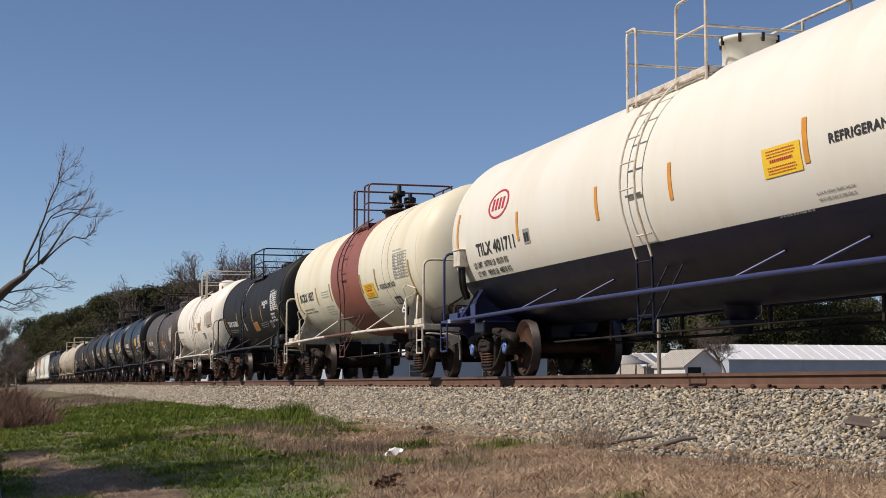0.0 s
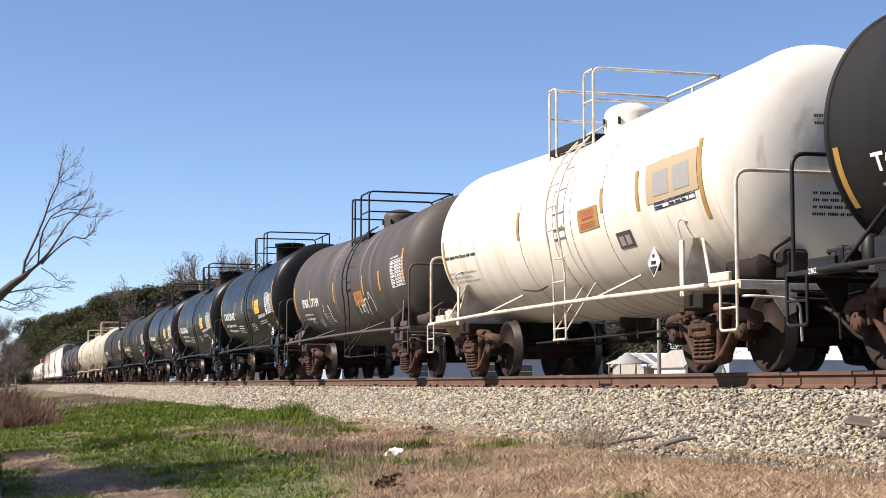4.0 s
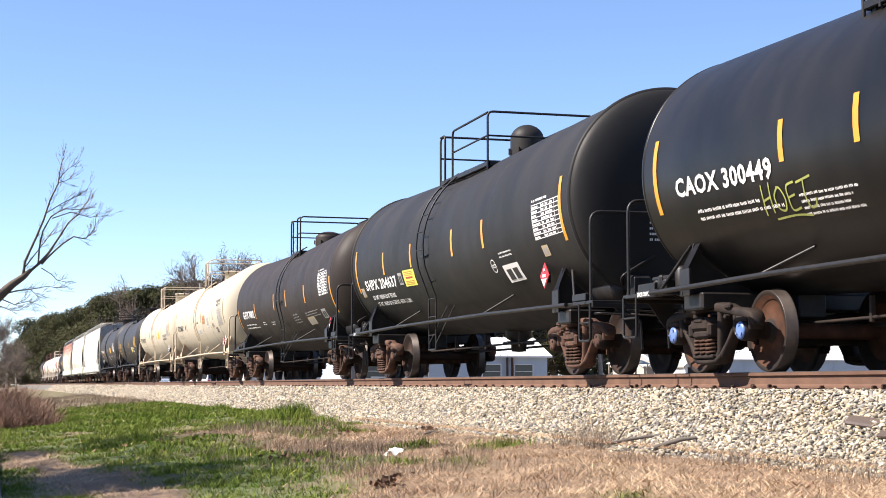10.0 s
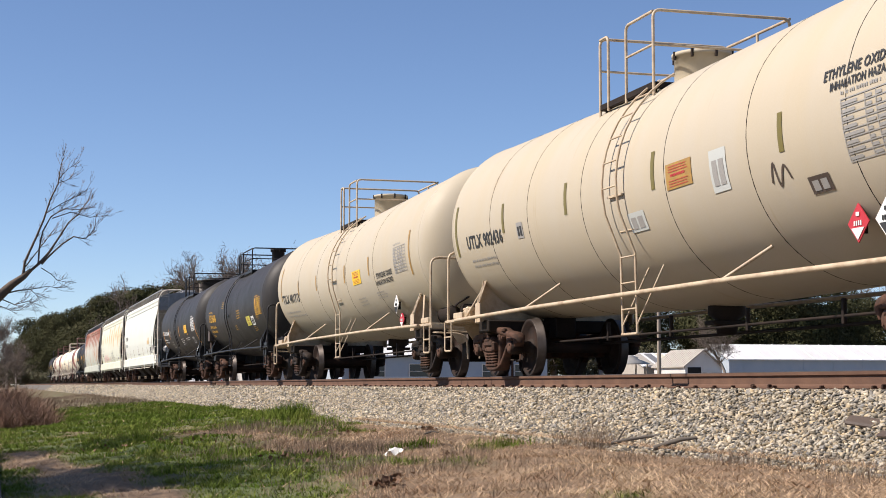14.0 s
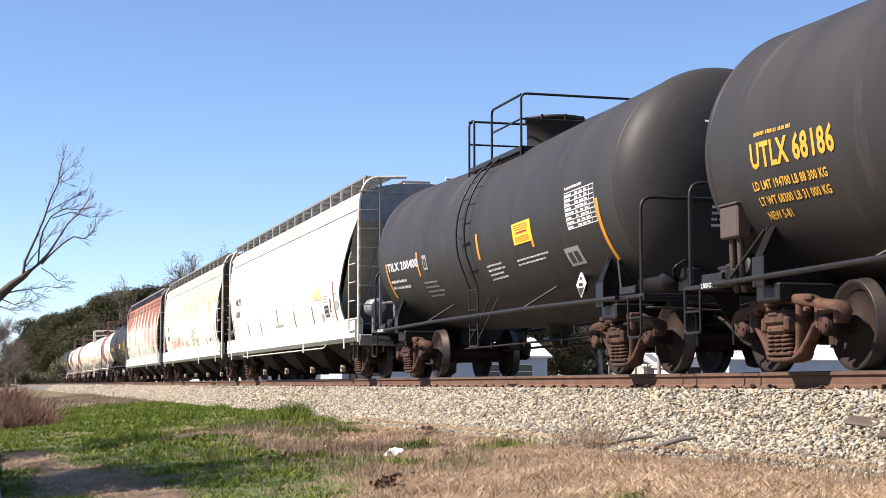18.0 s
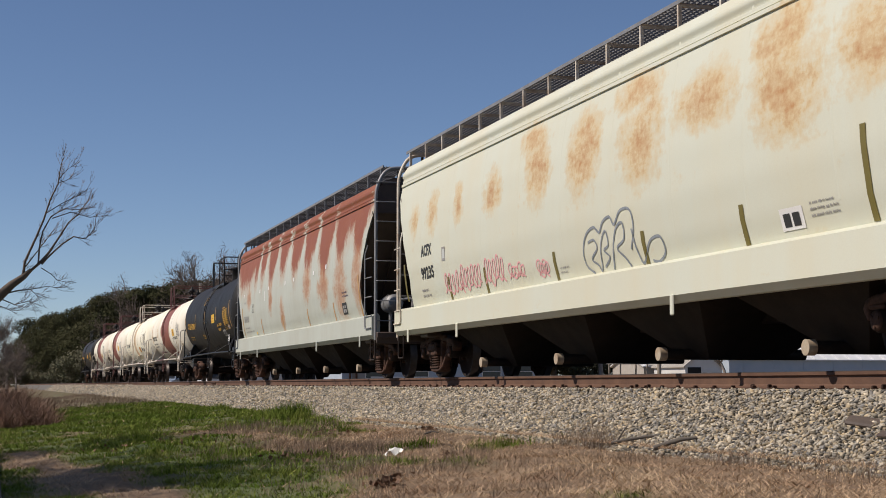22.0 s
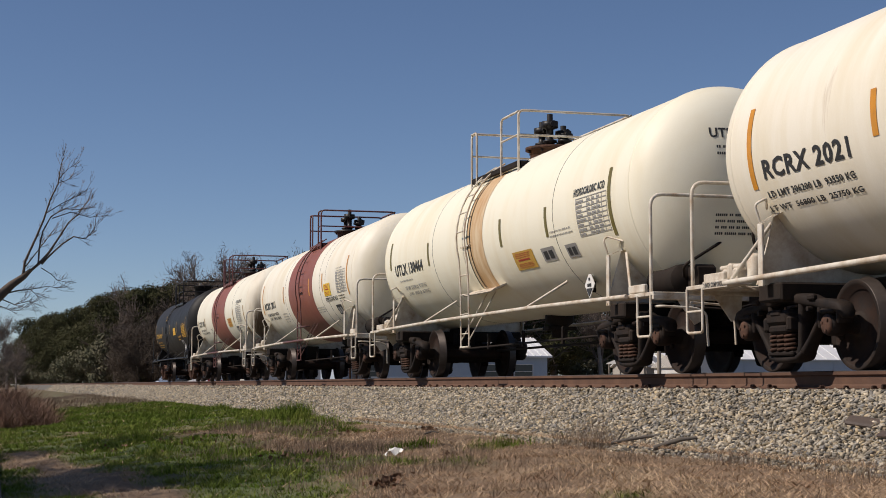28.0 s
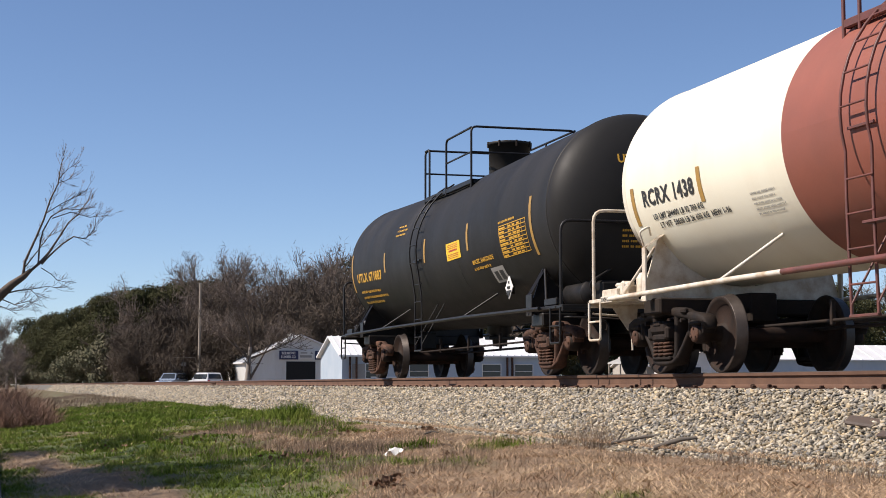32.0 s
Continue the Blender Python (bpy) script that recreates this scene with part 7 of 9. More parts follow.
tape("W", 2.49, -0.25, 0.46, M_AMBER)
tape("W", 5.73, -0.66, 0.90, M_AMBER)
write("W", "MALEIC ANHYDRIDE", 2.59, -0.51, 0.07, 1.13, M_INKYELLOW)
small_print("W", 2.58, -0.67, 0.96, 0.11, 1, M_INKYELLOW)
sticker("W", 3.36, -0.93, 0.63, 0.28, M_INKGREY)
hazard("W", 3.99, -1.05, M_INKWHITE)
small_print("W", -2.59, 0.4, 0.85, 0.28, 3, M_INKYELLOW)
small_print("W", -5.75, -0.91, 2.13, 0.38, 3, M_INKYELLOW)

# oval emblem of the long white car
def emblem(key, x, up, rx, rz):
    car, sh, h = CARS[key]
    x += SLIDE.get(key, 0)
    g = Geo()
    n = 32
    for r0, r1 in ((.86, 1.0),):
        v = [sh.at(x + rx * r * math.cos(2 * math.pi * k / n), up + rz * r * math.sin(2 * math.pi * k / n), .006) for r in (r0, r1) for k in range(n)]
        g.add(v, [(k, n + k, n + (k + 1) % n, (k + 1) % n) for k in range(n)])
    for k in range(4):
        wrap(sh, x - rx * .62 + k * rx * .33, up - rz * .4, rx * .2, rz * .8, .006, 1, g)
    part("emblem", g, M_INKRED, car, "red oval emblem")


emblem("A", -5.3, .36, .5, .24)


# sprayed lines on tanks and hoppers
def scrawl(key, pts, mat, r=.02, name="spray_scrawl", label="sprayed scrawl"):
    car, sh, h = CARS[key]
    g = Geo()
    pts = [(x + SLIDE.get(key, 0), z) for x, z in pts]
    n = len(pts)
    dense = []
    for i in range(n - 1):
        p0, p1, p2, p3 = pts[max(0, i - 1)], pts[i], pts[i + 1], pts[min(n - 1, i + 2)]
        for k in range(6):
            u = k / 6
            dense.append(tuple(.5 * (2 * b + (c - a) * u + (2 * a - 5 * b + 4 * c - d) * u * u + (3 * b - a - 3 * c + d) * u ** 3) for a, b, c, d in zip(p0, p1, p2, p3)))
    dense.append(pts[-1])
    v = []
    for i, (x, up) in enumerate(dense):
        a, b = dense[max(0, i - 1)], dense[min(len(dense) - 1, i + 1)]
        dx, du = b[0] - a[0], b[1] - a[1]
        L = math.hypot(dx, du) or 1
        v += [sh.at(x - du / L * r, up + dx / L * r, .007), sh.at(x + du / L * r, up - dx / L * r, .007)]
    g.add(v, [(2 * i, 2 * i + 1, 2 * i + 3, 2 * i + 2) for i in range(len(dense) - 1)])
    part(name, g, mat, car, label)


for stroke in ([(-2.62, -.28), (-2.66, -.5), (-2.72, -.74)], [(-2.38, -.26), (-2.44, -.5), (-2.48, -.72)], [(-2.68, -.52), (-2.42, -.47)], [(-2.18, -.36), (-2.32, -.48), (-2.3, -.66), (-2.14, -.7), (-2.04, -.54), (-2.1, -.38), (-2.2, -.35)],
               [(-1.68, -.32), (-1.9, -.36), (-1.94, -.52), (-1.94, -.72), (-1.7, -.7)], [(-1.94, -.53), (-1.74, -.5)], [(-1.62, -.34), (-1.2, -.28)], [(-1.42, -.32), (-1.48, -.55), (-1.44, -.72), (-1.3, -.7), (-1.22, -.6)], [(-2.5, -.82), (-1.9, -.8), (-1.5, -.84)]):
    scrawl("H", [(-2.0 + (a + 2.0) * .72, -.78 + (b + .78) * .72) for a, b in stroke], M_DULLLIME, .012)
scrawl("E", [(1.7, -.5), (1.75, -.75), (1.9, -.45), (1.95, -.8), (2.1, -.5), (2.3, -.5), (2.2, -.85)], M_INKWHITE, .015)
scrawl("E", [(2.5, -.5), (2.6, -.35), (2.8, -.6), (2.7, -.8)], M_INKWHITE, .015)
scrawl("E", [(-3.2, -.75), (-3.05, -.95), (-2.95, -.7)], M_INKWHITE, .02)
scrawl("E", [(-1.7, -.4), (-1.6, -.55), (-1.65, -.75), (-1.5, -.85)], M_INKWHITE, .025)
scrawl("K", [(4.0, -.55), (4.1, -.35), (4.15, -.6), (4.3, -.4), (4.4, -.55)], M_BROWNPIPE, .015)

# the hoppers
def flat_patch(key, x0, x1, z0, z1, mat, label="", name="paint_patch"):
    x0, x1 = x0 + SLIDE.get(key, 0), x1 + SLIDE.get(key, 0)
    part(name, wrap(CARS[key][1], x0, z0, x1 - x0, z1 - z0, .006, 1), mat, CARS[key][0], label)


write("O", "WLPX", -7.66, 2.53, .19, 1.0, M_INKBLACK)
write("O", "6558", -7.63, 2.16, .16, .72, M_INKBLACK)
for x, z0, z1 in ((-8.38, 1.63, 2.37), (-5.52, 1.5, 1.93), (-3.28, 1.52, 1.95), (-0.39, 1.69, 2.1), (2.08, 1.52, 1.95), (4.47, 1.52, 1.94), (7.09, 1.5, 2.4)):
    tape("O", x, z0, z1 - z0, M_BROWNTAPE)
flat_patch("O", 4.71, 5.18, 2.06, 2.25, M_BUFF, "buff touch-up paint")
flat_patch("O", 5.2, 5.68, 2.05, 2.38, M_BUFF, "buff touch-up paint")
flat_patch("O", -0.85, 0.32, 1.6, 1.67, M_INKGREY, "grey touch-up paint")
flat_patch("O", 0.21, 0.54, 1.08, 1.35, M_BUFF, "buff patch on the side sill")
flat_patch("O", 5.5, 5.75, 1.53, 1.72, M_INKGREY, "grey touch-up paint")
flat_patch("O", 7.12, 7.54, 1.75, 1.95, M_INKGREY, "pale grey touch-up paint")
sticker("O", 5.96, 1.62, .44, .27, M_INKBLACK)
sticker("O", 6.6, 1.86, .12, .08, M_INKBLACK)
sticker("O", 6.56, 1.72, .14, .08, M_INKBLACK)
for x, z, w, h, k in ((5.92, 1.93, .55, .2, 3), (5.43, 1.86, .3, .12, 2), (7.08, 2.05, .4, .1, 1), (6.58, 1.56, .5, .08, 1), (-8.2, 1.72, .8, .2, 2), (5.96, 1.17, .55, .22, 3), (7.65, 1.2, .6, .16, 2), (2.9, 1.2, .6, .1, 2), (-7.9, 1.22, 1.2, .12, 1), (-6.3, 1.22, 1.0, .14, 2)):
    small_print("O", x, z, w, h, k, M_INKGREY)
flat_patch("O", -1.9, -1.8, 1.18, 1.24, M_INKYELLOW, "", "chalk_mark")
flat_patch("O", 5.3, 5.36, 1.2, 1.3, M_INKYELLOW, "", "chalk_mark")
flat_patch("O", 8.55, 8.7, 1.2, 1.36, M_SIGNBLUE, "blue paint daub", "chalk_mark")

write("P", "ACFX", -7.16, 2.36, .19, .66, M_INKBLACK)
write("P", "99235", -7.23, 1.95, .2, .82, M_INKBLACK)
small_print("P", -7.31, 1.58, .6, .2, 2, M_INKGREY)
for x, z0, z1 in ((-8.38, 1.6, 2.3), (-5.56, 1.5, 1.89), (-3.51, 1.48, 1.9), (-0.3, 1.47, 1.89), (2.81, 1.47, 1.89), (5.42, 1.48, 1.92), (7.91, 1.5, 2.38)):
    tape("P", x, z0, z1 - z0, M_OLIVE)
sticker("P", 6.21, 1.56, .46, .22, M_INKWHITE)
small_print("P", 6.82, 1.62, .56, .18, 3, M_INKGREY)
small_print("P", 5.32, 1.13, .5, .2, 3, M_INKGREY)
small_print("P", -1.0, 1.12, 1.0, .2, 3, M_INKGREY)
small_print("P", -0.15, 1.55, .35, .08, 2, M_INKGREY)
flat_patch("P", 5.82, 5.95, 1.13, 1.27, M_INKYELLOW, "orange paint dot", "chalk_mark")
flat_patch("P", 7.6, 7.95, 1.08, 1.18, M_INKBLACK, "", "label_plate")
flat_patch("P", -5.83, -5.63, 2.18, 2.42, M_INKGREY, "", "label_plate")
flat_patch("P", -5.79, -5.65, 2.22, 2.38, M_INKPALE, "", "label_plate")
rs = random.Random(12)


def jag(x0, x1, z0, z1, n):
    """A looping hand-drawn line of n rounds."""
    out = []
    for i in range(n * 5 + 1):
        u = i / (n * 5)
        a = 2 * math.pi * n * u
        big = rs.uniform(.7, 1.1)
        out.append((x0 + (x1 - x0) * u + .11 * math.sin(a), (z0 + z1) / 2 - (z1 - z0) / 2 * big * math.cos(a) + .03 * math.sin(a * .37)))
    return out


scrawl("P", jag(-5.83, -4.73, 1.6, 1.95, 5), M_INKPINK, .018)
scrawl("P", jag(-4.83, -3.72, 1.62, 2.0, 6), M_INKPINK, .016)
scrawl("P", jag(-3.52, -2.52, 1.62, 2.05, 5), M_INKPINK, .018)
scrawl("P", jag(-2.32, -1.61, 1.65, 1.85, 5), M_INKPINK, .014)
scrawl("P", jag(-1.01, -0.61, 1.6, 1.8, 5), M_INKPINK, .012)
for x in (-5.2, -3.7, -3.2, -1.75):
    scrawl("P", [(x, 1.42), (x + .05, 1.25), (x - .04, 1.1), (x + .12, 1.2), (x + .2, 1.08)], M_INKPINK, .014)
scrawl("P", [(1.08, 1.5), (0.85, 1.62), (0.85, 1.85), (1.02, 2.02), (1.29, 2.08), (1.46, 2.0), (1.62, 2.12), (1.86, 2.16), (1.98, 2.05), (2.22, 2.2), (2.52, 2.18), (2.57, 1.95), (2.42, 1.7)], M_SPRAYGREY, .018)
scrawl("P", [(1.03, 1.9), (1.24, 1.92), (1.32, 1.8), (1.09, 1.68), (1.25, 1.6), (1.35, 1.52), (1.47, 1.85), (1.66, 2.0), (1.71, 1.82), (1.55, 1.76), (1.69, 1.66), (1.47, 1.55)], M_SPRAYGREY, .016)
scrawl("P", [(1.74, 1.5), (1.97, 1.95), (2.23, 2.05), (2.24, 1.85), (1.99, 1.75), (2.17, 1.62), (2.3, 1.5)], M_SPRAYGREY, .018)
scrawl("P", [(2.5, 1.95), (2.61, 1.6), (2.72, 1.52), (3.0, 1.75), (3.31, 1.78), (3.37, 1.6), (3.16, 1.5), (2.97, 1.52)], M_SPRAYGREY, .018)
scrawl("P", [(1.0, 1.35), (1.1, 1.15), (1.4, 1.06), (1.6, 1.2), (1.7, 1.4), (1.9, 1.25), (2.0, 1.1), (2.4, 1.08), (2.3, 1.3), (2.7, 1.34), (2.9, 1.15), (3.1, 1.08), (3.2, 1.4)], M_SPRAYGREY, .014)
scrawl("P", [(-7.3, 1.2), (-7.1, 1.32), (-7.0, 1.15), (-6.8, 1.3), (-6.6, 1.18), (-6.4, 1.3)], M_INKGREY, .012)

for x, z0, z1 in ((-8.05, 1.5, 2.4), (-4.7, 1.5, 1.94), (-1.3, 1.5, 1.92), (2.2, 1.5, 1.92), (5.3, 1.5, 1.92), (8.0, 1.5, 2.38)):
    tape("Q", x, z0, z1 - z0, M_RUSTTAN)
sticker("Q", 6.2, 1.6, .44, .26, M_INKBLACK)
small_print("Q", 6.3, 1.95, .6, .16, 2, M_SIGNBLUE)
small_print("Q", 3.4, 1.15, .7, .2, 2, M_INKGREY)
for x, z in ((-7.75, 2.7), (-4.78, 2.7), (-3.33, 2.7), (-.7, 2.68), (.54, 2.7), (3.14, 2.69), (4.6, 2.74)):
    part("label_plate", wrap(CARS["Q"][1], x + SLIDE["Q"], z, .14, .1, .008, 1), M_INKWHITE, CARS["Q"][0])
flat_patch("Q", -5.0, -4.3, 1.1, 1.4, M_RUSTTAN, "rust patch on the side sill")


# ---- buildings beyond the track ----
def gable_house(name, label, x0, x1, y0, y1, z0, roof, wall_mat, roof_mat, over=.25):
    """A building square to the track; roof: the outline (y, z) of its gable from eave to eave, ridge along x."""
    H = thing(name, label, "building", at=pose((x0 + x1) / 2, (y0 + y1) / 2, z0))
    mx, my = (x0 + x1) / 2, (y0 + y1) / 2
    inner = [(y0 - my, 0), (y1 - my, 0)] + [(y - my, z - z0) for y, z in roof[::-1]]
    part("wall", Geo().prism(inner[::-1], x0 - mx, x1 - mx, 'yz'), wall_mat, H)
    for (ya, za), (yb, zb) in zip(roof, roof[1:]):
        d = Vector((yb - ya, zb - za)).normalized()
        a = (ya - my - (d.x * over if (ya, za) == roof[0] else 0), za - z0 - (d.y * over if (ya, za) == roof[0] else 0))
        b = (yb - my + (d.x * over if (yb, zb) == roof[-1] else 0), zb - z0 + (d.y * over if (yb, zb) == roof[-1] else 0))
        g = Geo().prism([(a[0], a[1] + .03), (b[0], b[1] + .03), (b[0], b[1] + .16), (a[0], a[1] + .16)][::-1], x0 - mx - over, x1 - mx + over, 'yz')
        R = part("roof", g, roof_mat, H)
        k = int((x1 - x0) / .6)
        for i in range(k):
            x = x0 - mx + (x1 - x0) * (i + .5) / k
            part("roof_seam", Geo().prism([(a[0], a[1] + .155), (b[0], b[1] + .155), (b[0], b[1] + .2), (a[0], a[1] + .2)][::-1], x - .02, x + .02, 'yz'), roof_mat, R)
    return H, mx, my


def eave_house(name, label, x0, x1, y0, y1, z0, eave, ridge, wall_mat, roof_mat, seams=1.0):
    """A building whose ridge runs across the track and whose eave looks along it."""
    H = thing(name, label, "building", at=pose((x0 + x1) / 2, (y0 + y1) / 2, z0))
    hx, hy = (x1 - x0) / 2, (y1 - y0) / 2
    e, r = eave - z0, ridge - z0
    part("wall", Geo().prism([(-hx, 0), (hx, 0), (hx, e), (0, r), (-hx, e)], -hy, hy, 'xz'), wall_mat, H)
    for s in (-1, 1):
        p = [(s * (hx + .35), e - .12), (s * (hx + .35), e + .0), (0, r + .14), (0, r + .02)]
        R = part("roof", Geo().prism(p if s > 0 else p[::-1], -hy - .3, hy + .3, 'xz'), roof_mat, H)
        k = int(2 * hy / seams)
        for i in range(k + 1):
            y = -hy + 2 * hy * i / k
            q = [(s * (hx + .34), e - .0), (s * (hx + .34), e + .05), (0, r + .19), (0, r + .14)]
            part("roof_seam", Geo().prism(q if s > 0 else q[::-1], y - .03, y + .03, 'xz'), roof_mat, R)
    return H, hx, hy


def window_on(H, x, y, z, w, h, facing='x', frame_mat=None):
    frame_mat = frame_mat or M_SHEDWALL
    g = Geo()
    t = .07
    if facing == 'x':
        for dy, dz, sy, sz in ((-w / 2, 0, t, h + t), (w / 2, 0, t, h + t), (0, -h / 2, w, t), (0, h / 2, w, t), (0, 0, w, t * .6)):
            g.box((x + .03, y + dy, z + dz), (.08, sy, sz), .006)
        W = part("window", g, frame_mat, H)
        part("pane", Geo().box((x + .012, y, z), (.02, w, h)), M_GLASS, W)
    else:
        for dx, dz, sx, sz in ((-w / 2, 0, t, h + t), (w / 2, 0, t, h + t), (0, -h / 2, w, t), (0, h / 2, w, t), (0, 0, w, t * .6)):
            g.box((x + dx, y - .03, z + dz), (sx, .08, sz), .006)
        W = part("window", g, frame_mat, H)
        part("pane", Geo().box((x, y - .012, z), (w, .02, h)), M_GLASS, W)
    return W


def sign_text(parent, body, x, y0, z, size, width, mat):
    v, f = text_flat(body, size / .69)
    w = max(p[0] for p in v)
    part("lettering", Geo().add([(x, y0 + a * width / w, z + b) for a, b in v], f), mat, parent)


def build_town():
    # timber shed with its gable and dark doorway towards the camera
    S, mx, my = gable_house("timber_shed", "white metal lumber shed with an open dark doorway", -171.5, -158.5, 25.2, 33.3, -.5, [(24.6, 2.25), (30.4, 5.0), (33.5, 3.75)], M_SHEDWALL, M_ROOF)
    fx = 6.5
    # a thin dark panel on the wall paints the shade within the doorway
    part("doorway", Geo().box((fx + .01, 30.4 - my, 1.45), (.06, 3.1, 2.9), .01), M_DOORDARK, S, "flat dark panel painted as the shade inside an open doorway")
    for y in (28.82, 31.98):
        part("door_post", Geo().box((fx + .05, y - my, 1.5), (.12, .12, 3.05), .01), M_SHEDWALL, S)
    for k in range(22):
        y = 25.3 + k * .36
        top = 2.25 + (5.0 - 2.25) * (y - 24.6) / 5.8 if y < 30.4 else 5.0 - 1.25 * (y - 30.4) / 3.1
        low = 0 if not 28.7 < y < 32.1 else 3.0
        if top + .5 - low > .1:
            part("siding_rib", Geo().box((fx + .015, y - my, (top + .4 + low) / 2), (.03, .05, top + .4 - low)), M_SHEDWALL, S)
    for k in range(30):
        part("siding_rib", Geo().box((-6.3 + k * .43, 25.2 - my - .012, 1.3), (.05, .03, 2.5)), M_SHEDWALL, S)
    part("downspout", Geo().rod((fx + .1, 25.3 - my, 0), (fx + .1, 25.3 - my, 2.4), .05, 8), M_GALV, S)
    part("roof_vent", Geo().lathe([(5.2, .22), (5.75, .22), (5.75, .22), (5.78, .34), (5.86, .3), (6.0, .02)], 14, 'z', (1.0, 30.3 - my, 0)), M_ROOF, S)
    for y0, y1, mat in ((28.15, 30.1, M_SIGNBLUE), (30.15, 31.8, M_SHEDWALL), (31.85, 33.3, M_SIGNBLUE)):
        B = part("sign_board", Geo().box((fx + .12, (y0 + y1) / 2 - my, 3.55), (.06, y1 - y0, .9), .01), mat, S, "painted sign board")
        if mat is M_SIGNBLUE:
            sign_text(B, "BELMONT", fx + .158, y0 - my + .25, 3.63, .25, y1 - y0 - .5, M_INKWHITE)
            sign_text(B, "LUMBER CO.", fx + .158, y0 - my + .2, 3.25, .25, y1 - y0 - .4, M_INKWHITE)
        else:
            g = Geo()
            g.box((fx + .155, 30.9 - my, 3.42), (.01, 1.2, .24)).box((fx + .155, 30.7 - my, 3.78), (.01, .7, .14))
            g.add([(fx + .16, 31.35 - my, 3.68), (fx + .16, 31.65 - my, 3.68), (fx + .16, 31.5 - my, 3.92)], [(0, 1, 2)])
            part("marking", g, M_INKGREY, B)

    # long low house with a ribbed white roof
    S, hx, hy = eave_house("workshop", "low blue-grey workshop with a ribbed white metal roof", -123, -115, 25.2, 41.5, -.5, 2.25, 3.65, M_BLUEGREY, M_ROOF, .55)
    for y in (-5.6, -2.2, 3.6, 6.2):
        window_on(S, hx, y, 1.55, 1.5, 1.1)
    for k in range(6):
        part("siding_board", Geo().box((hx + .015, 1.0, .12 + k * .19), (.03, 2 * hy - 2.4, .15), .004), M_SHEDWALL, S)
    part("door", Geo().box((hx + .03, -6.9, 1.05), (.06, .95, 2.1), .01), M_INKGREY, S)
    for y in (-7.6, -7.1, 4.8, 5.2):
        part("porch_post", Geo().box((hx + .25, y, 1.35), (.14, .14, 2.7), .01), M_RUST, S)
    # open shed with patched roof sheets
    S, hx, hy = eave_house("open_shed", "open pole shed under a patched pale metal roof", -168, -159, 68.6, 75.5, -.5, 2.08, 3.45, M_SHINGLE, M_ROOF, .9)
    for k in range(5):
        part("post", Geo().box((hx + .3, -hy + .2 + k * (2 * hy - .4) / 4, 1.15), (.16, .16, 2.3), .01), M_POLE, S)
    for k, m in enumerate((M_SHINGLE, M_GALV, M_HOPCREAM, M_SHINGLE, M_INKPALE)):
        y = -hy + .4 + k * 1.3
        part("roof_patch", Geo().prism([(hx + .34, 2.60), (hx + .34, 2.64), (.4, 4.02), (.4, 3.98)], y, y + .9, 'xz'), m, S)
    # white house
    S, mx, my = gable_house("white_house", "small white clapboard house with a steep gable", -158, -150, 69.6, 73.4, -.5, [(69.3, 1.95), (71.5, 3.62), (73.6, 1.75)], M_SHEDWALL, M_SHINGLE)
    for k in range(9):
        part("siding_board", Geo().box((4.012, .7, .2 + k * .24), (.03, 2.3, .2), .004), M_SHEDWALL, S)
    # no recess here: the porch's shade is a dark panel on the wall
    part("porch", Geo().box((4.02, -1.1, 1.2), (.06, 1.5, 2.3), .01), M_DOORDARK, S, "flat dark panel painted as the porch's deep shade")
    for y in (.1, 1.2):
        window_on(S, 4.0, y, 1.4, .55, 1.0)
    # long white-roofed warehouse
    S, hx, hy = eave_house("warehouse", "long warehouse with a white metal roof and blue-grey wall", -180, -171, 84.8, 135, -.5, 3.07, 4.85, M_BLUEGREY, M_ROOF, 1.6)
    for k in range(12):
        part("wall_rib", Geo().box((hx + .02, -hy + 2 + k * 4, 1.6), (.05, .12, 3.2), .005), M_BLUEGREY, S)
    # picnic table and shelter on the grass
    T = thing("picnic_table", "weathered wooden picnic table under a small peaked shelter", "table", at=pose(-96, 40.3, -.62))
    part("shelter_roof", Geo().lathe([(2.0, 1.55), (2.05, 1.55), (2.35, .75), (2.45, .7), (2.75, .02)], 4, 'z'), M_INKGREY, T)
    for x in (-.95, .95):
        for y in (-.95, .95):
            part("post", Geo().box((x, y, 1.0), (.09, .09, 2.0), .008), M_POLE, T)
    part("tabletop", Geo().box((0, 0, .76), (.8, 1.9, .05), .008), M_POLE, T)
    for x in (-.75, .75):
        part("bench", Geo().box((x, 0, .44), (.28, 1.9, .05), .008), M_POLE, T)
    # poles
    for x, y, h, lean in ((-166.2, 21.0, 11.2, .5), (-105, 46.5, 8.5, 0)):
        P = thing("utility_pole", "bare weathered wooden utility pole", "pole", at=pose(x, y, -.5, 0, lean * 2, 0))
        part("pole", Geo().rod((0, 0, -.4), (0, 0, h), .17, 10, .11), M_POLE, P)
        part("cap", Geo().rod((0, 0, h), (0, 0, h + .05), .12, 10), M_GALV, P)
    P = thing("sign_post", "slim road sign post with a cross arm", "sign", at=pose(-168, 19.6, -.5))
    part("post", Geo().rod((0, 0, -.3), (0, 0, 4.2), .05, 8), M_POLE, P)
    part("arm", Geo().box((0, 0, 3.4), (.1, 2.4, .1), .01), M_POLE, P)
    part("sign_panel", Geo().box((.08, 0, 2.7), (.03, .5, .4), .01), M_INKGREY, P)


build_town()


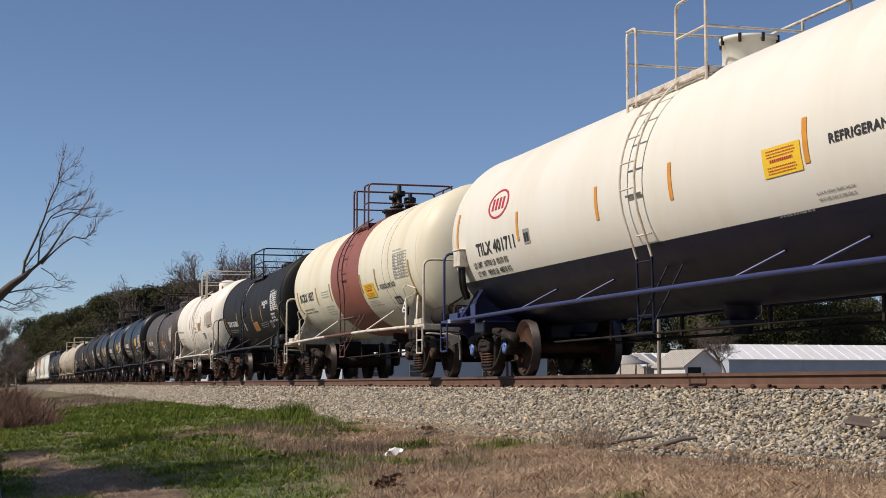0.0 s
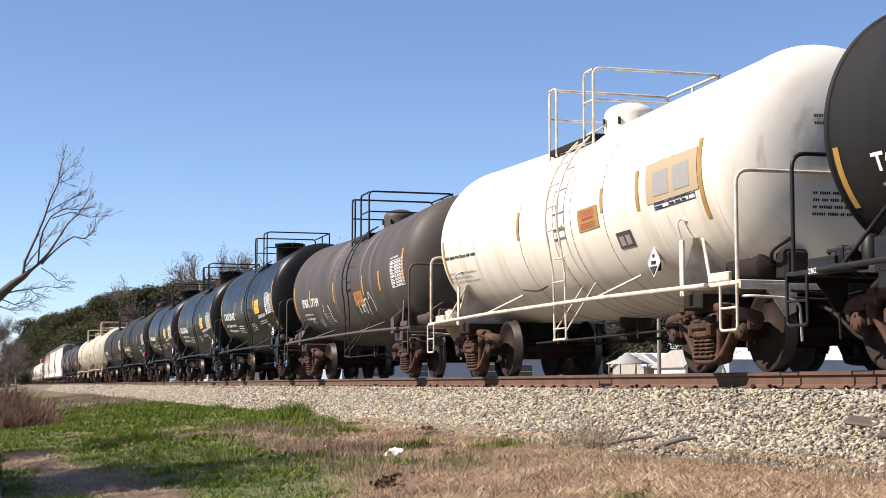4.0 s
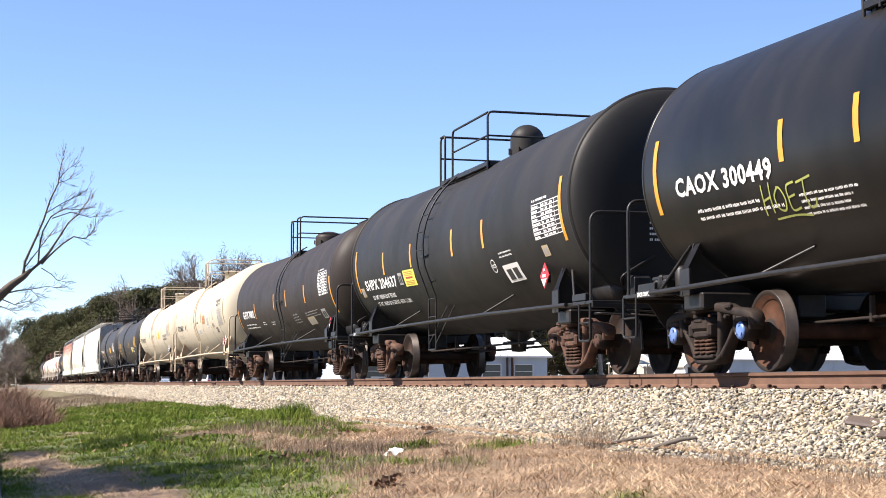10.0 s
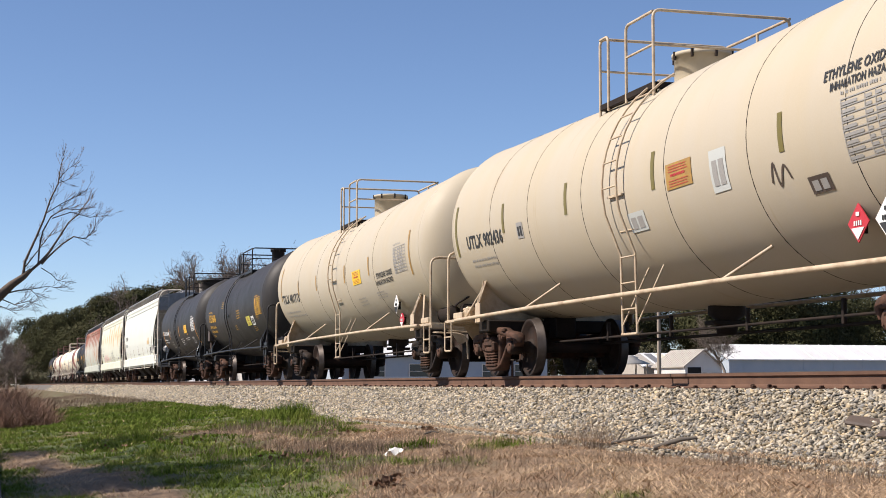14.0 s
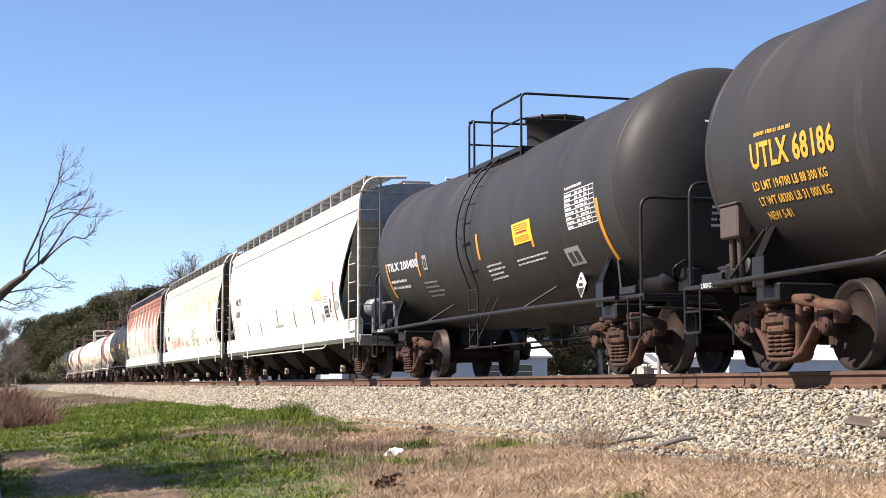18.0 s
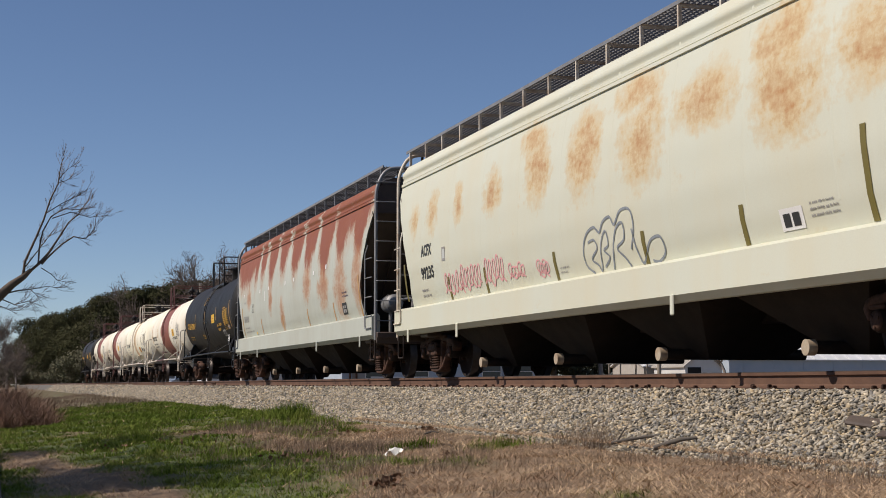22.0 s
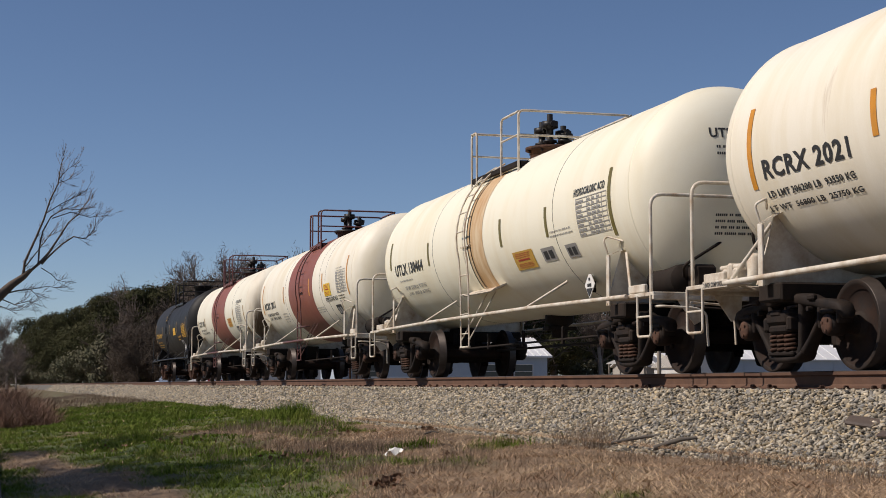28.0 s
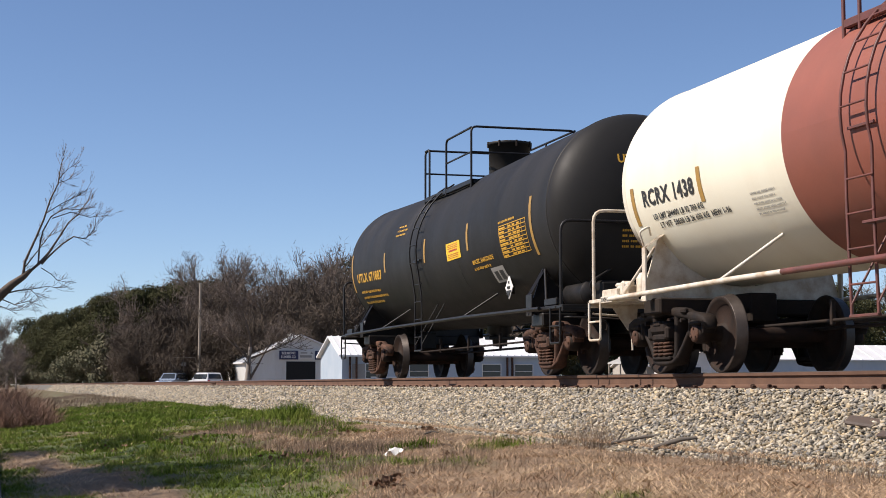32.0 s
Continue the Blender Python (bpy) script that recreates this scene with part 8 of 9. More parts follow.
def parked_car(label, x, y, turn, paint, boxy):
    C = thing("parked_car", label, "car", "parked cars", at=pose(x, y, -.5, 0, 0, turn))
    top = 1.78
    body = [(-2.3, .45), (2.25, .42), (2.32, .62), (2.25, .92), (1.2, 1.05), (-2.25, 1.08), (-2.36, .8)]
    part("body", Geo().prism([(a, b) for a, b in body], -.9, .9), paint, C)
    g = Geo()
    v = []
    prof = [(1.25, 1.04), (.55, top - .06), (.3, top), (-1.9, top), (-2.1, top - .1), (-2.3, 1.06)] if boxy else [(1.2, 1.04), (.4, top - .1), (.1, top - .05), (-1.6, top - .08), (-2.25, 1.06)]
    for a, b in prof:
        k = .88 - .16 * (b - 1.04) / (top - 1.04)
        v += [(a, -k, b), (a, k, b)]
    n = len(prof)
    f = [(2 * i, 2 * i + 1, 2 * i + 3, 2 * i + 2) for i in range(n - 1)] + [tuple(range(0, 2 * n, 2))[::-1], tuple(range(1, 2 * n, 2))]
    part("cabin", g.add(v, f), paint, C)
    # glass: windscreen, rear and side windows, a little proud
    g = Geo()
    def pane(p, q, inset=.1):
        (a, b), (c, d) = p, q
        ka, kb = .88 - .16 * (b - 1.04) / (top - 1.04) - inset, .88 - .16 * (d - 1.04) / (top - 1.04) - inset
        nx, nz = (d - b), -(c - a)
        L = math.hypot(nx, nz)
        nx, nz = nx / L * .012, nz / L * .012
        if nz < 0 and abs(nz) > abs(nx):
            nx, nz = -nx, -nz
        g.add([(a + nx, -ka, b + nz), (a + nx, ka, b + nz), (c + nx, kb, d + nz), (c + nx, -kb, d + nz)], [(0, 1, 2, 3)])
    pane((1.15, 1.12), (.6, top - .12))
    part("windscreen", g, M_GLASS, C)
    g = Geo()
    pane((-2.13, top - .16), (-2.27, 1.14))
    part("rear_window", g, M_GLASS, C)
    for s in (-1, 1):
        for x0, x1 in ((-2.0, -1.25), (-1.15, -.2), (-.1, .62)):
            part("side_window", Geo().prism([(x0, 1.12), (x1 + (.28 if x1 > .5 else 0), 1.12), (x1, top - .16), (x0, top - .16)], s * .80, s * .885), M_GLASS, C)
        for xw in (-1.45, 1.4):
            W = part("wheel", Geo().rod((xw, s * .7, .36), (xw, s * .93, .36), .36, 20), M_RUBBER, C)
            part("rim", Geo().rod((xw, s * .9, .36), (xw, s * .945, .36), .21, 14), M_GALV, W)
        part("headlight", Geo().box((2.25, s * .68, .78), (.1, .34, .16), .03), M_INKWHITE, C)
        part("tail_light", Geo().box((-2.32, s * .74, .88), (.08, .2, .3), .03), M_INKRED, C)
        part("mirror", Geo().box((.75, s * 1.0, 1.12), (.12, .2, .14), .03), paint, C)
    part("bumper", Geo().box((2.3, 0, .5), (.16, 1.7, .2), .05), M_INKGREY, C)
    part("bumper", Geo().box((-2.36, 0, .52), (.14, 1.7, .2), .05), M_INKGREY, C)
    return C


parked_car("light blue estate car parked beyond the track", -166.5, 18.2, -28, M_CARSILVER, True)
parked_car("white sport utility car parked beside a blue one", -164.5, 21.4, 200, M_CARWHITE, True)


# ---- trees ----
def leaf_cloud(blobs, count, size, rng, squash=1.0):
    """Small leaf clumps scattered in the outer part of a set of ellipsoids."""
    V = []
    w = np.array([b[3] * b[4] * b[5] for b in blobs]) ** (2 / 3)
    w /= w.sum()
    pick = rng.choice(len(blobs), count, p=w)
    B = np.array(blobs)[pick]
    d = rng.normal(size=(count, 3))
    d /= np.linalg.norm(d, axis=1)[:, None]
    rad = rng.uniform(.55, 1.08, count) ** .7
    c = B[:, :3] + d * B[:, 3:] * rad[:, None]
    s = size * rng.uniform(.5, 1.4, count)
    out = d + rng.normal(size=(count, 3)) * .45
    a = np.cross(out, rng.normal(size=(count, 3)))
    a /= np.linalg.norm(a, axis=1)[:, None]
    b = np.cross(out, a)
    b /= np.linalg.norm(b, axis=1)[:, None]
    pts = np.stack([c - a * s[:, None], c + b * s[:, None] * .55, c + a * s[:, None], c - b * s[:, None] * .55], 1)
    return pts.reshape(-1, 3), np.arange(count * 4).reshape(-1, 4)


def branch_paths(rng, start, direction, length, radius, depth, out, spread=.55, thin=.62, least=.012, lift=.12, kids=(2, 4)):
    p = Vector(start)
    d = Vector(direction).normalized()
    pts, radii = [p.copy()], [radius]
    n = 4
    for i in range(n):
        d = (d + Vector((rng.gauss(0, .11), rng.gauss(0, .11), rng.gauss(0, .08) + lift * .3))).normalized()
        p = p + d * (length / n)
        pts.append(p.copy())
        radii.append(max(least, radius * (1 - .42 * (i + 1) / n)))
    out.append((pts, radii))
    if depth <= 0:
        return
    for k in range(rng.randint(*kids)):
        at = rng.randint(1, n)
        side = Vector((rng.gauss(0, 1), rng.gauss(0, 1), rng.gauss(0, .6)))
        nd = (d * (1 - spread) + side.normalized() * spread + Vector((0, 0, lift))).normalized()
        branch_paths(rng, pts[at], nd, length * rng.uniform(.5, .8), max(least, radii[at] * thin), depth - 1, out, spread, thin, least, lift, kids)
    branch_paths(rng, pts[-1], d, length * .7, max(least, radii[-1] * .85), depth - 1, out, spread, thin, least, lift, kids)


def bare_meshes(seed, height, depth, least, base_r, kids=(2, 4), lean=(0, 0)):
    rng = random.Random(seed)
    paths = []
    branch_paths(rng, (0, 0, -.3), (lean[0], lean[1], 1), height * .34, base_r, depth, paths, least=least, kids=kids)
    trunk, crown = Geo(), Geo()
    for i, (pts, radii) in enumerate(paths):
        (trunk if i == 0 else crown).tube(pts, 0, 8 if i == 0 else (5 if radii[0] > .05 else 3), radii=radii)
    return trunk, crown


def afar(bearing, depth):
    y = bearing * depth
    return (-(depth - y * .2763) / .9611, y)


def place_tree(kind, variant, x, y, z, height, turn, label, squash=1.0):
    def build():
        tips = None
        if kind == "evergreen":
            rng = np.random.default_rng(variant)
            blobs = []
            for k in range(17):
                h = rng.uniform(.22, .93)
                r = .24 * (1.05 - abs(h - .5)) * rng.uniform(.55, 1.15)
                a = rng.uniform(0, 6.28)
                off = rng.uniform(.05, .30) * (1.1 - .7 * h)
                blobs.append((off * math.cos(a), off * math.sin(a), h, r, r, r * .66))
            v, f = leaf_cloud([tuple(q * 10 for q in b) for b in blobs], 26000, .115, rng)
            crown = fast_mesh("crown", v, f, M_PINE)
            trunk = Geo().tube([(0, 0, -.3), (.1, 0, 3), (0, .1, 7.5)], .2, 8, radii=[.28, .2, .08]).mesh("trunk", M_BARK)
        elif kind == "brush":
            rng = np.random.default_rng(variant)
            blobs = [(rng.uniform(-3, 3), rng.uniform(-3, 3), rng.uniform(.6, 4.2), rng.uniform(1, 2), rng.uniform(1, 2), rng.uniform(.8, 1.7)) for k in range(12)]
            v, f = leaf_cloud(blobs, 6500, .16, rng)
            crown = fast_mesh("crown", v, f, M_SCRUB)
            t, c = bare_meshes(variant + 50, 5.5, 3, .03, .08)
            trunk = t.mesh("trunk", M_BARK)
        else:
            if kind == "bare":
                t, c = bare_meshes(variant, 11.0, 5, .022, .24, kids=(2, 3))
            else:
                t, c = bare_meshes(variant + 70, 6.0, 4, .028, .1, kids=(3, 4))
            rng = np.random.default_rng(variant + 90)
            co = np.array(c.v)
            n = 4200 if kind == "bare" else 6500
            low = 4.5 if kind == "bare" else .8
            co = co[co[:, 2] > low]
            p = co[rng.integers(0, len(co), n)] + rng.normal(0, .25, (n, 3))
            a = rng.normal(size=(n, 3)) + np.array([0, 0, .9])
            a /= np.linalg.norm(a, axis=1)[:, None]
            b = np.cross(a, rng.normal(size=(n, 3)))
            b /= np.linalg.norm(b, axis=1)[:, None]
            s = rng.uniform(.2, .55, n)[:, None]
            w = rng.uniform(.008, .02, n)[:, None]
            v = np.stack([p - b * w, p + a * s, p + b * w], 1).reshape(-1, 3)
            trunk = t.mesh("trunk", M_PALEBARK if kind == "bare" else M_BARK)
            crown = c.mesh("crown", M_TWIG if kind == "bare" else M_BRUSHTWIG)
            tips = fast_mesh("twig_tips", v, np.arange(n * 3).reshape(-1, 3), M_HAZETWIG if kind == "bare" else M_BRUSHTWIG)
        n = len(crown.vertices)
        co = np.empty(n * 3, np.float32)
        crown.vertices.foreach_get("co", co)
        return trunk, crown, tips, float(np.percentile(co[2::3], 99.6))
    trunk, crown, tips, tall = kept((kind, variant), build)
    T = thing("bush" if kind in ("brush", "thicket") else "tree", label, "bush" if kind in ("brush", "thicket") else "tree", "trees beyond the track", at=pose(x, y, z, 0, 0, turn))
    scale = height / tall
    T.scale = (scale * squash, scale * squash, scale)
    part("trunk", trunk, None, T)
    part("crown", crown, None, T)
    if tips:
        part("twig_spray", tips, None, T)
    return T


def build_woods():
    rng = random.Random(8)
    K = 3.469e-4

    def beyond(col, depth):
        """Keeps a tree behind the passing cars."""
        return max(depth, 38500 / (col + 15)) if col > 42 else depth
    ever, bare, brush = "dark green evergreen oak at the wood's edge", "leafless grey-brown tree at the wood's edge", "brown and green undergrowth below the wood"

    def z_top(row, depth):
        return (681 - row) / 2769 * depth + .5
    for col, row, depth in ((58, 566, 205), (82, 556, 212), (105, 560, 205), (128, 548, 212), (152, 545, 205), (172, 530, 214), (196, 522, 206), (218, 514, 216), (240, 510, 208), (262, 512, 216), (284, 518, 208), (306, 500, 218), (330, 505, 210), (352, 500, 222), (380, 500, 214), (500, 505, 225), (540, 500, 220), (590, 500, 226)):
        depth = beyond(col, depth)
        x, y = afar((col + 15) * K, depth)
        h = z_top(row, depth)
        place_tree("evergreen", rng.randint(1, 4), x, y, -.5, h, rng.uniform(0, 360), ever)
    for col, row, depth in ((330, 476, 200), (352, 468, 206), (374, 472, 198), (396, 460, 206), (418, 456, 198), (440, 462, 208), (462, 476, 200), (484, 482, 206), (508, 474, 200), (530, 462, 208), (552, 450, 200), (575, 452, 208), (598, 456, 200), (622, 468, 206), (650, 470, 200), (210, 505, 204), (248, 508, 210), (150, 560, 190), (285, 560, 186), (330, 560, 184), (236, 570, 186), (372, 556, 184)):
        depth = beyond(col, depth)
        x, y = afar((col + 15) * K, depth)
        place_tree("bare", rng.randint(11, 15), x, y, -.5, z_top(row, depth), rng.uniform(0, 360), bare, 1.0)
    # far side of the view, low behind the buildings
    for i in range(26):
        col = 640 + i * 42
        depth = rng.uniform(190, 235) if col < 1100 else rng.uniform(228, 262)
        x, y = afar((col + 15) * K, depth)
        place_tree(("evergreen", "bare", "evergreen")[i % 3], rng.randint(1, 4) if i % 3 != 1 else rng.randint(11, 15), x, y, -.5, rng.uniform(14, 18), rng.uniform(0, 360), ever if i % 3 != 1 else bare)
    for i in range(40):
        col = 70 + i * 14 if i < 24 else 420 + (i - 24) * 78
        depth = rng.uniform(176, 186) if col < 900 else rng.uniform(222, 226)
        depth = beyond(col, depth)
        x, y = afar((col + 15) * K, depth)
        place_tree("brush", rng.randint(1, 3), x, y, -.6, rng.uniform(3.5, 6.5), rng.uniform(0, 360), brush)
    # brown leafless thicket before the evergreens
    thicket = "brown leafless thicket at the wood's edge"
    for col, row, depth in ((120, 640, 172), (150, 625, 174), (180, 610, 172), (205, 590, 176), (228, 575, 172), (246, 600, 168), (262, 560, 176), (282, 580, 170), (300, 550, 176), (318, 575, 168), (336, 540, 176), (352, 520, 178), (372, 560, 168), (390, 505, 178), (410, 545, 168), (430, 500, 178), (452, 540, 168), (474, 505, 178), (500, 540, 170), (528, 500, 178), (556, 530, 170), (584, 500, 178), (612, 530, 172), (640, 505, 178)):
        depth = beyond(col, depth)
        x, y = afar((col + 15) * K, depth)
        place_tree("thicket", rng.randint(1, 4), x, y, -.6, z_top(row, depth), rng.uniform(0, 360), thicket)
    # the small tree before the warehouse
    place_tree("bare", 12, -140, 69.4, -.5, 7.4, 70, "small leafless tree before a white-roofed warehouse")
    # pale bare trees far along the line
    for col, row, depth in ((-6, 560, 120), (12, 590, 150), (28, 600, 160), (44, 612, 170), (58, 622, 175), (-14, 575, 140), (70, 630, 180)):
        depth = beyond(col, depth)
        x, y = afar((col + 15) * K, depth)
        place_tree("bare", rng.randint(11, 15), x, y, -.7, z_top(row, depth), rng.uniform(0, 360), "pale leafless tree far along the line")
    for i in range(10):
        x, y = afar((-12 + i * 9 + 15) * K, 420)
        place_tree("brush", rng.randint(1, 3), x, y, -.6, 6.5, rng.uniform(0, 360), brush)
    # the tree before the shed
    x, y = afar((432 + 15) * K, 150)
    T = place_tree("bare", 21, x, y, -.5, 11.5, 40, "pale leafless tree before the white shed")


build_woods()


def build_leaning_tree():
    """The leafless tree by the road, whose limb reaches over the verge."""
    rng = random.Random(31)
    T = thing("leaning_tree", "leafless tree leaning over the verge, with thin grey twigs", "tree", at=pose(-26, 0, 0))
    trunk = Geo().tube([(-.1, -3.2, -1.3), (0, -2.4, -.2), (.1, -1.2, .62), (.25, 0, 1.36), (.32, .27, 1.62), (.35, .45, 1.75), (.35, .56, 1.86)], 0, 9, radii=[.2, .17, .14, .09, .065, .05, .03])
    part("trunk", trunk, M_TWIG, T)
    # limbs by their offsets across and up, and their girth at the fork
    flat = [([(.43, 1.74), (.45, 1.85), (.46, 1.98), (.62, 2.36), (.74, 2.67), (.83, 2.98), (.95, 3.25), (.97, 3.44), (1.01, 3.65)], .030),
            ([(.97, 3.33), (1.06, 3.46), (1.22, 3.59)], .008), ([(.97, 3.27), (1.06, 3.3), (1.15, 3.35)], .008),
            ([(.45, 1.75), (.68, 1.96), (.83, 2.14), (.97, 2.37), (1.13, 2.64), (1.28, 2.78), (1.42, 3.0)], .032),
            ([(.72, 1.95), (.81, 2.06), (1.03, 2.28), (1.21, 2.41), (1.40, 2.38), (1.54, 2.54), (1.57, 2.80)], .022),
            ([(.67, 1.97), (.68, 2.21), (.73, 2.48), (.85, 2.72), (1.05, 2.85), (1.31, 2.85), (1.53, 2.9)], .018),
            ([(.79, 2.78), (1.01, 2.93), (1.23, 3.05), (1.45, 3.19)], .010), ([(.87, 2.69), (1.16, 2.8), (1.46, 2.73), (1.78, 2.78)], .011),
            ([(.47, 1.9), (.66, 2.17), (.8, 2.37), (.89, 2.5)], .013), ([(.2, 1.48), (.38, 1.53), (.56, 1.55), (.69, 1.43)], .016),
            ([(.56, 1.55), (.82, 1.6), (.97, 1.57)], .009), ([(.72, 1.89), (.87, 1.8), (1.01, 1.66)], .011),
            ([(.11, 1.39), (.32, 1.3), (.53, 1.36), (.59, 1.3)], .012), ([(.0, 1.3), (.14, 1.26), (.28, 1.2), (.5, 1.22)], .011)]
    limbs = []
    for k, (path, r) in enumerate(flat):
        bow = rng.uniform(-.25, .25) if k > 2 else 0
        limbs.append(([(.35 + bow * (i / len(path)) ** 1.5, a, b) for i, (a, b) in enumerate(path)], r))
    fine = []
    g = Geo()
    for pts, r in limbs:
        n = len(pts)
        g.tube(pts, 0, 6, radii=[.85 * r * (1 - .78 * i / (n - 1)) for i in range(n)])
        for k in range(1, n):
            p, q = Vector(pts[k - 1]), Vector(pts[k])
            for j in range(1 if k < n * .5 else 5):
                d = ((q - p).normalized() * .8 + Vector((rng.gauss(0, .35), rng.gauss(.25, .3), rng.gauss(.25, .35)))).normalized()
                branch_paths(rng, p.lerp(q, rng.random()), d, rng.uniform(.08, .17), .0042, 2, fine, spread=.38, least=.0019, kids=(1, 2))
    part("limb", g, M_TWIG, T)
    g = Geo()
    for pts, radii in fine:
        g.tube(pts, 0, 3, radii=radii)
    part("crown", g, M_HAZETWIG, T)
    # trees on the near side of the road, behind the view's edge
    for x, y, s, turn, v in ((-15.5, -7.0, 10.4, 10, 11), (-19.0, -6.2, 9.6, 120, 13), (-22.5, -6.6, 10.6, 210, 12), (-27, -7.0, 11.0, 300, 14)):
        place_tree("bare", v, x, y, -1.2, s, turn, "leafless grey tree beside the asphalt lane")


build_leaning_tree()


# ---- verge plants ----
def blades(points, heights, widths, lean, rng):
    n = len(points)
    a = rng.uniform(0, 2 * math.pi, n)
    d = np.stack([np.cos(a), np.sin(a), np.zeros(n)], -1)
    t = rng.uniform(0, 2 * math.pi, n)
    tip = np.stack([np.cos(t) * lean, np.sin(t) * lean, np.sqrt(np.maximum(.05, 1 - lean ** 2))], -1)
    w = widths[:, None]
    h = heights[:, None]
    mid = points + tip * h * .55 + np.array([0, 0, .08]) * h
    v = np.stack([points - d * w, points + d * w, mid + d * w * .7, points + tip * h, mid - d * w * .7], 1)
    k = np.arange(n)[:, None] * 5
    tris = np.concatenate([k + np.array([[0, 1, 2]]), k + np.array([[0, 2, 4]]), k + np.array([[4, 2, 3]])], 0)
    return v.reshape(-1, 3), tris


def scatter(count, test, rng, x0=-62, x1=-7.3, y0=.12, y1=6.6, near=2.2):
    P = []
    while len(P) < count:
        u = rng.random(4000)
        x = x1 + (x0 - x1) * u ** near
        y = rng.uniform(y0, y1, 4000)
        keep = rng.random(4000)
        for i in range(4000):
            if keep[i] < test(x[i], y[i]):
                P.append((x[i], y[i], ground_z(x[i], y[i])))
                if len(P) >= count:
                    break
    return np.array(P)


def stuff(name, v, f, mat, label, category):
    tagged(new(name, fast_mesh(name, v, f, mat)), label, category, kind="stuff")


def build_verge():
    rng = np.random.default_rng(3)
    # grass grows in rosettes of blades that lean outwards, taller where the verge is rank
    C = scatter(15500, lambda x, y: max(0, green_cover(x, y) - .12), rng, near=1.9)
    rank = np.array([max(0, .5 + sway(a, b, .8, 33) + .6 * sway(a, b, 2.2, 37)) for a, b, c in C])
    far = np.clip((-C[:, 0] - 18) / 30, 0, 1)
    k = rng.integers(8, 17, len(C))
    pick = np.repeat(np.arange(len(C)), k)
    n = len(pick)
    ring = rng.uniform(0, 2 * math.pi, n)
    off = np.abs(rng.normal(0, .045, n)) * (1 + 1.2 * far[pick])
    bx, by = C[pick, 0] + np.cos(ring) * off * 1.4, C[pick, 1] + np.sin(ring) * off
    P = np.stack([bx, by, C[pick, 2] - .012], -1)
    h = rng.uniform(.035, .085, n) * (.5 + .9 * rank[pick]) * (1 + .35 * far[pick])
    v, f = blades(P, h, .003 + .009 * far[pick] + rng.uniform(0, .004, n), rng.uniform(.5, .97, n), rng)
    stuff("grass", v, f, M_GRASS, "fresh green grass in rank clumps on the verge", "grass")
    P = scatter(42000, lambda x, y: max(0, green_cover(x, y) - .05), rng, near=1.9)
    n = len(P)
    far = np.clip((-P[:, 0] - 18) / 30, 0, 1)
    v, f = blades(P, rng.uniform(.025, .055, n) * (1 + .5 * far), .004 + .009 * far, rng.uniform(.35, .9, n), rng)
    stuff("low_grass", v, f, M_GRASS, "short green grass between the clumps", "grass")
    P = scatter(105000, lambda x, y: max(.05, .95 - 1.3 * green_cover(x, y)) * (1 - .75 * worn_soil(x, y)) if y > 1.2 or x > -30 else .1, rng)
    n = len(P)
    far = np.clip((-P[:, 0] - 18) / 30, 0, 1)
    mat_h = np.array([max(.35, 1 + .9 * sway(a, b, 1.6, 51)) for a, b, c in P])
    v, f = blades(P, rng.uniform(.05, .15, n) * rng.uniform(.5, 1, n) * mat_h * np.where(P[:, 1] > 5.6, .6, 1), .0018 + .006 * far + rng.uniform(0, .0025, n), rng.uniform(.8, .99, n), rng)
    stuff("straw", v, f, M_DRY, "dry straw-coloured grass lying over the soil", "grass")
    # clumps of dead weeds, some by the ballast toe, more along the road
    clumps = [(-16.3, 6.4, .42, .2), (-16.9, 6.4, .3, .2), (-15.9, 6.4, .3, .15), (-22.5, 4.0, .2, .5), (-20.5, 4.1, .22, .4), (-19.4, 3.9, .2, .4), (-24.6, 3.8, .18, .5), (-16.2, 3.5, .2, .5), (-14.6, 3.4, .22, .4), (-13.6, 3.2, .2, .4), (-11.0, 6.3, .2, .4), (-10.3, 6.2, .2, .3), (-14.3, 4.3, .22, .3), (-13.6, 3.9, .2, .3), (-17.8, 4.2, .2, .3), (-12.6, 6.2, .16, .5), (-11.9, 6.1, .16, .5), (-24.5, 5.1, .22, .5), (-26, 5.3, .2, .5), (-23, 4.7, .22, .4), (-19.5, 5.4, .16, .6), (-21, 5.6, .16, .5), (-15.4, 3.6, .18, .4)]
    r2 = random.Random(4)
    brush = []
    for k in range(70):
        brush.append((r2.uniform(-58, -41), r2.uniform(-.3, 1.35), r2.uniform(.35, 1.0), .4))
    for k in range(60):
        brush.append((r2.uniform(-95, -58), r2.uniform(-2.0, 1.2), r2.uniform(.7, 1.7), .7))
    for k in range(30):
        clumps.append((r2.uniform(-27, -18.5), r2.uniform(3.5, 4.7), r2.uniform(.1, .2), .4))
    for k in range(90):
        clumps.append((r2.uniform(-105, -55), r2.uniform(.6, 6.2), r2.uniform(.1, .24), .7))
    for k in range(26):
        clumps.append((r2.uniform(-21, -11), r2.uniform(2.6, 6.2), r2.uniform(.08, .16), .3))
    for heap, name, mat, count, label in ((clumps, "dead_weeds", M_WEED, 150, "brittle brown dead weed stalks"), (brush, "dry_brush", M_BRIAR, 260, "dense brown leafless brush beside the lane")):
        pts, hh = [], []
        for x, y, h, s in heap:
            for k in range(count):
                a, b = x + rng.normal() * s * .6, y + rng.normal() * s * .6
                pts.append((a, b, ground_z(a, b) - .01))
                hh.append(h * rng.uniform(.35, 1.1))
        pts, hh = np.array(pts), np.array(hh)
        far = np.clip((-pts[:, 0] - 18) / 30, 0, 1)
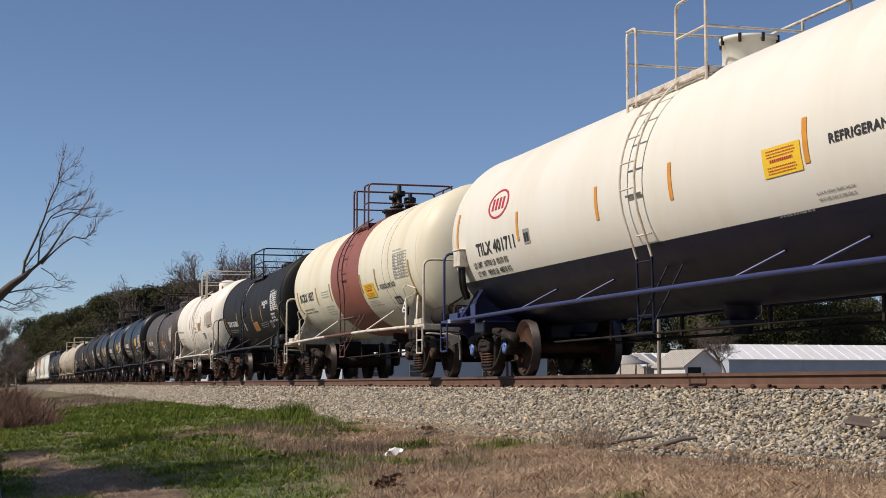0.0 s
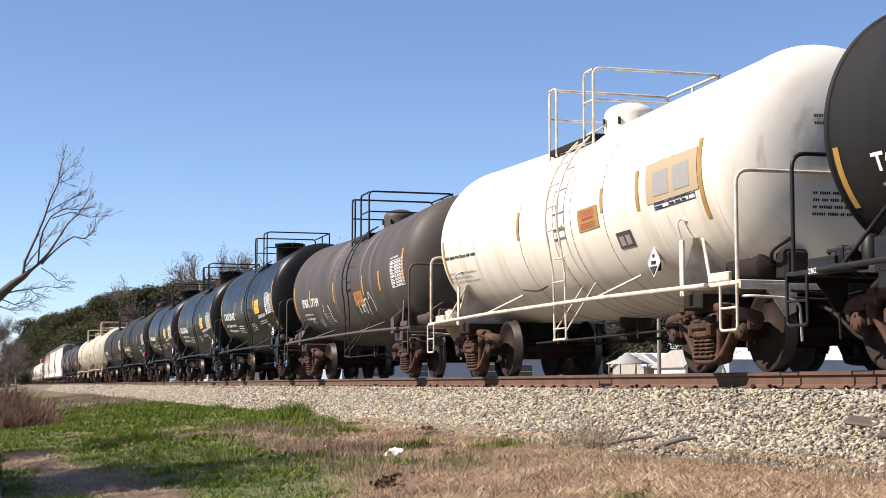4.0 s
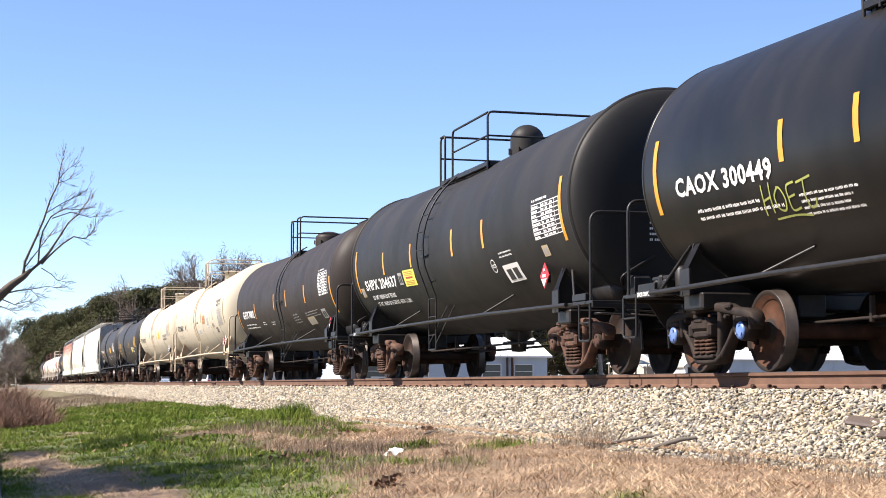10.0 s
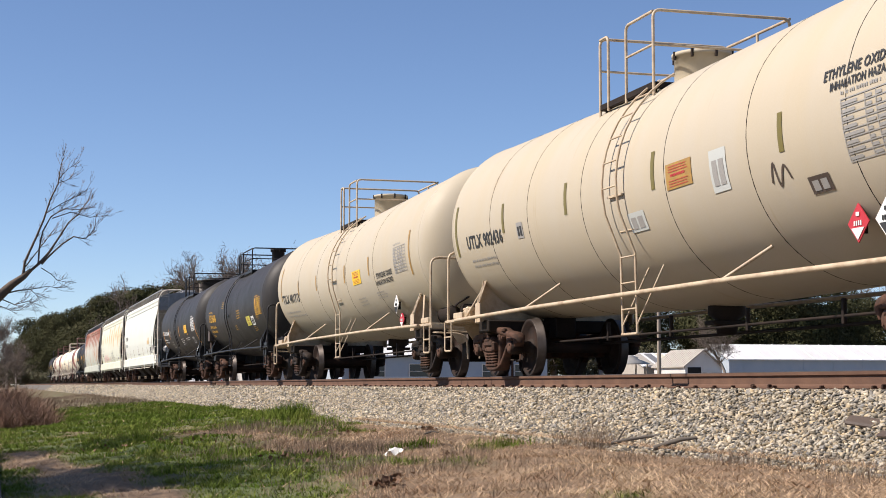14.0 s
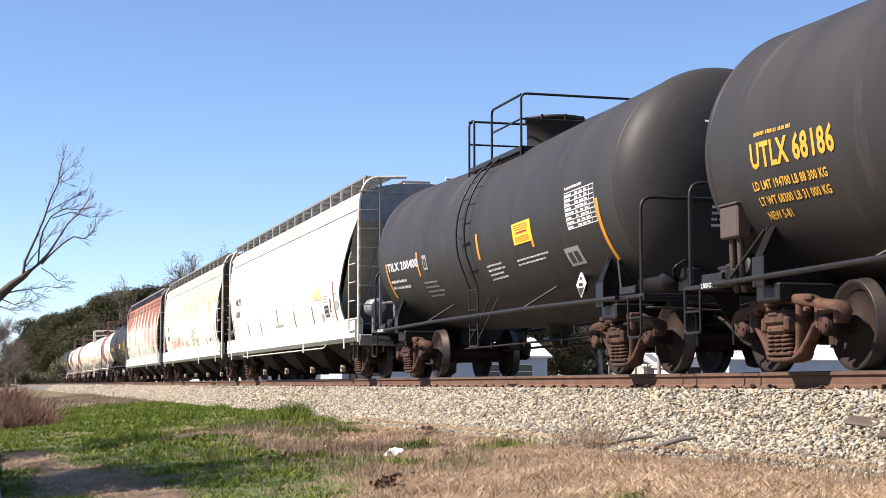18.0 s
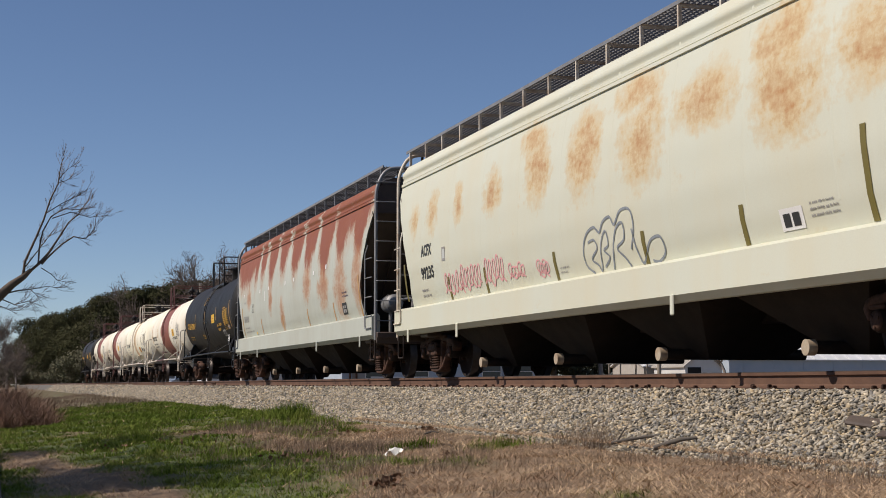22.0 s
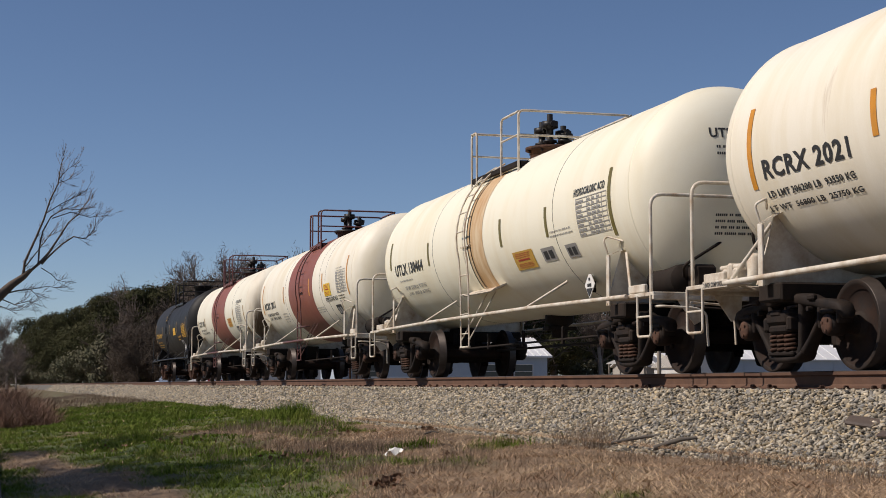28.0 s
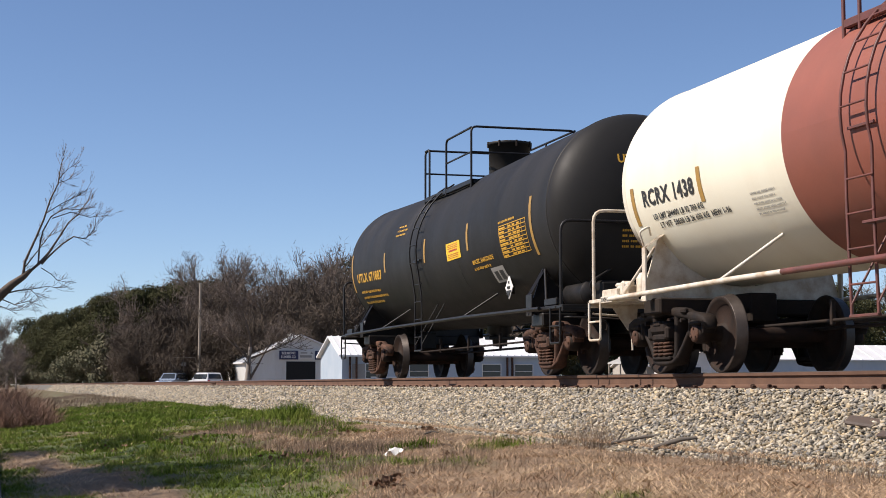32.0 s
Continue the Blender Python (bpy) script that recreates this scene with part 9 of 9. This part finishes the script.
        v, f = blades(pts, hh, .0022 + .0055 * far, rng.uniform(.05 if name == "dead_weeds" else .6, .7 if name == "dead_weeds" else .998, len(pts)), rng)
        stuff(name, v, f, mat, label, "weeds")
    # tall green tufts below the ballast
    tufts = [(-32.3, 6.15, .5), (-31.9, 6.0, .3), (-33.0, 5.9, .3), (-30.6, 6.3, .2), (-29.6, 6.35, .16), (-36, 6.2, .22), (-38, 6.1, .2), (-34.5, 6.1, .24), (-31.4, 5.6, .34), (-15.7, 3.9, .14), (-15.5, 4.05, .12), (-40, 6.3, .2), (-44, 6.2, .25), (-12.4, 6.35, .1)]
    for k in range(60):
        tufts.append((r2.uniform(-45, -16), r2.uniform(1.4, 6.1), r2.uniform(.1, .2)))
    pts, hh = [], []
    for x, y, h in tufts:
        if green_cover(x, y) < .3 and h < .13:
            continue
        for k in range(170 if h < .23 else 520):
            a, b = x + rng.normal() * (.16 if h < .23 else .24), y + rng.normal() * .13
            pts.append((a, b, ground_z(a, b) - .01))
            hh.append(h * rng.uniform(.4, 1.15))
    pts, hh = np.array(pts), np.array(hh)
    v, f = blades(pts, hh * .85, np.full(len(pts), .006), rng.uniform(.15, .85, len(pts)), rng)
    stuff("grass_tufts", v, f, M_GRASS, "taller dark green grass tufts", "grass")
    # sparse blades at the ballast's foot
    P = np.array([(x, y, -.58 + max(0, (y - 6.5)) * .55) for x, y in zip(rng.uniform(-28, -8, 5000), 6.25 + np.abs(rng.normal(0, .13, 5000)))])
    v, f = blades(P, rng.uniform(.04, .12, len(P)), np.full(len(P), .0025), rng.uniform(.85, .995, len(P)), rng)
    stuff("straw_fringe", v, f, M_DRY, "straw creeping over the foot of the ballast", "grass")


build_verge()


def build_litter():
    rng = random.Random(9)
    g = Geo()
    pts = []
    for i in range(6):
        for j in range(4):
            pts.append((i * .045 - .11, j * .04 - .06, .03 + rng.uniform(-.02, .03) + (.04 if i in (2, 3) else 0)))
    g.add(pts, [(i * 4 + j, (i + 1) * 4 + j, (i + 1) * 4 + j + 1, i * 4 + j + 1) for i in range(5) for j in range(3)])
    solid("paper_litter", g, M_LITTER, "crumpled white paper on dry grass", "litter", at=pose(-17.3, 4.4, ground_z(-17.3, 4.4) + .03, 25, 0, 30))
    for x, y, L, turn, tilt, r in ((-15.2, 6.5, .6, 62, 8, .02), (-14.2, 6.45, .45, 48, 14, .028), (-15.7, 6.5, .3, 80, 60, .012), (-17.9, 5.0, .25, 20, 5, .012), (-33.5, 6.4, .5, 15, 35, .02), (-34.2, 6.5, .5, 100, 20, .02)):
        p = [(-L / 2, 0, 0), (-L / 5, .03, .015), (L / 6, -.02, .02), (L / 2, .02, .0)]
        solid("broken_branch", Geo().tube(p, 0, 7, radii=[r, r * .95, r * .8, r * .5]), M_BARK, "broken dead branch lying by the ballast", "branch", at=pose(x, y, max(ground_z(x, y), -.58 + max(0, y - 6.5) * .6) + .05, 0, -tilt, turn))
    solid("wood_plank", Geo().box((0, 0, 0), (.34, .12, .045), .015), M_BROWNPIPE, "brown scrap of tie wood on the ballast", "wood scrap", at=pose(-11.55, 6.95, -.27, 32, 6, 25))
    solid("wood_plank", Geo().box((0, 0, 0), (.2, .08, .03), .01), M_BROWNPIPE, "small brown scrap of wood on the ballast", "wood scrap", at=pose(-11.0, 6.8, -.35, 30, 0, -10))
    # dead leaves in small heaps
    r = np.random.default_rng(2)
    pts = []
    for x, y, s, n in ((-22.7, 6.3, .12, 60), (-23.4, 4.9, .2, 60), (-13.0, 3.25, .12, 60), (-18.3, 3.4, .3, 30), (-24.5, 2.6, 1.0, 60), (-16.8, 4.9, .1, 30)):
        for k in range(n):
            a, b = x + r.normal() * s, y + r.normal() * s * .6
            pts.append((a, b, ground_z(a, b) + .03 + r.uniform(0, .03)))
    P = np.array(pts)
    n = len(P)
    a = r.normal(size=(n, 3))
    a /= np.linalg.norm(a, axis=1)[:, None]
    b = np.cross(a, r.normal(size=(n, 3)))
    b /= np.linalg.norm(b, axis=1)[:, None]
    v = np.stack([P - a * .035, P + b * .025, P + a * .035, P - b * .025], 1).reshape(-1, 3)
    stuff("dead_leaves", v, np.arange(n * 4).reshape(-1, 4), M_BROWNLEAF, "curled brown dead leaves", "leaves")


build_litter()


# ---- lettering on the tank ends, boxes, chalk and shoe plates ----
DOME = {key: .5 for key in "ABSTUV"} | {"C": .16, "I": .16} | {key: .23 for key in "FGH"}


def head_point(key, y, dz, off=.005):
    """A point on the leading domed end, by its offsets from the tank's axis."""
    car, sh, h = CARS[key]
    c = min(.995, math.hypot(y, dz) / sh.r) ** (1 / (.5 if key in "CIFGH" else .82))
    return (sh.ends[1] + sh.r * DOME.get(key, .44) * math.sqrt(1 - c * c) + off, y, sh.z(sh.ends[1]) + dz)


def head_write(key, body, dz, size, width, ink, y=0.0):
    v, f = text_flat(body, size / .69)
    w = max(p[0] for p in v)
    part("end_lettering", Geo().add([head_point(key, y + a * width / w - width / 2, dz + b) for a, b in v], f), ink, CARS[key][0], "stencilled lettering on the tank end")


def head_print(key, y, dz, w, rows, size, ink, seed):
    rng = random.Random(seed)
    g = Geo()
    for r in range(rows):
        a = y
        end = y + w * rng.uniform(.75, 1)
        while a < end:
            for k in range(rng.randint(2, 6)):
                if a > end:
                    break
                z = dz - r * size * 1.7
                q = [(a, z), (a + size * .42, z), (a + size * .42, z + size * .7), (a, z + size * .7)]
                g.add([head_point(key, p, d) for p, d in q], [(0, 1, 2, 3)])
                a += size * .58
            a += size * .5
    part("end_lettering", g, ink, CARS[key][0], "small stencilled lines on the tank end")


for key, body in (("B", "RCRX 1837"), ("C", "TGAX 131382"), ("D", ""), ("E", "IPBX 17199"), ("F", "CAOX 300472"), ("G", "CAOX 300466"), ("H", "CAOX 300449"), ("I", "SHPX 204637"), ("J", "GATX 70802"), ("K", "UTLX 902436"), ("L", "TILX 401713"), ("M", "UTLX 68186"), ("N", "TILX 200400"), ("R", "UTLX 672001"), ("S", "RCRX 2021"), ("T", "UTLX 130464"), ("U", "RCRX 2011"), ("V", "RCRX 1438"), ("W", "UTLX 671887")):
    ink = M_INKBLACK if key in "BSTUVKLD" else (M_INKYELLOW if key in "MRW" else M_INKWHITE)
    if key in "FGH":
        head_write(key, body, .44, .15, 1.15, ink)
        for k in range(3):
            head_write(key, "CAPY", .30 - .14 * k, .08, .27, ink, -.28)
            head_print(key, 0, .30 - .14 * k, .4, 1, .1, ink, k)
    elif body:
        head_write(key, body, .6, .12, 1.0, ink)
    if key not in "FGH":
        head_print(key, -.42, .46, .8, 2, .05, ink, ord(key))
        head_print(key, -.45, -.4, .85, 4, .045, ink, ord(key) + 40)


def end_plate_text(key, x, body, ink, back):
    """A painted shoe notice on the edge of the end platform."""
    car, sh, h = CARS[key]
    v, f = text_flat(body, .05 / .69)
    w = max(p[0] for p in v)
    y = -1.466
    P = part("shoe_plate", Geo().box((x + .36, y + .004, 1.135), (.62, .008, .085), .003), back, car, "painted brake shoe notice")
    part("lettering", Geo().add([(x + .08 + a * .5 / w, y - .004, 1.11 + b) for a, b in v], f), ink, P)


for key in "ABCEFGHIJMNRSUVW":
    car, sh, h = CARS[key]
    white = key in "BSUV"
    end_plate_text(key, -h - 1.2 + TRUCK_SHIFT[key][0], "2 INCH COMP SHOES", M_INKBLACK if white else M_INKWHITE, M_WHITEPIPE if white else (M_BLUEPIPE if key == "A" else M_BLACKPIPE))


def line_box(key, x, up, w, h, box_mat, hose_mat, drop):
    """A housing bracketed on the tank, with hoses running down from it."""
    car, sh, hh = CARS[key]
    p = sh.at(x + w / 2, up + h / 2, .0)
    B = part("line_box", Geo().box((p[0], p[1] - .05, p[2]), (w, .18, h), .02), box_mat, car, "small steel housing on the tank side")
    part("box_lid", Geo().box((p[0], p[1] - .05, p[2] + h / 2 + .012), (w + .03, .21, .025), .006), box_mat, B)
    for d in (-.25, .2):
        part("hose", Geo().bent([(p[0] + d * w, p[1] - .04, p[2] - h / 2), (p[0] + d * w - .04, p[1] - .01, p[2] - h / 2 - drop * .6), (p[0] + d * w - .22, p[1] + .12, p[2] - h / 2 - drop)], .04, .12, 8), hose_mat, B)


line_box("A", -7.48, -.52, .34, .28, M_WHITEPIPE, M_BLACKPIPE, .5)
line_box("M", -6.35, -1.02, .42, .36, M_BROWNPIPE, M_BROWNPIPE, .55)

# chalk and scraped arcs on the grimy car
for dx, r in ((0, .02), (.07, .012), (.13, .02), (-.12, .01)):
    scrawl("E", [(-.85 + dx, 1.02), (-.72 + dx, .49), (-.7 + dx, .13), (-.69 + dx, -.31), (-.74 + dx * 1.4, -.66), (-.66 + dx * 2, -.96)], M_CHALK, r, "scrape_mark", "pale scraped arc")
scrawl("E", [(-.95, .84), (-.98, .53), (-.94, .31)], M_CHALK, .015, "scrape_mark", "pale scraped arc")
scrawl("E", [(-2.28, 1.17), (-2.42, .82), (-2.48, .58)], M_CHALK, .01, "scrape_mark", "pale scraped arc")
scrawl("E", [(-2.27, -.37), (-2.24, -.48), (-2.4, -.57), (-2.3, -.66), (-2.35, -.74)], M_INKWHITE, .014)
scrawl("E", [(-4.19, -.67), (-3.99, -.75), (-3.81, -.83)], M_INKWHITE, .01)
scrawl("E", [(-4.2, -.85), (-3.98, -.72), (-3.9, -.88)], M_INKWHITE, .01)
scrawl("E", [(1.38, -.48), (1.5, -.46), (1.67, -.43)], M_INKWHITE, .022)
scrawl("E", [(1.52, -.45), (1.45, -.62), (1.42, -.78)], M_INKWHITE, .022)
scrawl("E", [(1.84, -.42), (1.75, -.58), (1.66, -.74)], M_INKWHITE, .022)
scrawl("E", [(1.8, -.47), (1.95, -.44), (2.08, -.5)], M_INKWHITE, .02)
scrawl("E", [(1.75, -.6), (1.9, -.57), (2.0, -.62)], M_INKWHITE, .02)
scrawl("D", [(-2.0, -1.0), (-1.4, -1.05), (-.8, -.98)], M_BROWNPIPE, .012, "scrape_mark", "brown scrape")

# lettering of the rusty grey hopper
write("Q", "36443", -7.78, 1.95, .17, .86, M_INKGREY)
small_print("Q", -7.68, 2.42, .5, .16, 1, M_INKGREY)
small_print("Q", -7.68, 1.7, 1.0, .1, 1, M_INKGREY)
small_print("Q", -7.6, 1.58, 1.65, .1, 1, M_INKGREY)
for x0, x1, z0, z1 in ((-6.19, -5.9, 2.19, 2.2), (-6.19, -5.9, 2.42, 2.43), (-6.19, -6.175, 2.19, 2.43), (-5.915, -5.9, 2.19, 2.43)):
    flat_patch("Q", x0, x1, z0, z1, M_INKBLACK, "", "plate_outline")
write("Q", "PLATE", -6.14, 2.34, .05, .18, M_INKBLACK)
write("Q", "C", -6.08, 2.23, .07, .06, M_INKBLACK)
write("Q", "CENTER FLOW", -6.15, 1.2, .1, 1.02, M_INKGREY)
flat_patch("Q", -5.85, -5.72, 1.52, 1.6, M_SIGNYEL, "", "chalk_mark")
flat_patch("Q", -3.92, -3.84, 2.42, 2.7, M_INKWHITE, "", "label_plate")


def motions():
    times = [i / 30 for i in range(961)]
    for car, u in TRAIN:
        walk(car, [(t, pose(u + way(t), TRACK_Y, 0)) for t in range(33)])
    for w, k, a0 in WHEELSETS:
        walk(w, [(t, pose(k, 0, 0, 0, math.degrees(way(t) / WHEEL_R) + a0, 0)) for t in times])


motions()
